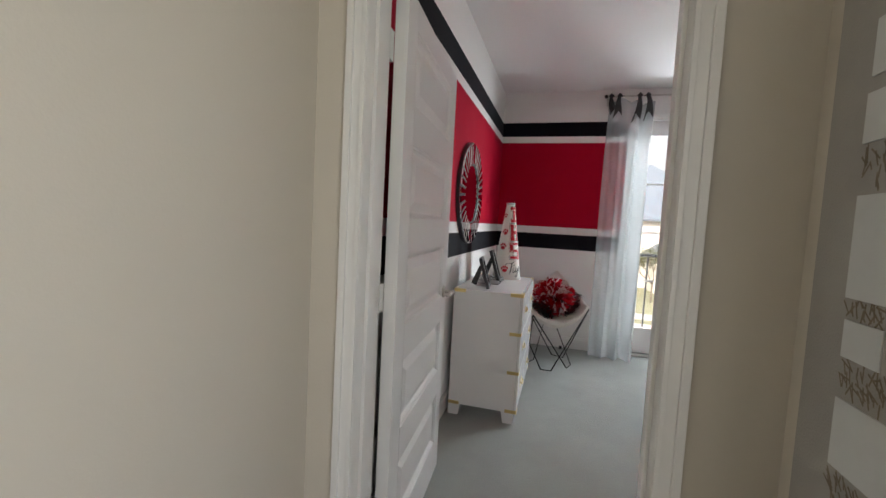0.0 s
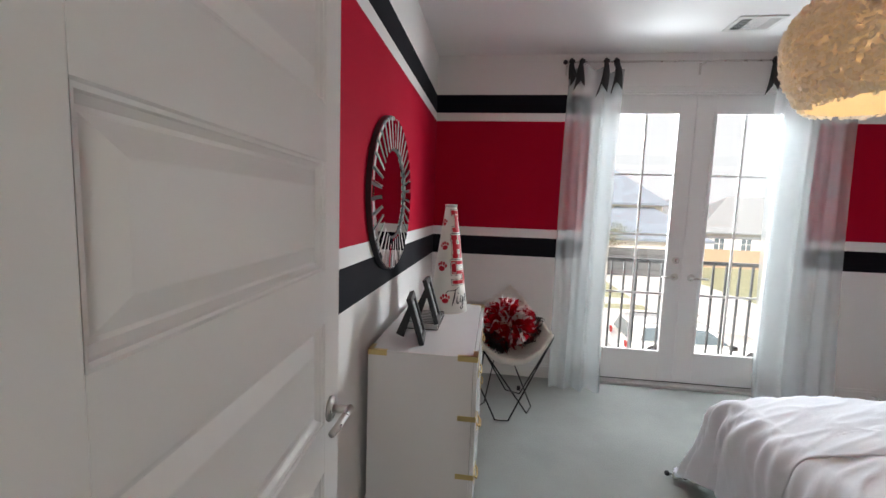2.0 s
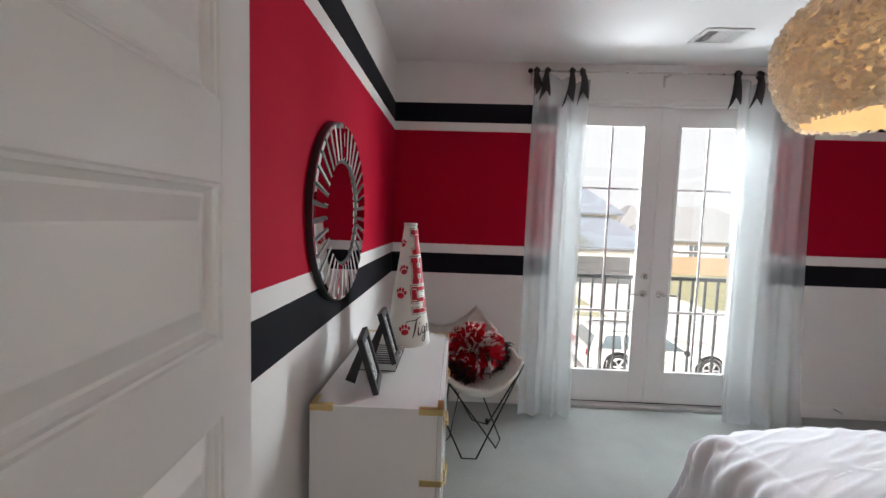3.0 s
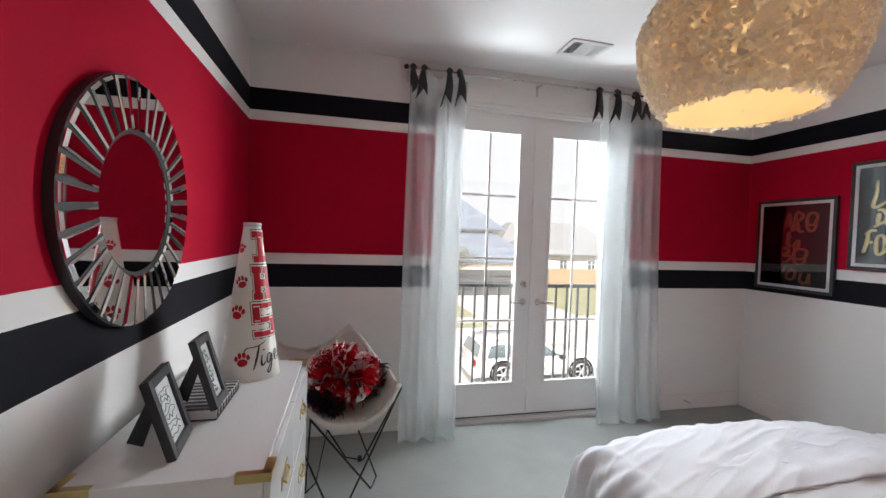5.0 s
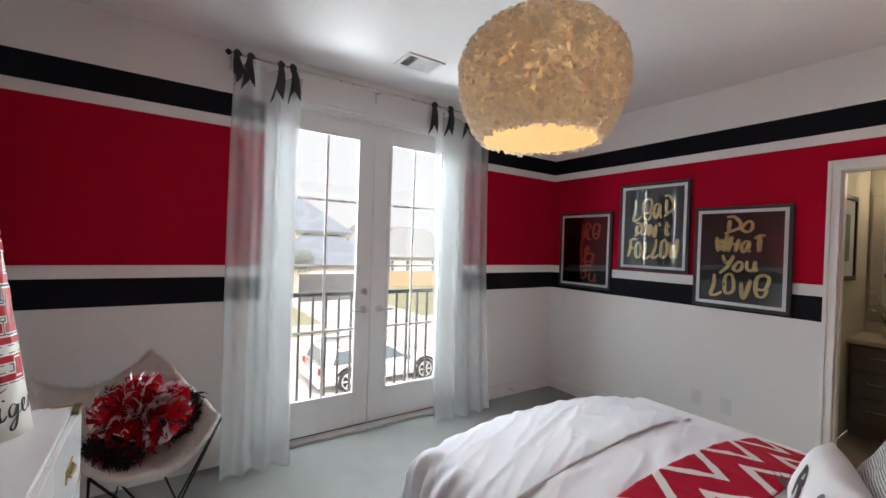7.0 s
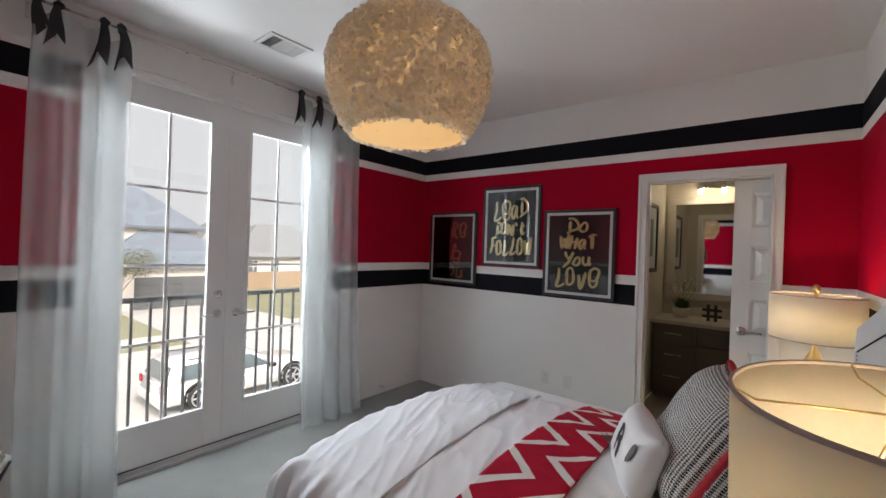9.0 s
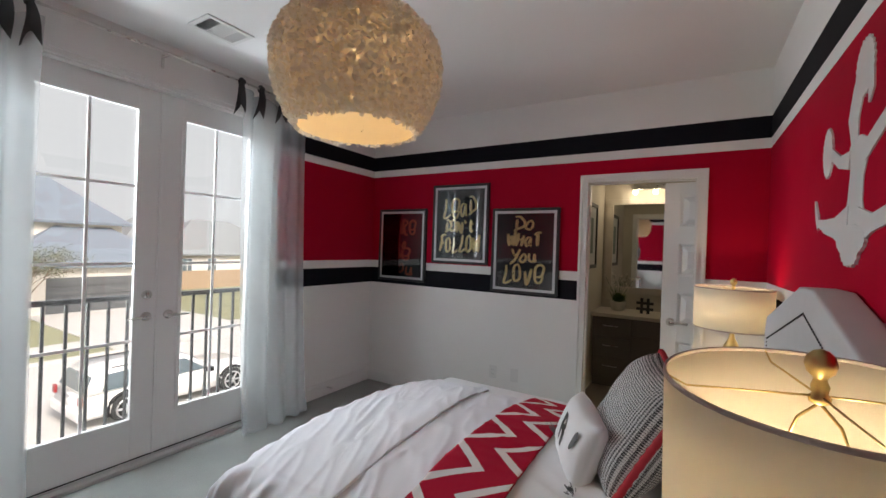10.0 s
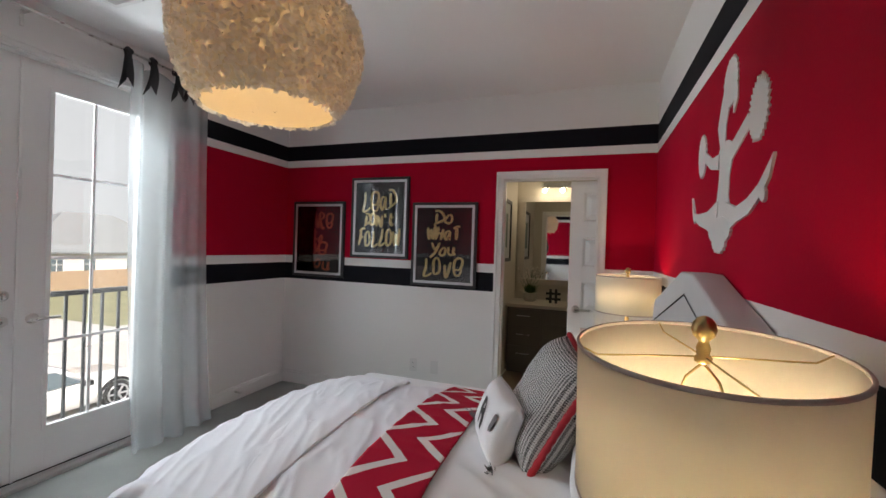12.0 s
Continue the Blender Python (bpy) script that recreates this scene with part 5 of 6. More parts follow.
def drape(s, t, length, r=0.17, flare=0.10, near=None, corner=0.0):
    """A cloth laid over the mattress. s: across from its near edge, t: from its foot end, outwards past the foot is negative."""
    W = BX1 - BX0
    ex = -s if s < 0 else (s - W if s > W else 0)
    sx = -1 if s < 0 else 1
    ey = -t if t < 0 else 0
    d = (ex ** 6 + ey ** 6) ** (1 / 6)
    x = BX0 + min(max(s, 0), W)
    y = BYF - max(t, 0)
    # the edges sag a little
    z = BZ + 0.018 - 0.055 * min(max(1 - s / 0.5, 0), 1) ** 2 - 0.13 * min(max((s / W - 0.4) / 0.6, 0), 1) ** 2
    if d > 0:
        dx, dy = sx * ex / math.hypot(ex, ey), ey / math.hypot(ex, ey)
        c = corner * (2 * min(ex, ey) / (ex + ey)) ** 2
        reach = 0.115 + 0.045 * c
        d *= 1 + 0.03 * c
        k = flare if near is None or ex < ey else near
        if d < r * math.pi / 2:
            out, drop = reach * math.sin(d / r), r * (1 - math.cos(d / r))
        else:
            rest = d - r * math.pi / 2
            out, drop = reach + (k * (1 - c) + 0.38 * c) * rest, r + rest
        x, y, z = x + dx * out, y + dy * out, z - drop
    return Vector((x, y, z))


def duvet():
    W = BX1 - BX0
    root = thing("duvet", (2.62, -2.0, 0.1), "rumpled white cotton duvet folded back on the bed", "duvet")
    T0, T1 = -0.60, 0.74

    def f(u, v, lift=0.0, shift=0.0):
        s = -0.57 + u * (W + 1.14)
        at = 0.40 + 0.02 * math.sin(s * 3) + 0.05 * (1 - s / W)
        side = min(max((0.10 - s) / 0.30, 0), 1)
        t = T0 + v * ((at if lift else T1 + 0.34 * side * side * (3 - 2 * side)) - T0)
        p = drape(s, t, 0, flare=0.10, near=-0.06, corner=1.0)
        inside = min(max(min(s, W - s, t) / 0.35, 0), 1)
        puff = 0.004 * inside
        # creases: fanning over the foot corners, long and shallow on top
        a = math.atan2(t - 0.30, s - 0.45)
        lead = min(max((0.02 - min(s, W - s, t)) / 0.26, 0), 1)
        edge = lead * lead * (3 - 2 * lead)
        fan = 0.013 * edge * math.sin(a * 21 + 2.4 * noise.noise((s * 2, t * 2, 0)))
        fan += 0.008 * edge * math.sin(a * 45 + 4 * noise.noise((s * 3, t * 3, 4)))
        w = s * 0.35 + t
        ridge = 0.002 * (1 - abs(noise.noise((s * 1.6, w * 6.5, 1.7 + shift)))) ** 4 + 0.0025 * noise.noise((s * 5, w * 18, 3 + shift)) + 0.005 * (1 - abs(noise.noise((s * 3.1 + 7, w * 13, 5 + shift)))) ** 7
        # the turned-over layer swells into a soft lip along its edge
        lip = 0.008 * math.exp(-((t - at + 0.06) / 0.06) ** 2) + 0.007 * noise.noise((s * 7, 2.0, shift)) * math.exp(-((t - at) / 0.06) ** 2) if lift else 0.0
        ridge *= 1.2 if lift else 1.9
        k = min(max((s + 0.30) / 0.45, 0), 1) * min(max((W + 0.30 - s) / 0.45, 0), 1)
        up = Vector((0, 0, 1))
        side = Vector((-1 if s < 0 else (1 if s > W else 0), 1 if t < 0 else 0, 0))
        far = min(max(-s, s - W, -t, 0) / 0.22, 1)
        nrm = (up * (1 - far) + side * far).normalized() if side.length else up
        p = p + nrm * (fan + ridge + lift + lip * k) + up * puff
        if p.z < 0.05:
            p.z = 0.05 + 0.01 * noise.noise((s * 6, t * 6, 9))
        return p
    bm = bmesh.new()
    sheet(bm, f, 170, 130)
    thicken(bm, 0.020)
    part("cover", bm, M_LINEN, root, "", True)
    bm = bmesh.new()
    sheet(bm, lambda u, v: f(u, v, 0.008, 3.3), 220, 130)
    thicken(bm, 0.010)
    part("turned_layer", bm, M_LINEN, root, "upper layer turned over, with a soft lip", True)


duvet()


def throw():
    W = BX1 - BX0
    root = thing("throw_blanket", (2.62, -2.3, 0.1), "red and white chevron knitted throw across the bed", "blanket")

    def f(u, v):
        s = 0.03 + u * (W + 0.11)
        t = 0.68 + v * 0.30
        p = drape(s, t, 0, flare=-0.12)
        return p + Vector((0, 0, 0.022 + 0.006 * noise.noise((s * 5, t * 5, 2)) + 0.005 * (1 - abs(noise.noise((s * 8, t * 3, 7)))) ** 4))
    bm = bmesh.new()
    sheet(bm, f, 150, 24, uv=lambda u, v: (u * (W + 0.11) + 0.47, v * 0.30 + 0.06))
    thicken(bm, 0.009)
    part("knit", bm, M_CHEVRON, root, "", True)
    return root


throw()
sh = thing("bed_sheet", (2.62, -2.8, 0.3), "white sheet smoothed over the head of the bed", "sheet")


def sheet_f(u, v):
    W = BX1 - BX0
    s, t = -0.40 + u * (W + 0.80), 0.80 + v * 0.98
    p = drape(s, t, 0, flare=0.05)
    free = min(max((t - 0.98) / 0.12, 0), 1)
    return p + Vector((0, 0, 0.009 + free * (0.012 * noise.noise((s * 4, t * 3, 6)) + 0.012 * (1 - abs(noise.noise((s * 7 + t * 6, t * 2, 2)))) ** 4 + 0.003 * math.sin(s * 34 + t * 14 + 5 * noise.noise((t * 3, s * 3, 0))))))


bm = bmesh.new()
sheet(bm, sheet_f, 150, 80)
thicken(bm, 0.006)
part("cover", bm, M_SHEET, sh, "", True)

# beaded tassel of the bedspread by the foot corner
ts = thing("bead_tassel", (1.66, -1.33, 0.0), "black and white beaded tassel lying on the carpet", "tassel")
for i in range(7):
    p = Vector((1.565, -1.265, 0.021)).lerp(Vector((1.82, -1.33, 0.021)), i / 6)
    bm = bmesh.new()
    bmesh.ops.create_uvsphere(bm, u_segments=12, v_segments=8, radius=0.020 if i % 2 else 0.015, matrix=Matrix.Translation(p))
    part("bead", bm, M_BLACKFOIL if i % 2 == 0 else M_CERAMIC, ts, "black bead" if i % 2 == 0 else "white bead", True)
part("cord", tube(bmesh.new(), [(1.565, -1.265, 0.021), (1.70, -1.30, 0.021), (1.82, -1.33, 0.021), (1.93, -1.36, 0.16)], 0.003, 6), M_BLACKFOIL, ts)


def pillow(name, centre, w, h, depth, lean, yaw, mat, label, uvscale=True, seed=1):
    """A plump cushion: upright, its face looking along +y before lean (backwards) and yaw."""
    root = thing(name, (0, 0, 0), label, "pillow", "pillows on the bed")
    n = 26
    bm = bmesh.new()

    def surf(side):
        def f(u, v):
            a, b = 2 * u - 1, 2 * v - 1
            x = a * w / 2 * (1 - 0.07 * (1 - b * b) ** 1.0 * abs(a) ** 3)
            z = b * h / 2 * (1 - 0.07 * (1 - a * a) * abs(b) ** 3)
            bulge = depth / 2 * ((1 - a ** 4) * (1 - b ** 4)) ** 0.55
            wr = 0.006 * noise.noise((a * 3 + seed, b * 3, side * 5)) + 0.004 * math.sin(8 * math.atan2(b, a)) * (a * a + b * b) * (1 - max(abs(a), abs(b)))
            return (x, side * (bulge + wr * (1 - max(abs(a), abs(b)) ** 6)), z)
        return f
    sheet(bm, surf(1), n, n, uv=lambda u, v: (u * w, v * h))
    sheet(bm, surf(-1), n, n, uv=lambda u, v: (u * w, v * h))
    bmesh.ops.remove_doubles(bm, verts=bm.verts, dist=0.0006)
    part("cushion", bm, mat, root, "", True)
    root.matrix_basis = pose(*centre, 0, 0, yaw) @ pose(0, 0, 0, lean, 0, 0)
    return root, surf


pillow("bed_pillow", (2.14, -3.08, 0.78), 0.66, 0.44, 0.20, 24, 3, M_SHEET, "white sleeping pillow leaning on the headboard", seed=3)
pillow("bed_pillow", (3.00, -3.13, 0.79), 0.66, 0.44, 0.20, 24, -4, M_SHEET, "white sleeping pillow leaning on the headboard", seed=4)
hp, hsurf = pillow("houndstooth_pillow", (2.56, -2.840, 0.815), 0.60, 0.48, 0.24, 30, 12, M_HOUND, "black and white houndstooth pillow with red piped seam", seed=5)


bm = bmesh.new()
seam = []
for i in range(160):
    k, e = divmod(i, 40)
    t = -1 + 2 * e / 40
    a, c = ((t, -1), (1, t), (-t, 1), (-1, -t))[k]
    p = hsurf(1)((a + 1) / 2, (c + 1) / 2)
    seam.append((p[0] * 1.012, 0.0012 * math.sin(i * 1.9), p[2] * 1.012))
tube(bm, seam, 0.0145, 8, True, [0.95 + 0.10 * math.sin(i * 2.3) for i in range(160)])
part("piping", bm, M_REDCLOTH, hp, "ruched red piped seam", True)
sp, ssurf = pillow("small_pillow", (2.46, -2.635, 0.728), 0.40, 0.255, 0.14, 20, 22, M_SHEET, "small white cushion with black letters and grey tassels", seed=6)


def on_face(bm, surf, w, h, lift=0.0018):
    bmesh.ops.subdivide_edges(bm, edges=bm.edges[:], cuts=1)
    for v in bm.verts:
        p = surf(1)(min(max(v.co.x / w + 0.5, 0), 1), min(max(v.co.y / h + 0.5, 0), 1))
        v.co = (v.co.x, p[1] + lift + v.co.z, v.co.y)
    return bm


bm = lettering("R", 0.15, 0.0, 0.005)
bm.transform(Matrix.Translation((0.0, -0.045, 0)))
bm.transform(Matrix.Diagonal((-1, 1, 1, 1)))
part("letter", on_face(bm, ssurf, 0.42, 0.29), M_BLACKINK, sp, "black printed letter")
for x, z, tn in ((-0.145, 0.025, 0.2), (0.13, -0.05, -0.5)):
    bm = bmesh.new()
    vs = []
    for k in range(14):
        a = 2 * math.pi * k / 14
        q = Vector((0.013 * math.cos(a), 0.040 * math.sin(a), 0))
        vs.append(bm.verts.new((x + q.x * math.cos(tn) - q.y * math.sin(tn), z + q.x * math.sin(tn) + q.y * math.cos(tn), 0)))
    bm.faces.new(vs)
    part("printed_feather", on_face(bm, ssurf, 0.42, 0.29), M_TASSEL, sp, "grey printed feather")
for cx in (-0.205, 0.205):
    for cz in (-0.128,):
        bm = bmesh.new()
        rng = random.Random(int(cx * 100 + cz * 1000))
        for i in range(22):
            e = Vector((cx * 1.20 + rng.gauss(0, 0.012), 0.050 + rng.gauss(0, 0.012), cz * 0.74 + rng.gauss(0, 0.010)))
            tube(bm, [(cx, 0, cz), (cx * 1.03, 0, cz * 1.03), tuple(e)], 0.0016, 3)
        part("tassel", bm, M_TASSEL, sp, "grey corner tassel")


# ---------------------------------------------------------------- lamps and nightstands
def table_lamp(x, y, zt, zb, tilt=0.0):
    """Drum shade on a turned base; the near one's shade sits a little crooked on its harp."""
    root = thing("table_lamp", (x, y, 0.66), "brass table lamp with white drum shade, lit", "table lamp", "bedside lamps")
    r = 0.198
    crook = Matrix.Translation((x, y, zt)) @ Matrix.Rotation(radians(tilt), 4, Vector((-0.2, -1.0, 0.0)).normalized()) @ Matrix.Translation((-x, -y, -zt))

    def skew(bm):
        bm.transform(crook)
        return bm
    bm = bmesh.new()
    lathe(bm, [(r, zb), (r, zt), (r - 0.003, zt), (r - 0.003, zb)], (x, y, 0), 72, False)
    bmesh.ops.bridge_loops(bm, edges=[e for e in bm.edges if len(e.link_faces) == 1])
    sh = part("shade", skew(bm), M_SHADE, root, "white linen drum shade", True)
    for z in (zt, zb):
        bm = bmesh.new()
        s = -1 if z == zt else 1
        lathe(bm, [(r - 0.0042, z), (r - 0.0042, z + s * 0.005), (r - 0.003, z + s * 0.0058), (r + 0.0005, z + s * 0.0058), (r + 0.0014, z + s * 0.005), (r + 0.0014, z + s * 0.001), (r, z - s * 0.001), (r - 0.003, z - s * 0.001), (r - 0.0042, z)], (x, y, 0), 72, False)
        part("rim", skew(bm), M_BINDING, sh, "mauve-grey bound edge", True)
    bm = bmesh.new()
    for a in (-1.37, 1.77, 0.20, 3.34):
        tube(bm, [(x, y, zt - 0.012), (x + (r - 0.03) * math.cos(a), y + (r - 0.03) * math.sin(a), zt - 0.016), (x + (r - 0.005) * math.cos(a), y + (r - 0.005) * math.sin(a), zt - 0.003)], 0.0016, 6)
    part("spider", skew(bm), M_BRASS, sh, "wire spider fitter", True)
    bm = bmesh.new()
    for s in (-1, 1):
        tube(bm, [(x, y, zt - 0.022), (x + s * 0.010, y + s * 0.022, zt - 0.05), (x + s * 0.018, y + s * 0.040, zt - 0.11), (x + s * 0.012, y + s * 0.028, zt - 0.19), (x, y, zt - 0.21)], 0.0022, 6)
    part("harp", bm, M_BRASS, root, "brass harp", True)
    part("finial", skew(lathe(bmesh.new(), [(0.006, -0.024), (0.0125, -0.021), (0.0135, -0.014), (0.009, -0.009), (0.0110, 0.002), (0.0078, 0.012), (0.0092, 0.016), (0.0162, 0.023), (0.0190, 0.034), (0.0165, 0.045), (0.0095, 0.053), (0.002, 0.056)], (x, y, zt), 24)), M_BRASS, root, "turned brass ball finial", True)
    part("bulb", lathe(bmesh.new(), [(0.012, -0.03), (0.014, 0.0), (0.016, 0.005)], (x, y, 1.065), 16), M_BRASS, root, "brass lamp socket", True)
    part("base", lathe(bmesh.new(), [(0.075, 0.0), (0.075, 0.015), (0.03, 0.03), (0.018, 0.06), (0.05, 0.12), (0.062, 0.20), (0.045, 0.27), (0.016, 0.33), (0.010, 0.37), (0.010, 0.395)], (x, y, 0.66), 32), M_BRASS, root, "turned brass base", True)


def nightstand(x, y):
    root = thing("nightstand", (x, y, 0), "white lacquered bedside table with one drawer", "nightstand", "nightstands")
    w, d = 0.22, 0.19
    part("tabletop", bx(x - w, y - d, 0.635, x + w, y + d, 0.66, 0.004), M_LACQUER, root)
    part("body", bx(x - w + 0.01, y - d + 0.01, 0.42, x + w - 0.01, y + d - 0.014, 0.635, 0.003), M_LACQUER, root)
    dr = part("drawer", bx(x - w + 0.02, y + d - 0.014, 0.44, x + w - 0.02, y + d, 0.62, 0.003), M_LACQUER, root)
    part("knob", lathe(bmesh.new(), [(0.006, 0), (0.012, 0.012), (0.012, 0.018), (0.004, 0.022)], (x, y + d + 0.01, 0.52), 16), M_BRASS, dr, "brass knob", True)
    for sx in (-1, 1):
        for sy in (-1, 1):
            part("leg", bx(x + sx * (w - 0.03) - 0.016, y + sy * (d - 0.03) - 0.016, 0, x + sx * (w - 0.03) + 0.016, y + sy * (d - 0.03) + 0.016, 0.42, 0.003), M_LACQUER, root)


for x, y, zt, zb, tilt in ((1.547, -3.155, 1.284, 1.025, 4.0), (3.72, -3.218, 1.288, 1.048, 0.0)):
    nightstand(x, -3.225)
    table_lamp(x, y, zt, zb, tilt)


# ---------------------------------------------------------------- bathroom
BXW, BYN, BYS, BZC = 6.10, -2.075, -3.60, 2.55
xo = XE + T
solid("wall_bath_north", bx(xo, BYN, 0, BXW + 0.1, BYN + 0.1, BZC), M_BATH, "cream bathroom wall with framed art", "wall", "structure")
solid("wall_bath_east", bx(BXW, BYS, 0, BXW + 0.1, BYN, BZC), M_BATH, "cream bathroom wall behind the mirror", "wall", "structure")
solid("wall_bath_south", bx(xo, BYS - 0.1, 0, BXW + 0.1, BYS, BZC), M_BATH, "plain cream bathroom wall", "wall", "structure")
solid("wall_bath_west", bx(xo - 0.1, BYS, 0, xo, YS - T, BZC), M_BATH, "plain cream bathroom wall", "wall", "structure")
solid("ceiling_bath", bx(xo, BYS, BZC, BXW + 0.1, BYN + 0.1, BZC + 0.1), M_CEIL, "flat white bathroom ceiling", "ceiling", "structure")
fl = solid("floor_bath", bx(xo - T, BYS, -0.1, BXW, BYN, -0.004), M_TILE, "beige tiled bathroom floor", "floor", "structure")
van = thing("vanity", (5.82, -2.7, 0), "taupe bathroom vanity with drawers and cream top", "vanity")
VX = 5.52
part("body", bx(VX + 0.02, -3.55, 0.10, BXW - 0.002, BYN - 0.015, 0.775), M_VANITY, van)
part("toe_kick", bx(VX + 0.07, -3.55, 0.0, BXW - 0.01, BYN - 0.015, 0.10), M_VANITY, van)
for a, b in ((0.125, 0.325), (0.345, 0.545), (0.565, 0.755)):
    dr = part("drawer", bx(VX, -2.475, a, VX + 0.02, BYN - 0.03, b, 0.004), M_VANITY, van)
    bm = bmesh.new()
    cz = (a + b) / 2 + 0.02
    tube(bm, [(VX, -2.35, cz), (VX - 0.025, -2.35, cz), (VX - 0.025, -2.21, cz), (VX, -2.21, cz)], 0.005, 8)
    part("bar_pull", bm, M_NICKEL, dr, "nickel bar pull", True)
for c in (-3.02, -3.52):
    part("false_front", bx(VX, c, 0.60, VX + 0.02, c + 0.49 if c < -3.2 else -2.50, 0.755, 0.004), M_VANITY, van)
    part("door", bx(VX, c, 0.125, VX + 0.02, c + 0.49 if c < -3.2 else -2.50, 0.585, 0.004), M_VANITY, van)
part("countertop", bx(VX - 0.03, -3.58, 0.775, BXW - 0.001, BYN - 0.001, 0.812, 0.004), M_QUARTZ, van, "cream quartz top")
part("splash", bx(BXW - 0.022, -3.58, 0.812, BXW - 0.001, BYN - 0.001, 0.915, 0.003), M_QUARTZ, van, "cream upstand")
vm = thing("vanity_mirror", (BXW - 0.02, -2.72, 1.08), "large wall mirror over the vanity", "mirror")
part("mirror_glass", bx(BXW - 0.012, -3.45, 1.07, BXW - 0.004, -2.185, 2.055), M_MIRROR, vm)
bm = bmesh.new()
for a in ((-3.45, 1.0, -2.105, 1.07), (-3.45, 2.055, -2.105, 2.12), (-2.185, 1.07, -2.105, 2.055), (-3.53, 1.0, -3.45, 2.12)):
    box(bm, BXW - 0.03, a[0], a[1], BXW - 0.002, a[2], a[3], 0.004)
part("mirror_frame", bm, M_QUARTZ, vm, "pale wood frame")
vl = thing("vanity_light", (BXW - 0.06, -2.68, 2.2), "three-bulb nickel vanity light above the mirror", "wall light")
part("bar", bx(BXW - 0.03, -2.98, 2.23, BXW - 0.002, -2.38, 2.29, 0.004), M_NICKEL, vl)
M_BULB = bpy.data.materials.new("lit_bulb")
M_BULB.use_nodes = True
M_BULB.node_tree.nodes["Principled BSDF"].inputs["Emission Color"].default_value = (1.0, 0.82, 0.55, 1)
M_BULB.node_tree.nodes["Principled BSDF"].inputs["Emission Strength"].default_value = 14
for y in (-2.43, -2.64, -2.85):
    bm = bmesh.new()
    tube(bm, [(BXW - 0.03, y, 2.26), (BXW - 0.12, y, 2.26), (BXW - 0.125, y, 2.23)], 0.008, 8)
    lathe(bm, [(0.018, 0), (0.02, 0.03)], (BXW - 0.125, y, 2.205), 16)
    arm = part("arm", bm, M_NICKEL, vl, "", True)
    bm = bmesh.new()
    bmesh.ops.create_uvsphere(bm, u_segments=14, v_segments=10, radius=0.026, matrix=Matrix.Translation((BXW - 0.125, y, 2.185)))
    part("bulb", bm, M_BULB, arm, "glowing bulb", True)
ba = thing("bath_art", (5.3, BYN - 0.02, 1.4), "dark framed picture on the bathroom wall", "framed print")
bm = bmesh.new()
for a in ((5.02, 1.30, 5.06, 2.0), (5.54, 1.30, 5.58, 2.0), (5.06, 1.30, 5.54, 1.34), (5.06, 1.96, 5.54, 2.0)):
    box(bm, a[0], BYN - 0.026, a[1], a[2], BYN - 0.001, a[3], 0.003)
part("frame", bm, M_BLACKWOOD, ba)
part("mat_board", bx(5.06, BYN - 0.012, 1.34, 5.54, BYN - 0.003, 1.96), M_PAPER, ba, "white mat")
part("drawing", bx(5.20, BYN - 0.0145, 1.46, 5.40, BYN - 0.012, 1.84), M_SKETCH, ba, "grey drawing")
fp = thing("flower_pot", (5.86, -2.30, 0.812), "cream pot of green leaves and white blooms", "plant")
part("pot", lathe(bmesh.new(), [(0.055, 0.0), (0.075, 0.02), (0.085, 0.10), (0.082, 0.105), (0.07, 0.10)], (5.86, -2.30, 0.812), 28), M_CERAMIC, fp, "cream ceramic pot", True)
rng = random.Random(6)
bml, bmf = bmesh.new(), bmesh.new()
for i in range(150):
    a, r = rng.uniform(0, 6.28), rng.uniform(0.02, 0.11)
    p = Vector((5.86 + 0.03 * math.cos(a), -2.30 + 0.03 * math.sin(a), 0.91))
    q = Vector((5.86 + r * math.cos(a), -2.30 + r * math.sin(a), 0.93 + rng.uniform(0, 0.09)))
    s = Vector((-math.sin(a), math.cos(a), 0)) * 0.012
    m = (p + q) / 2
    bml.faces.new([bml.verts.new(v) for v in (p, m + s, q, m - s)])
for i in range(26):
    a, r = rng.uniform(0, 6.28), rng.uniform(0.02, 0.15)
    q = Vector((5.86 + r * math.cos(a), -2.30 + r * math.sin(a), 1.02 + rng.uniform(0, 0.2)))
    tube(bml, [(5.86, -2.30, 0.92), tuple(q)], 0.0015, 3)
    for k in range(5):
        d = Vector((rng.gauss(0, 1), rng.gauss(0, 1), rng.gauss(0, 1))).normalized()
        s = d.cross(Vector((0, 0, 1))).normalized() * 0.008
        bmf.faces.new([bmf.verts.new(v) for v in (q, q + d * 0.014 + s, q + d * 0.026, q + d * 0.014 - s)])
part("leaves", bml, M_LEAF, fp, "green leaves", kind="stuff")
part("blooms", bmf, M_PETALW, fp, "pale blossoms", kind="stuff")
bm = bmesh.new()
hx, hy, hz = 5.80, -2.585, 0.812
for dy in (-0.032, 0.032):
    box(bm, hx - 0.02, hy + dy - 0.014, hz, hx + 0.02, hy + dy + 0.014, hz + 0.17, 0.002)
for dz in (0.05, 0.115):
    box(bm, hx - 0.019, hy - 0.085, hz + dz - 0.014, hx + 0.019, hy + 0.085, hz + dz + 0.014, 0.002)
solid("hash_ornament", bm, M_BLACKWOOD, "dark wooden hash-sign ornament on the vanity top", "ornament")

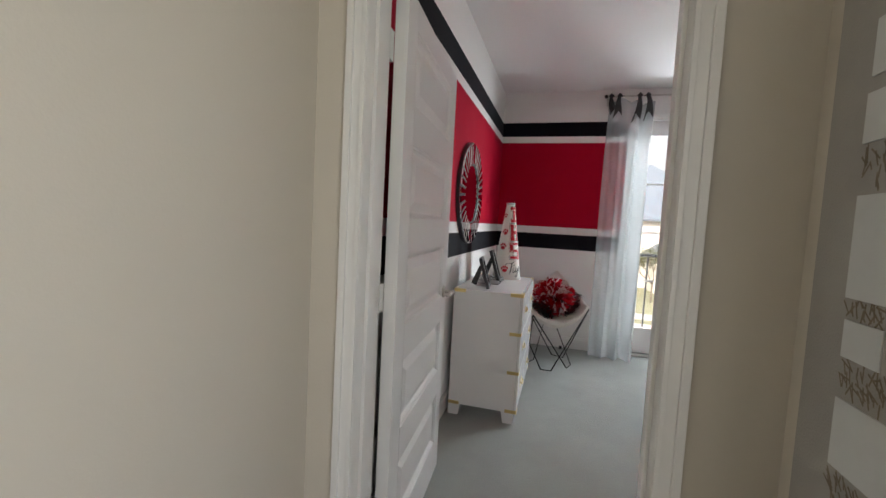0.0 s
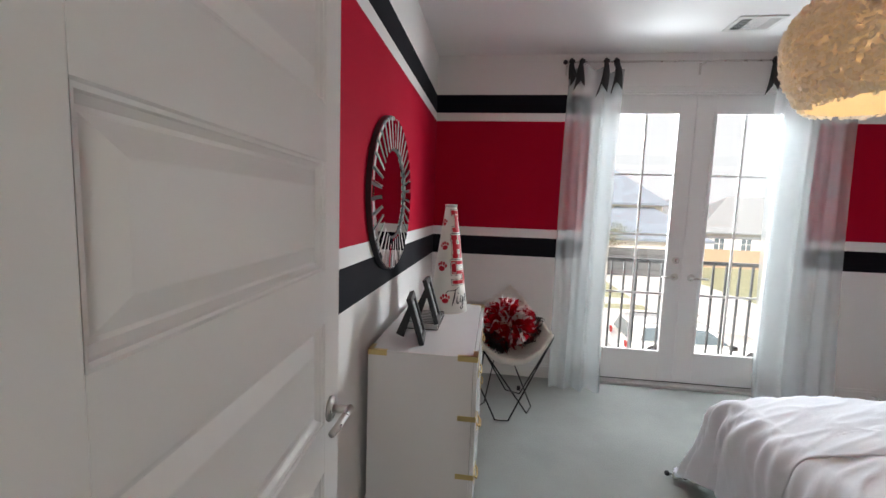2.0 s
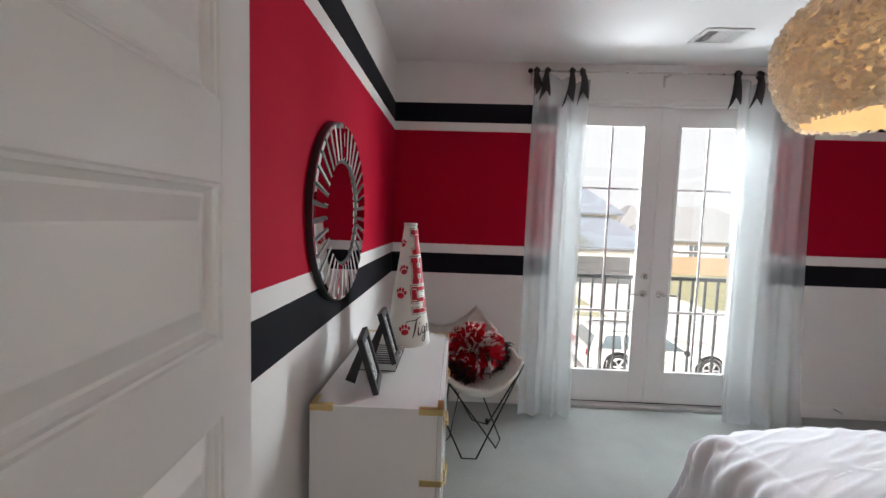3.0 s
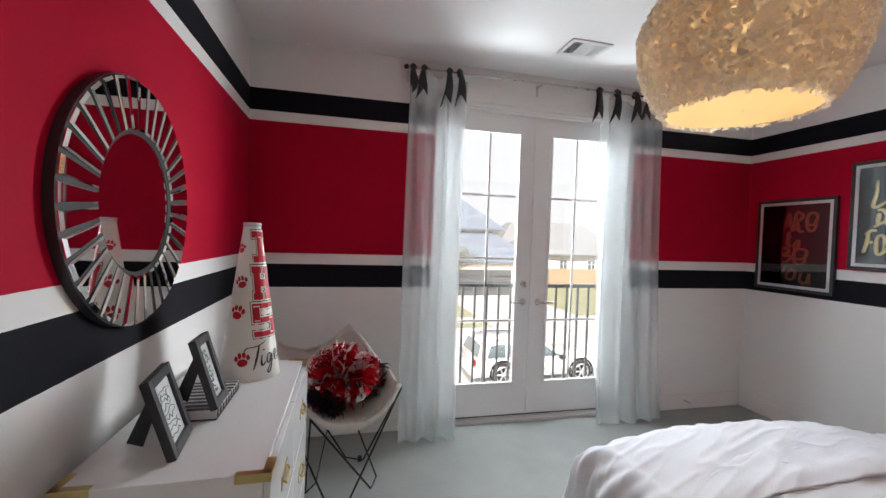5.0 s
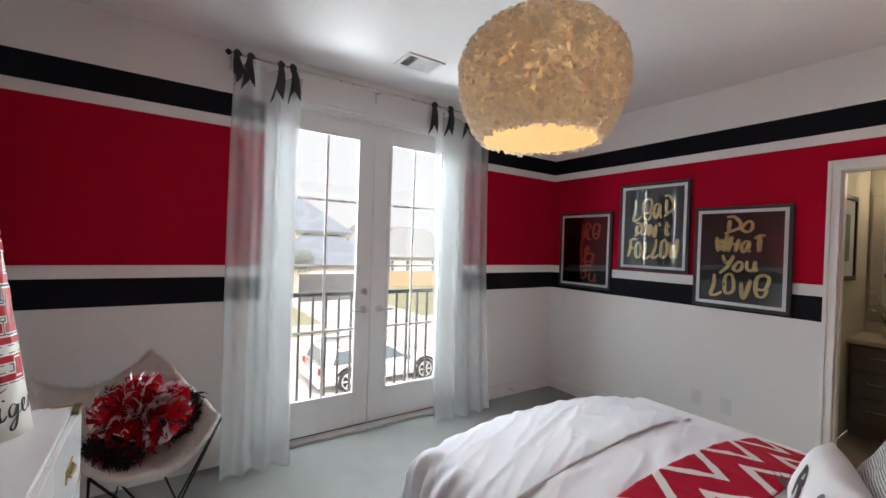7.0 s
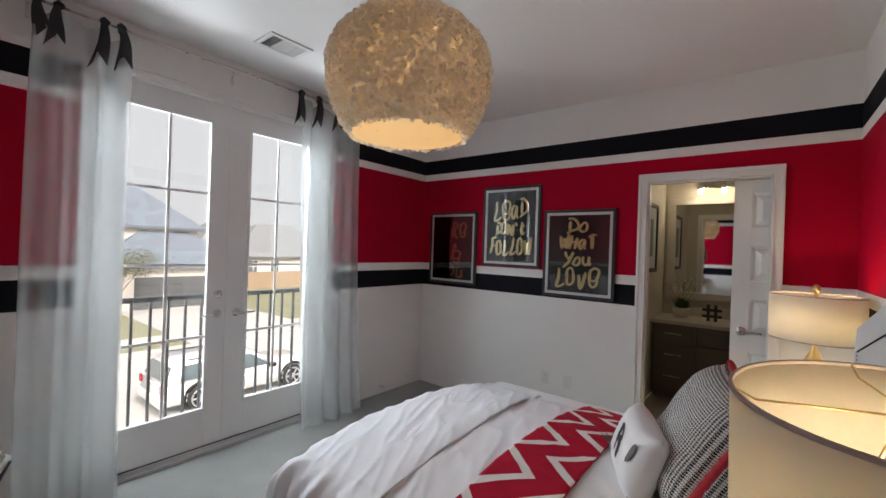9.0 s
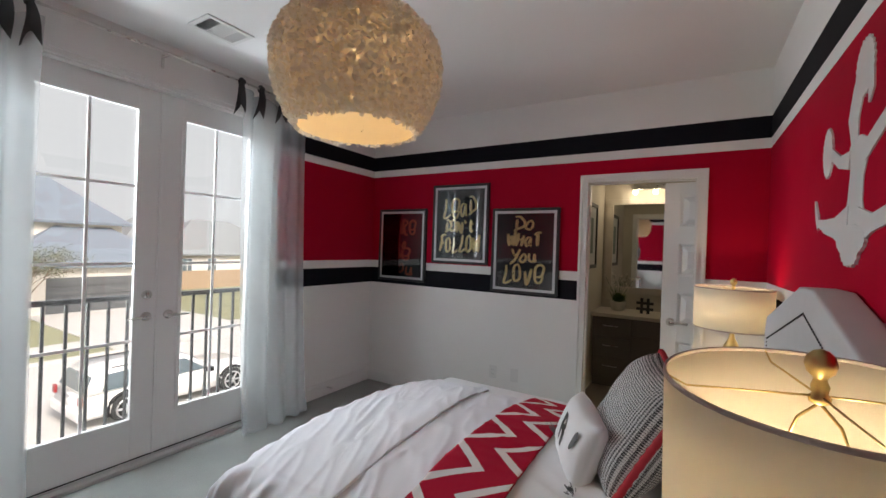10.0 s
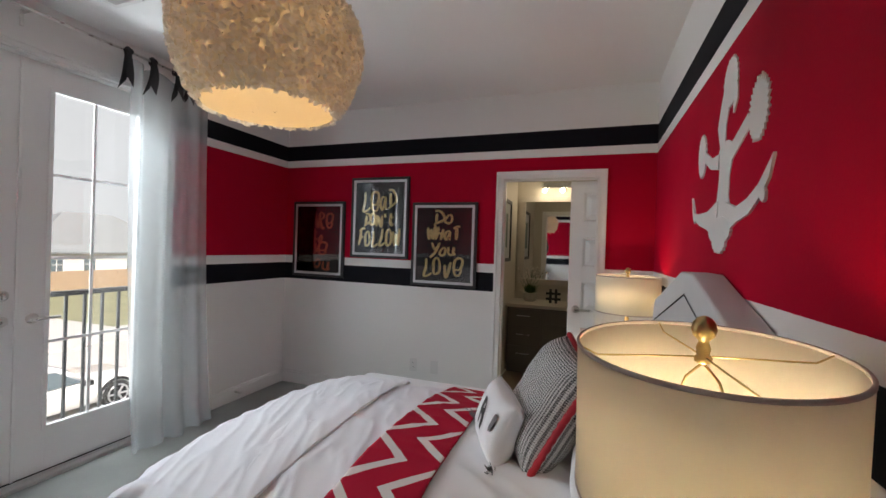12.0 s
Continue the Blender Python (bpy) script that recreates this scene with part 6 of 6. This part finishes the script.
# ---------------------------------------------------------------- hall
HX0, HX1, HYS = 0.0, 1.205, -6.2
hy = YS - T
solid("wall_hall_west", bx(HX0 - T, HYS, 0, HX0, hy, ZC), M_HALL, "plain warm white hall wall", "wall", "structure")
# opening added out of view, only so the hall fill lamp shines through
wall("wall_hall_east", "y", HX1, T, HYS, hy, 0, ZC, [(-5.6, -4.6, 0.45, 2.15)], (M_HALL, M_HALL), "warm white hall wall with canvas art", -1)
solid("wall_hall_south", bx(HX0 - T, HYS - T, 0, HX1 + T, HYS, ZC), M_HALL, "plain hall end wall", "wall", "structure")
solid("floor_hall", bx(HX0 - T, HYS - T, -0.1, HX1 + T, hy, -0.001), M_CARPET, "grey carpet on the hall floor", "carpet", "structure")
solid("ceiling_hall", bx(HX0 - T, HYS - T, ZC, HX1 + T, hy, ZC + 0.1), M_CEIL, "flat white hall ceiling", "ceiling", "structure")
art = thing("canvas_art", (HX1 - 0.03, -3.95, 0.75), "grey abstract canvas with white blocks and scribbled bands", "canvas art")
M_CANVAS = material("grey_canvas", (0.36, 0.34, 0.31), 0.8, vary=0.15, scale=9, fine=260, bump=0.2)
M_SCRIB = material("brown_scribble", (0.20, 0.16, 0.11), 0.8, vary=0.5, scale=70, fine=200, bump=0.1)
part("canvas", bx(HX1 - 0.04, -4.48, 0.60, HX1 - 0.001, -3.675, 1.85, 0.003), M_CANVAS, art)
for y0, z0, y1, z1 in ((-4.02, 1.215, -3.775, 1.382), (-3.865, 1.118, -3.780, 1.180), (-4.10, 0.935, -3.780, 1.050), (-3.93, 1.465, -3.772, 1.545), (-4.05, 1.57, -3.776, 1.66), (-4.35, 1.13, -4.06, 1.55)):
    part("white_block", bx(HX1 - 0.043, y0, z0, HX1 - 0.0395, y1, z1, 0.001), M_PAPER, art, "white painted block")
rng = random.Random(21)
for y0, z0, y1, z1 in ((-4.12, 1.184, -3.778, 1.212), (-4.12, 1.060, -3.782, 1.112), (-4.30, 0.80, -3.780, 0.925), (-4.05, 1.395, -3.775, 1.455)):
    bm = bmesh.new()
    for i in range(int((y1 - y0) * (z1 - z0) * 9000)):
        y, z, a, ln = rng.uniform(y0, y1), rng.uniform(z0, z1), rng.gauss(1.2, 0.5), rng.uniform(0.012, 0.03)
        d, w = Vector((0, math.cos(a), math.sin(a))) * ln / 2, Vector((0, -math.sin(a), math.cos(a))) * 0.0016
        p = Vector((HX1 - 0.0408 - 0.0005 * rng.random(), y, z))
        bm.faces.new([bm.verts.new(q) for q in (p - d - w, p + d - w, p + d + w, p - d + w)])
    part("scribble_band", bm, M_SCRIB, art, "brown scribbled band", kind="stuff")

# ---------------------------------------------------------------- outside
M_HAZE = bpy.data.materials.new("overcast_sky_glow")
M_HAZE.use_nodes = True
hz = M_HAZE.node_tree
em, hno, hco = hz.nodes.new("ShaderNodeEmission"), hz.nodes.new("ShaderNodeTexNoise"), hz.nodes.new("ShaderNodeTexCoord")
hno.inputs["Scale"].default_value = 0.006
hz.links.new(hco.outputs["Object"], hno.inputs["Vector"])
hz.links.new(mix_colour(hz, hno.outputs["Fac"], (0.90, 0.92, 0.95), (1.0, 1.0, 1.0)), em.inputs["Color"])
em.inputs["Strength"].default_value = 0.46
hz.links.new(em.outputs[0], hz.nodes["Material Output"].inputs["Surface"])
solid("backdrop", bx(-1500, 700, -60, 1500, 702, 700), M_HAZE, "bright white overcast sky far beyond the houses", "sky", "structure")
GZ = -3.35
solid("ground", bx(-400, 0.15, GZ - 0.5, 400, 900, GZ), M_GRASS, "dry grass ground reaching the horizon", "ground", "structure")
solid("ground", bx(-400, -400, GZ - 0.5, 400, 0.149, GZ), M_GRASS, "dry grass ground behind the house", "ground", "structure")
solid("road", bx(-200, 8.6, GZ, 200, 17.0, GZ + 0.03), M_CONCRETE, "pale concrete street with parked car", "road", "structure")
for y in (8.4, 17.0):
    solid("kerb", bx(-200, y, GZ, 200, y + 0.2, GZ + 0.15, 0.02), M_CONCRETE, "pale concrete kerb along the street", "kerb", "structure")
solid("driveway", bx(8.5, 17.2, GZ, 15.2, 30.0, GZ + 0.04), M_CONCRETE, "pale concrete driveway up to the garage", "driveway", "structure")
solid("pavement", bx(-200, 19.0, GZ, 200, 20.4, GZ + 0.05), M_CONCRETE, "pale concrete pavement along the street", "pavement", "structure")
solid("wall_lower_storey", bx(-6, 0.0, GZ, 12, 0.149, -0.3), M_STUCCO, "plain lower storey wall below the room", "wall", "structure")


def hip_roof(x0, y0, x1, y1, z, rise, over=0.45):
    bm = bmesh.new()
    x0, y0, x1, y1 = x0 - over, y0 - over, x1 + over, y1 + over
    h = min(x1 - x0, y1 - y0) / 2
    if x1 - x0 >= y1 - y0:
        r = [(x0 + h, (y0 + y1) / 2), (x1 - h, (y0 + y1) / 2)]
    else:
        r = [((x0 + x1) / 2, y0 + h), ((x0 + x1) / 2, y1 - h)]
    e = [bm.verts.new(p) for p in ((x0, y0, z), (x1, y0, z), (x1, y1, z), (x0, y1, z))]
    t = [bm.verts.new((*p, z + rise)) for p in r]
    if x1 - x0 >= y1 - y0:
        fs = ((e[0], e[1], t[1], t[0]), (e[1], e[2], t[1]), (e[2], e[3], t[0], t[1]), (e[3], e[0], t[0]))
    else:
        fs = ((e[0], e[1], t[0]), (e[1], e[2], t[1], t[0]), (e[2], e[3], t[1]), (e[3], e[0], t[0], t[1]))
    for f in fs:
        bm.faces.new(f)
    bm.faces.new(e[::-1])
    box(bm, x0, y0, z - 0.18, x1, y1, z)
    return bm


def window_unit(root, x, y, z, w, h):
    wd = part("window", bx(x - w / 2 - 0.08, y - 0.06, z - 0.08, x + w / 2 + 0.08, y, z + h + 0.08), M_TRIM, root, "white framed window")
    part("pane", bx(x - w / 2, y - 0.075, z, x + w / 2, y - 0.061, z + h), M_DARKGLASS, wd, "dark glass")
    part("mullion", bx(x - 0.03, y - 0.09, z, x + 0.03, y - 0.076, z + h), M_TRIM, wd)
    part("mullion", bx(x - w / 2, y - 0.09, z + h / 2 - 0.02, x - 0.031, y - 0.076, z + h / 2 + 0.02), M_TRIM, wd)
    part("mullion", bx(x + 0.031, y - 0.09, z + h / 2 - 0.02, x + w / 2, y - 0.076, z + h / 2 + 0.02), M_TRIM, wd)


h1 = thing("house", (6, 34, GZ), "white two-storey house with blue-grey hip roof and garage", "house")
part("wall", bx(-6, 32.5, GZ, 14.2, 44, 2.25), M_STUCCO, h1)
part("roof", hip_roof(-6, 32.5, 14.2, 44, 2.40, 5.2), M_ROOFBLUE, h1, "blue-grey shingle roof")
part("garage_wall", bx(7.6, 29.6, GZ, 16.4, 32.5, -0.45), M_STUCCO, h1)
part("garage_roof", hip_roof(7.6, 29.6, 16.4, 36.5, -0.38, 2.85), M_ROOFBLUE, h1, "blue-grey shingle roof")
gd = part("garage_door", bx(9.4, 29.52, GZ + 0.04, 14.3, 29.6, -1.15), M_GARAGE, h1, "grey panelled garage door")
for i in range(1, 4):
    part("groove", bx(9.4, 29.505, GZ + i * 0.55, 14.3, 29.521, GZ + i * 0.55 + 0.03), M_BLACKMETAL, gd)
window_unit(h1, 11.7, 32.5, 1.0, 1.5, 1.0)
window_unit(h1, 3.0, 32.5, 0.3, 1.6, 1.5)
h2 = thing("house", (24, 42, GZ), "white house with grey shingle roof behind a fence", "house")
part("wall", bx(21.6, 42, GZ, 36.0, 52, -0.25), M_STUCCO, h2)
part("roof", hip_roof(21.6, 42, 36.0, 52, -0.1, 3.9), M_ROOFGREY, h2, "grey shingle roof")
for x in (23.6, 26.2, 30.0):
    window_unit(h2, x, 42, -1.95, 0.95, 1.35)
h3 = thing("house", (38, 66, GZ), "distant grey-roofed house seen between the nearer ones", "house")
part("wall", bx(27, 66, GZ, 34.5, 76, 0.2), M_STUCCO, h3)
part("roof", hip_roof(27, 66, 34.5, 76, 0.35, 4.4), M_ROOFGREY, h3, "grey shingle roof")
part("chimney", bx(33.6, 69, 2.2, 34.2, 69.7, 5.2), M_STUCCO, h3)
fn = thing("fence", (26, 38, GZ), "tall brown cedar board fence around the yard", "fence")
for i in range(150):
    x = 18.6 + i * 0.16
    part("board", bx(x, 38.0, GZ, x + 0.15, 38.03, GZ + 1.75 + 0.015 * ((i * 7) % 3)), M_FENCE, fn)
part("rail", bx(18.6, 38.035, GZ + 0.4, 42.6, 38.08, GZ + 0.5), M_FENCE, fn)
part("rail", bx(18.6, 38.035, GZ + 1.4, 42.6, 38.08, GZ + 1.5), M_FENCE, fn)


def bare_tree(x, y, h, seed):
    root = thing("tree", (x, y, GZ), "small pale ornamental tree with thin feathery crown", "tree")
    rng = random.Random(seed)
    bm, bl = bmesh.new(), bmesh.new()

    def grow(p, d, ln, r, depth):
        q = p + d * ln
        tube(bm, [p, (p + q) / 2 + Vector((rng.gauss(0, 1), rng.gauss(0, 1), 0)) * ln * 0.05, q], r, 5, taper=[1, 0.85, 0.65])
        if depth == 0:
            for k in range(16):
                e = q + Vector((rng.gauss(0, 0.28), rng.gauss(0, 0.28), rng.gauss(0.05, 0.26)))
                s = Vector((rng.gauss(0, 1), rng.gauss(0, 1), rng.gauss(0, 1))).normalized() * 0.05
                t = s.cross(Vector((rng.gauss(0, 1), rng.gauss(0, 1), 1))).normalized() * 0.03
                bl.faces.new([bl.verts.new(v) for v in (e - s, e + t, e + s, e - t)])
            return
        for k in range(rng.choice((3, 4))):
            nd = (d + Vector((rng.gauss(0, 0.5), rng.gauss(0, 0.5), rng.gauss(0.15, 0.25)))).normalized()
            grow(q, nd, ln * rng.uniform(0.6, 0.8), r * 0.6, depth - 1)
    grow(Vector((x, y, GZ)), Vector((0, 0, 1)), h * 0.34, 0.06, 4)
    part("trunk", bm, material("tree_bark", (0.20, 0.16, 0.12), 0.9, vary=0.3, scale=6), root, "brown trunk and limbs", True)
    part("crown", bl, material("pale_foliage", (0.12, 0.13, 0.06), 0.8, vary=0.4, scale=4), root, "thin pale leaves", kind="stuff")


bare_tree(8.0, 27.0, 4.2, 3)
bare_tree(6.6, 25.0, 3.6, 8)


# ---------------------------------------------------------------- parked car
def car():
    x0, x1, yn, yf = 4.72, 9.55, 9.35, 11.25
    root = thing("car", ((x0 + x1) / 2, (yn + yf) / 2, GZ), "white sport utility vehicle parked at the kerb", "car")
    g = GZ + 0.03
    hs = 0.80
    # side outline, tail to nose, as fractions of length and metres of height
    low = [(0.0, 0.48), (0.012, 0.85), (0.02, 1.05), (0.35, 1.10), (0.66, 1.12), (0.70, 1.10), (0.93, 1.00), (0.985, 0.86), (1.0, 0.55), (0.99, 0.34), (0.01, 0.36)]
    bm = bmesh.new()

    def loft(outline, w_low, w_high, zsplit):
        A, B = [], []
        for s, z in outline:
            tuck = w_low if z < zsplit else w_high
            A.append(bm.verts.new((x0 + s * (x1 - x0), yn + tuck, g + z * hs)))
            B.append(bm.verts.new((x0 + s * (x1 - x0), yf - tuck, g + z * hs)))
        n = len(outline)
        for i in range(n):
            bm.faces.new((A[i], A[(i + 1) % n], B[(i + 1) % n], B[i]))
        bm.faces.new(A[::-1])
        bm.faces.new(B)
    loft(low, 0.0, 0.03, 1.0)
    bmesh.ops.bevel(bm, geom=[e for e in bm.edges], offset=0.05, segments=3, affect="EDGES")
    part("body", bm, M_CARPAINT, root, "", True)
    bm = bmesh.new()
    cab = [(0.02, 1.02), (0.045, 1.45), (0.075, 1.70), (0.12, 1.76), (0.45, 1.77), (0.53, 1.70), (0.66, 1.10)]
    loft(cab, 0.05, 0.17, 1.3)
    bmesh.ops.bevel(bm, geom=[e for e in bm.edges], offset=0.04, segments=3, affect="EDGES")
    cabin = part("cabin", bm, M_CARPAINT, root, "", True)
    L = x1 - x0

    def side_glass(a, b, c, d):
        for y, s in ((yn, -1), (yf, 1)):
            bm = bmesh.new()
            pts = []
            for sx, z in (a, b, c, d):
                k = 0.05 + 0.12 * min(max((z - 1.1) / 0.6, 0), 1)
                pts.append(bm.verts.new((x0 + sx * L, y - s * (k - 0.012), g + z * hs)))
            f = bm.faces.new(pts)
            r = bmesh.ops.extrude_face_region(bm, geom=[f])
            bmesh.ops.translate(bm, vec=(0, -s * 0.03, 0), verts=[v for v in r["geom"] if isinstance(v, bmesh.types.BMVert)])
            part("side_window", bm, M_DARKGLASS, cabin, "tinted glass")
    side_glass((0.09, 1.14), (0.12, 1.62), (0.22, 1.66), (0.22, 1.14))
    side_glass((0.235, 1.14), (0.235, 1.66), (0.40, 1.67), (0.40, 1.14))
    side_glass((0.415, 1.14), (0.415, 1.67), (0.50, 1.64), (0.615, 1.16))
    for nm, pts in (("rear_window", ((0.022, 1.14), (0.052, 1.60))), ("windscreen", ((0.645, 1.16), (0.545, 1.66)))):
        bm = bmesh.new()
        s = -1 if nm == "rear_window" else 1
        (sa, za), (sb, zb) = pts
        q = [(x0 + sa * L + s * 0.012, yn + 0.13, g + za * hs), (x0 + sa * L + s * 0.012, yf - 0.13, g + za * hs), (x0 + sb * L + s * 0.012, yf - 0.24, g + zb * hs), (x0 + sb * L + s * 0.012, yn + 0.24, g + zb * hs)]
        f = bm.faces.new([bm.verts.new(v) for v in q])
        r = bmesh.ops.extrude_face_region(bm, geom=[f])
        bmesh.ops.translate(bm, vec=(-s * 0.03, 0, 0), verts=[v for v in r["geom"] if isinstance(v, bmesh.types.BMVert)])
        part(nm, bm, M_DARKGLASS, cabin, "tinted glass")
    for y in (yn + 0.12, yf - 0.12):
        part("tail_light", bx(x0 - 0.012, y - 0.09, g + 0.82 * hs, x0 + 0.05, y + 0.09, g + 1.08 * hs, 0.02), M_TAIL, root, "red tail light")
        part("roof_rail", bx(x0 + 0.14 * L, y + (0.12 if y < 10 else -0.12) - 0.02, g + 1.765 * hs, x0 + 0.44 * L, y + (0.12 if y < 10 else -0.12) + 0.02, g + 1.80 * hs, 0.008), M_BLACKMETAL, root, "dark roof rail")
    for y, s in ((yn, -1), (yf, 1)):
        part("mirror", bx(x0 + 0.60 * L, y + s * 0.16 - 0.09, g + 1.08 * hs, x0 + 0.635 * L, y + s * 0.16 + 0.09, g + 1.24 * hs, 0.02), M_BLACKMETAL, root, "black door mirror")
    part("bumper", bx(x0 - 0.05, yn + 0.06, g + 0.34 * hs, x0 + 0.10, yf - 0.06, g + 0.62 * hs, 0.03), M_CARPAINT, root)
    for wx in (x0 + 0.20 * L, x0 + 0.785 * L):
        for y, s in ((yn, -1), (yf, 1)):
            c = Vector((wx, y - s * 0.10, g + 0.37))
            wheel = part("wheel", tube(bmesh.new(), [c - Vector((0, 0.005, 0)), c + Vector((0, 0.005, 0))], 0.10, 12), M_BLACKMETAL, root)
            bm = bmesh.new()
            tube(bm, [c + Vector((0, s * d, 0)) for d in (-0.11, -0.10, 0.10, 0.118)], 0.37, 32, taper=[0.9, 1, 1, 0.92])
            part("tyre", bm, M_TYRE, wheel, "black tyre", True)
            # flat black disc stands for the shade between the spokes
            bm = bmesh.new()
            tube(bm, [c + Vector((0, s * 0.119, 0)), c + Vector((0, s * 0.124, 0))], 0.265, 28)
            part("rim", bm, M_BLACKMETAL, wheel, "black disc for the shade behind the spokes")
            bm = bmesh.new()
            for k in range(6):
                a = k * math.pi / 3
                tube(bm, [c + Vector((0, s * 0.128, 0)), c + Vector((0.24 * math.cos(a), s * 0.128, 0.24 * math.sin(a)))], 0.03, 6)
            tube(bm, [c + Vector((0.25 * math.cos(a), s * 0.125, 0.25 * math.sin(a))) for a in [k * math.pi / 14 for k in range(28)]], 0.022, 6, True)
            part("spokes", bm, M_RIM, wheel, "alloy spokes")
            bm = bmesh.new()
            tube(bm, [c + Vector((0.43 * math.cos(a), s * 0.085, 0.43 * math.sin(a))) for a in [k * math.pi / 12 for k in range(-1, 14)]], 0.045, 6)
            part("wheel_arch", bm, M_BLACKMETAL, root, "dark wheel arch", True)


car()
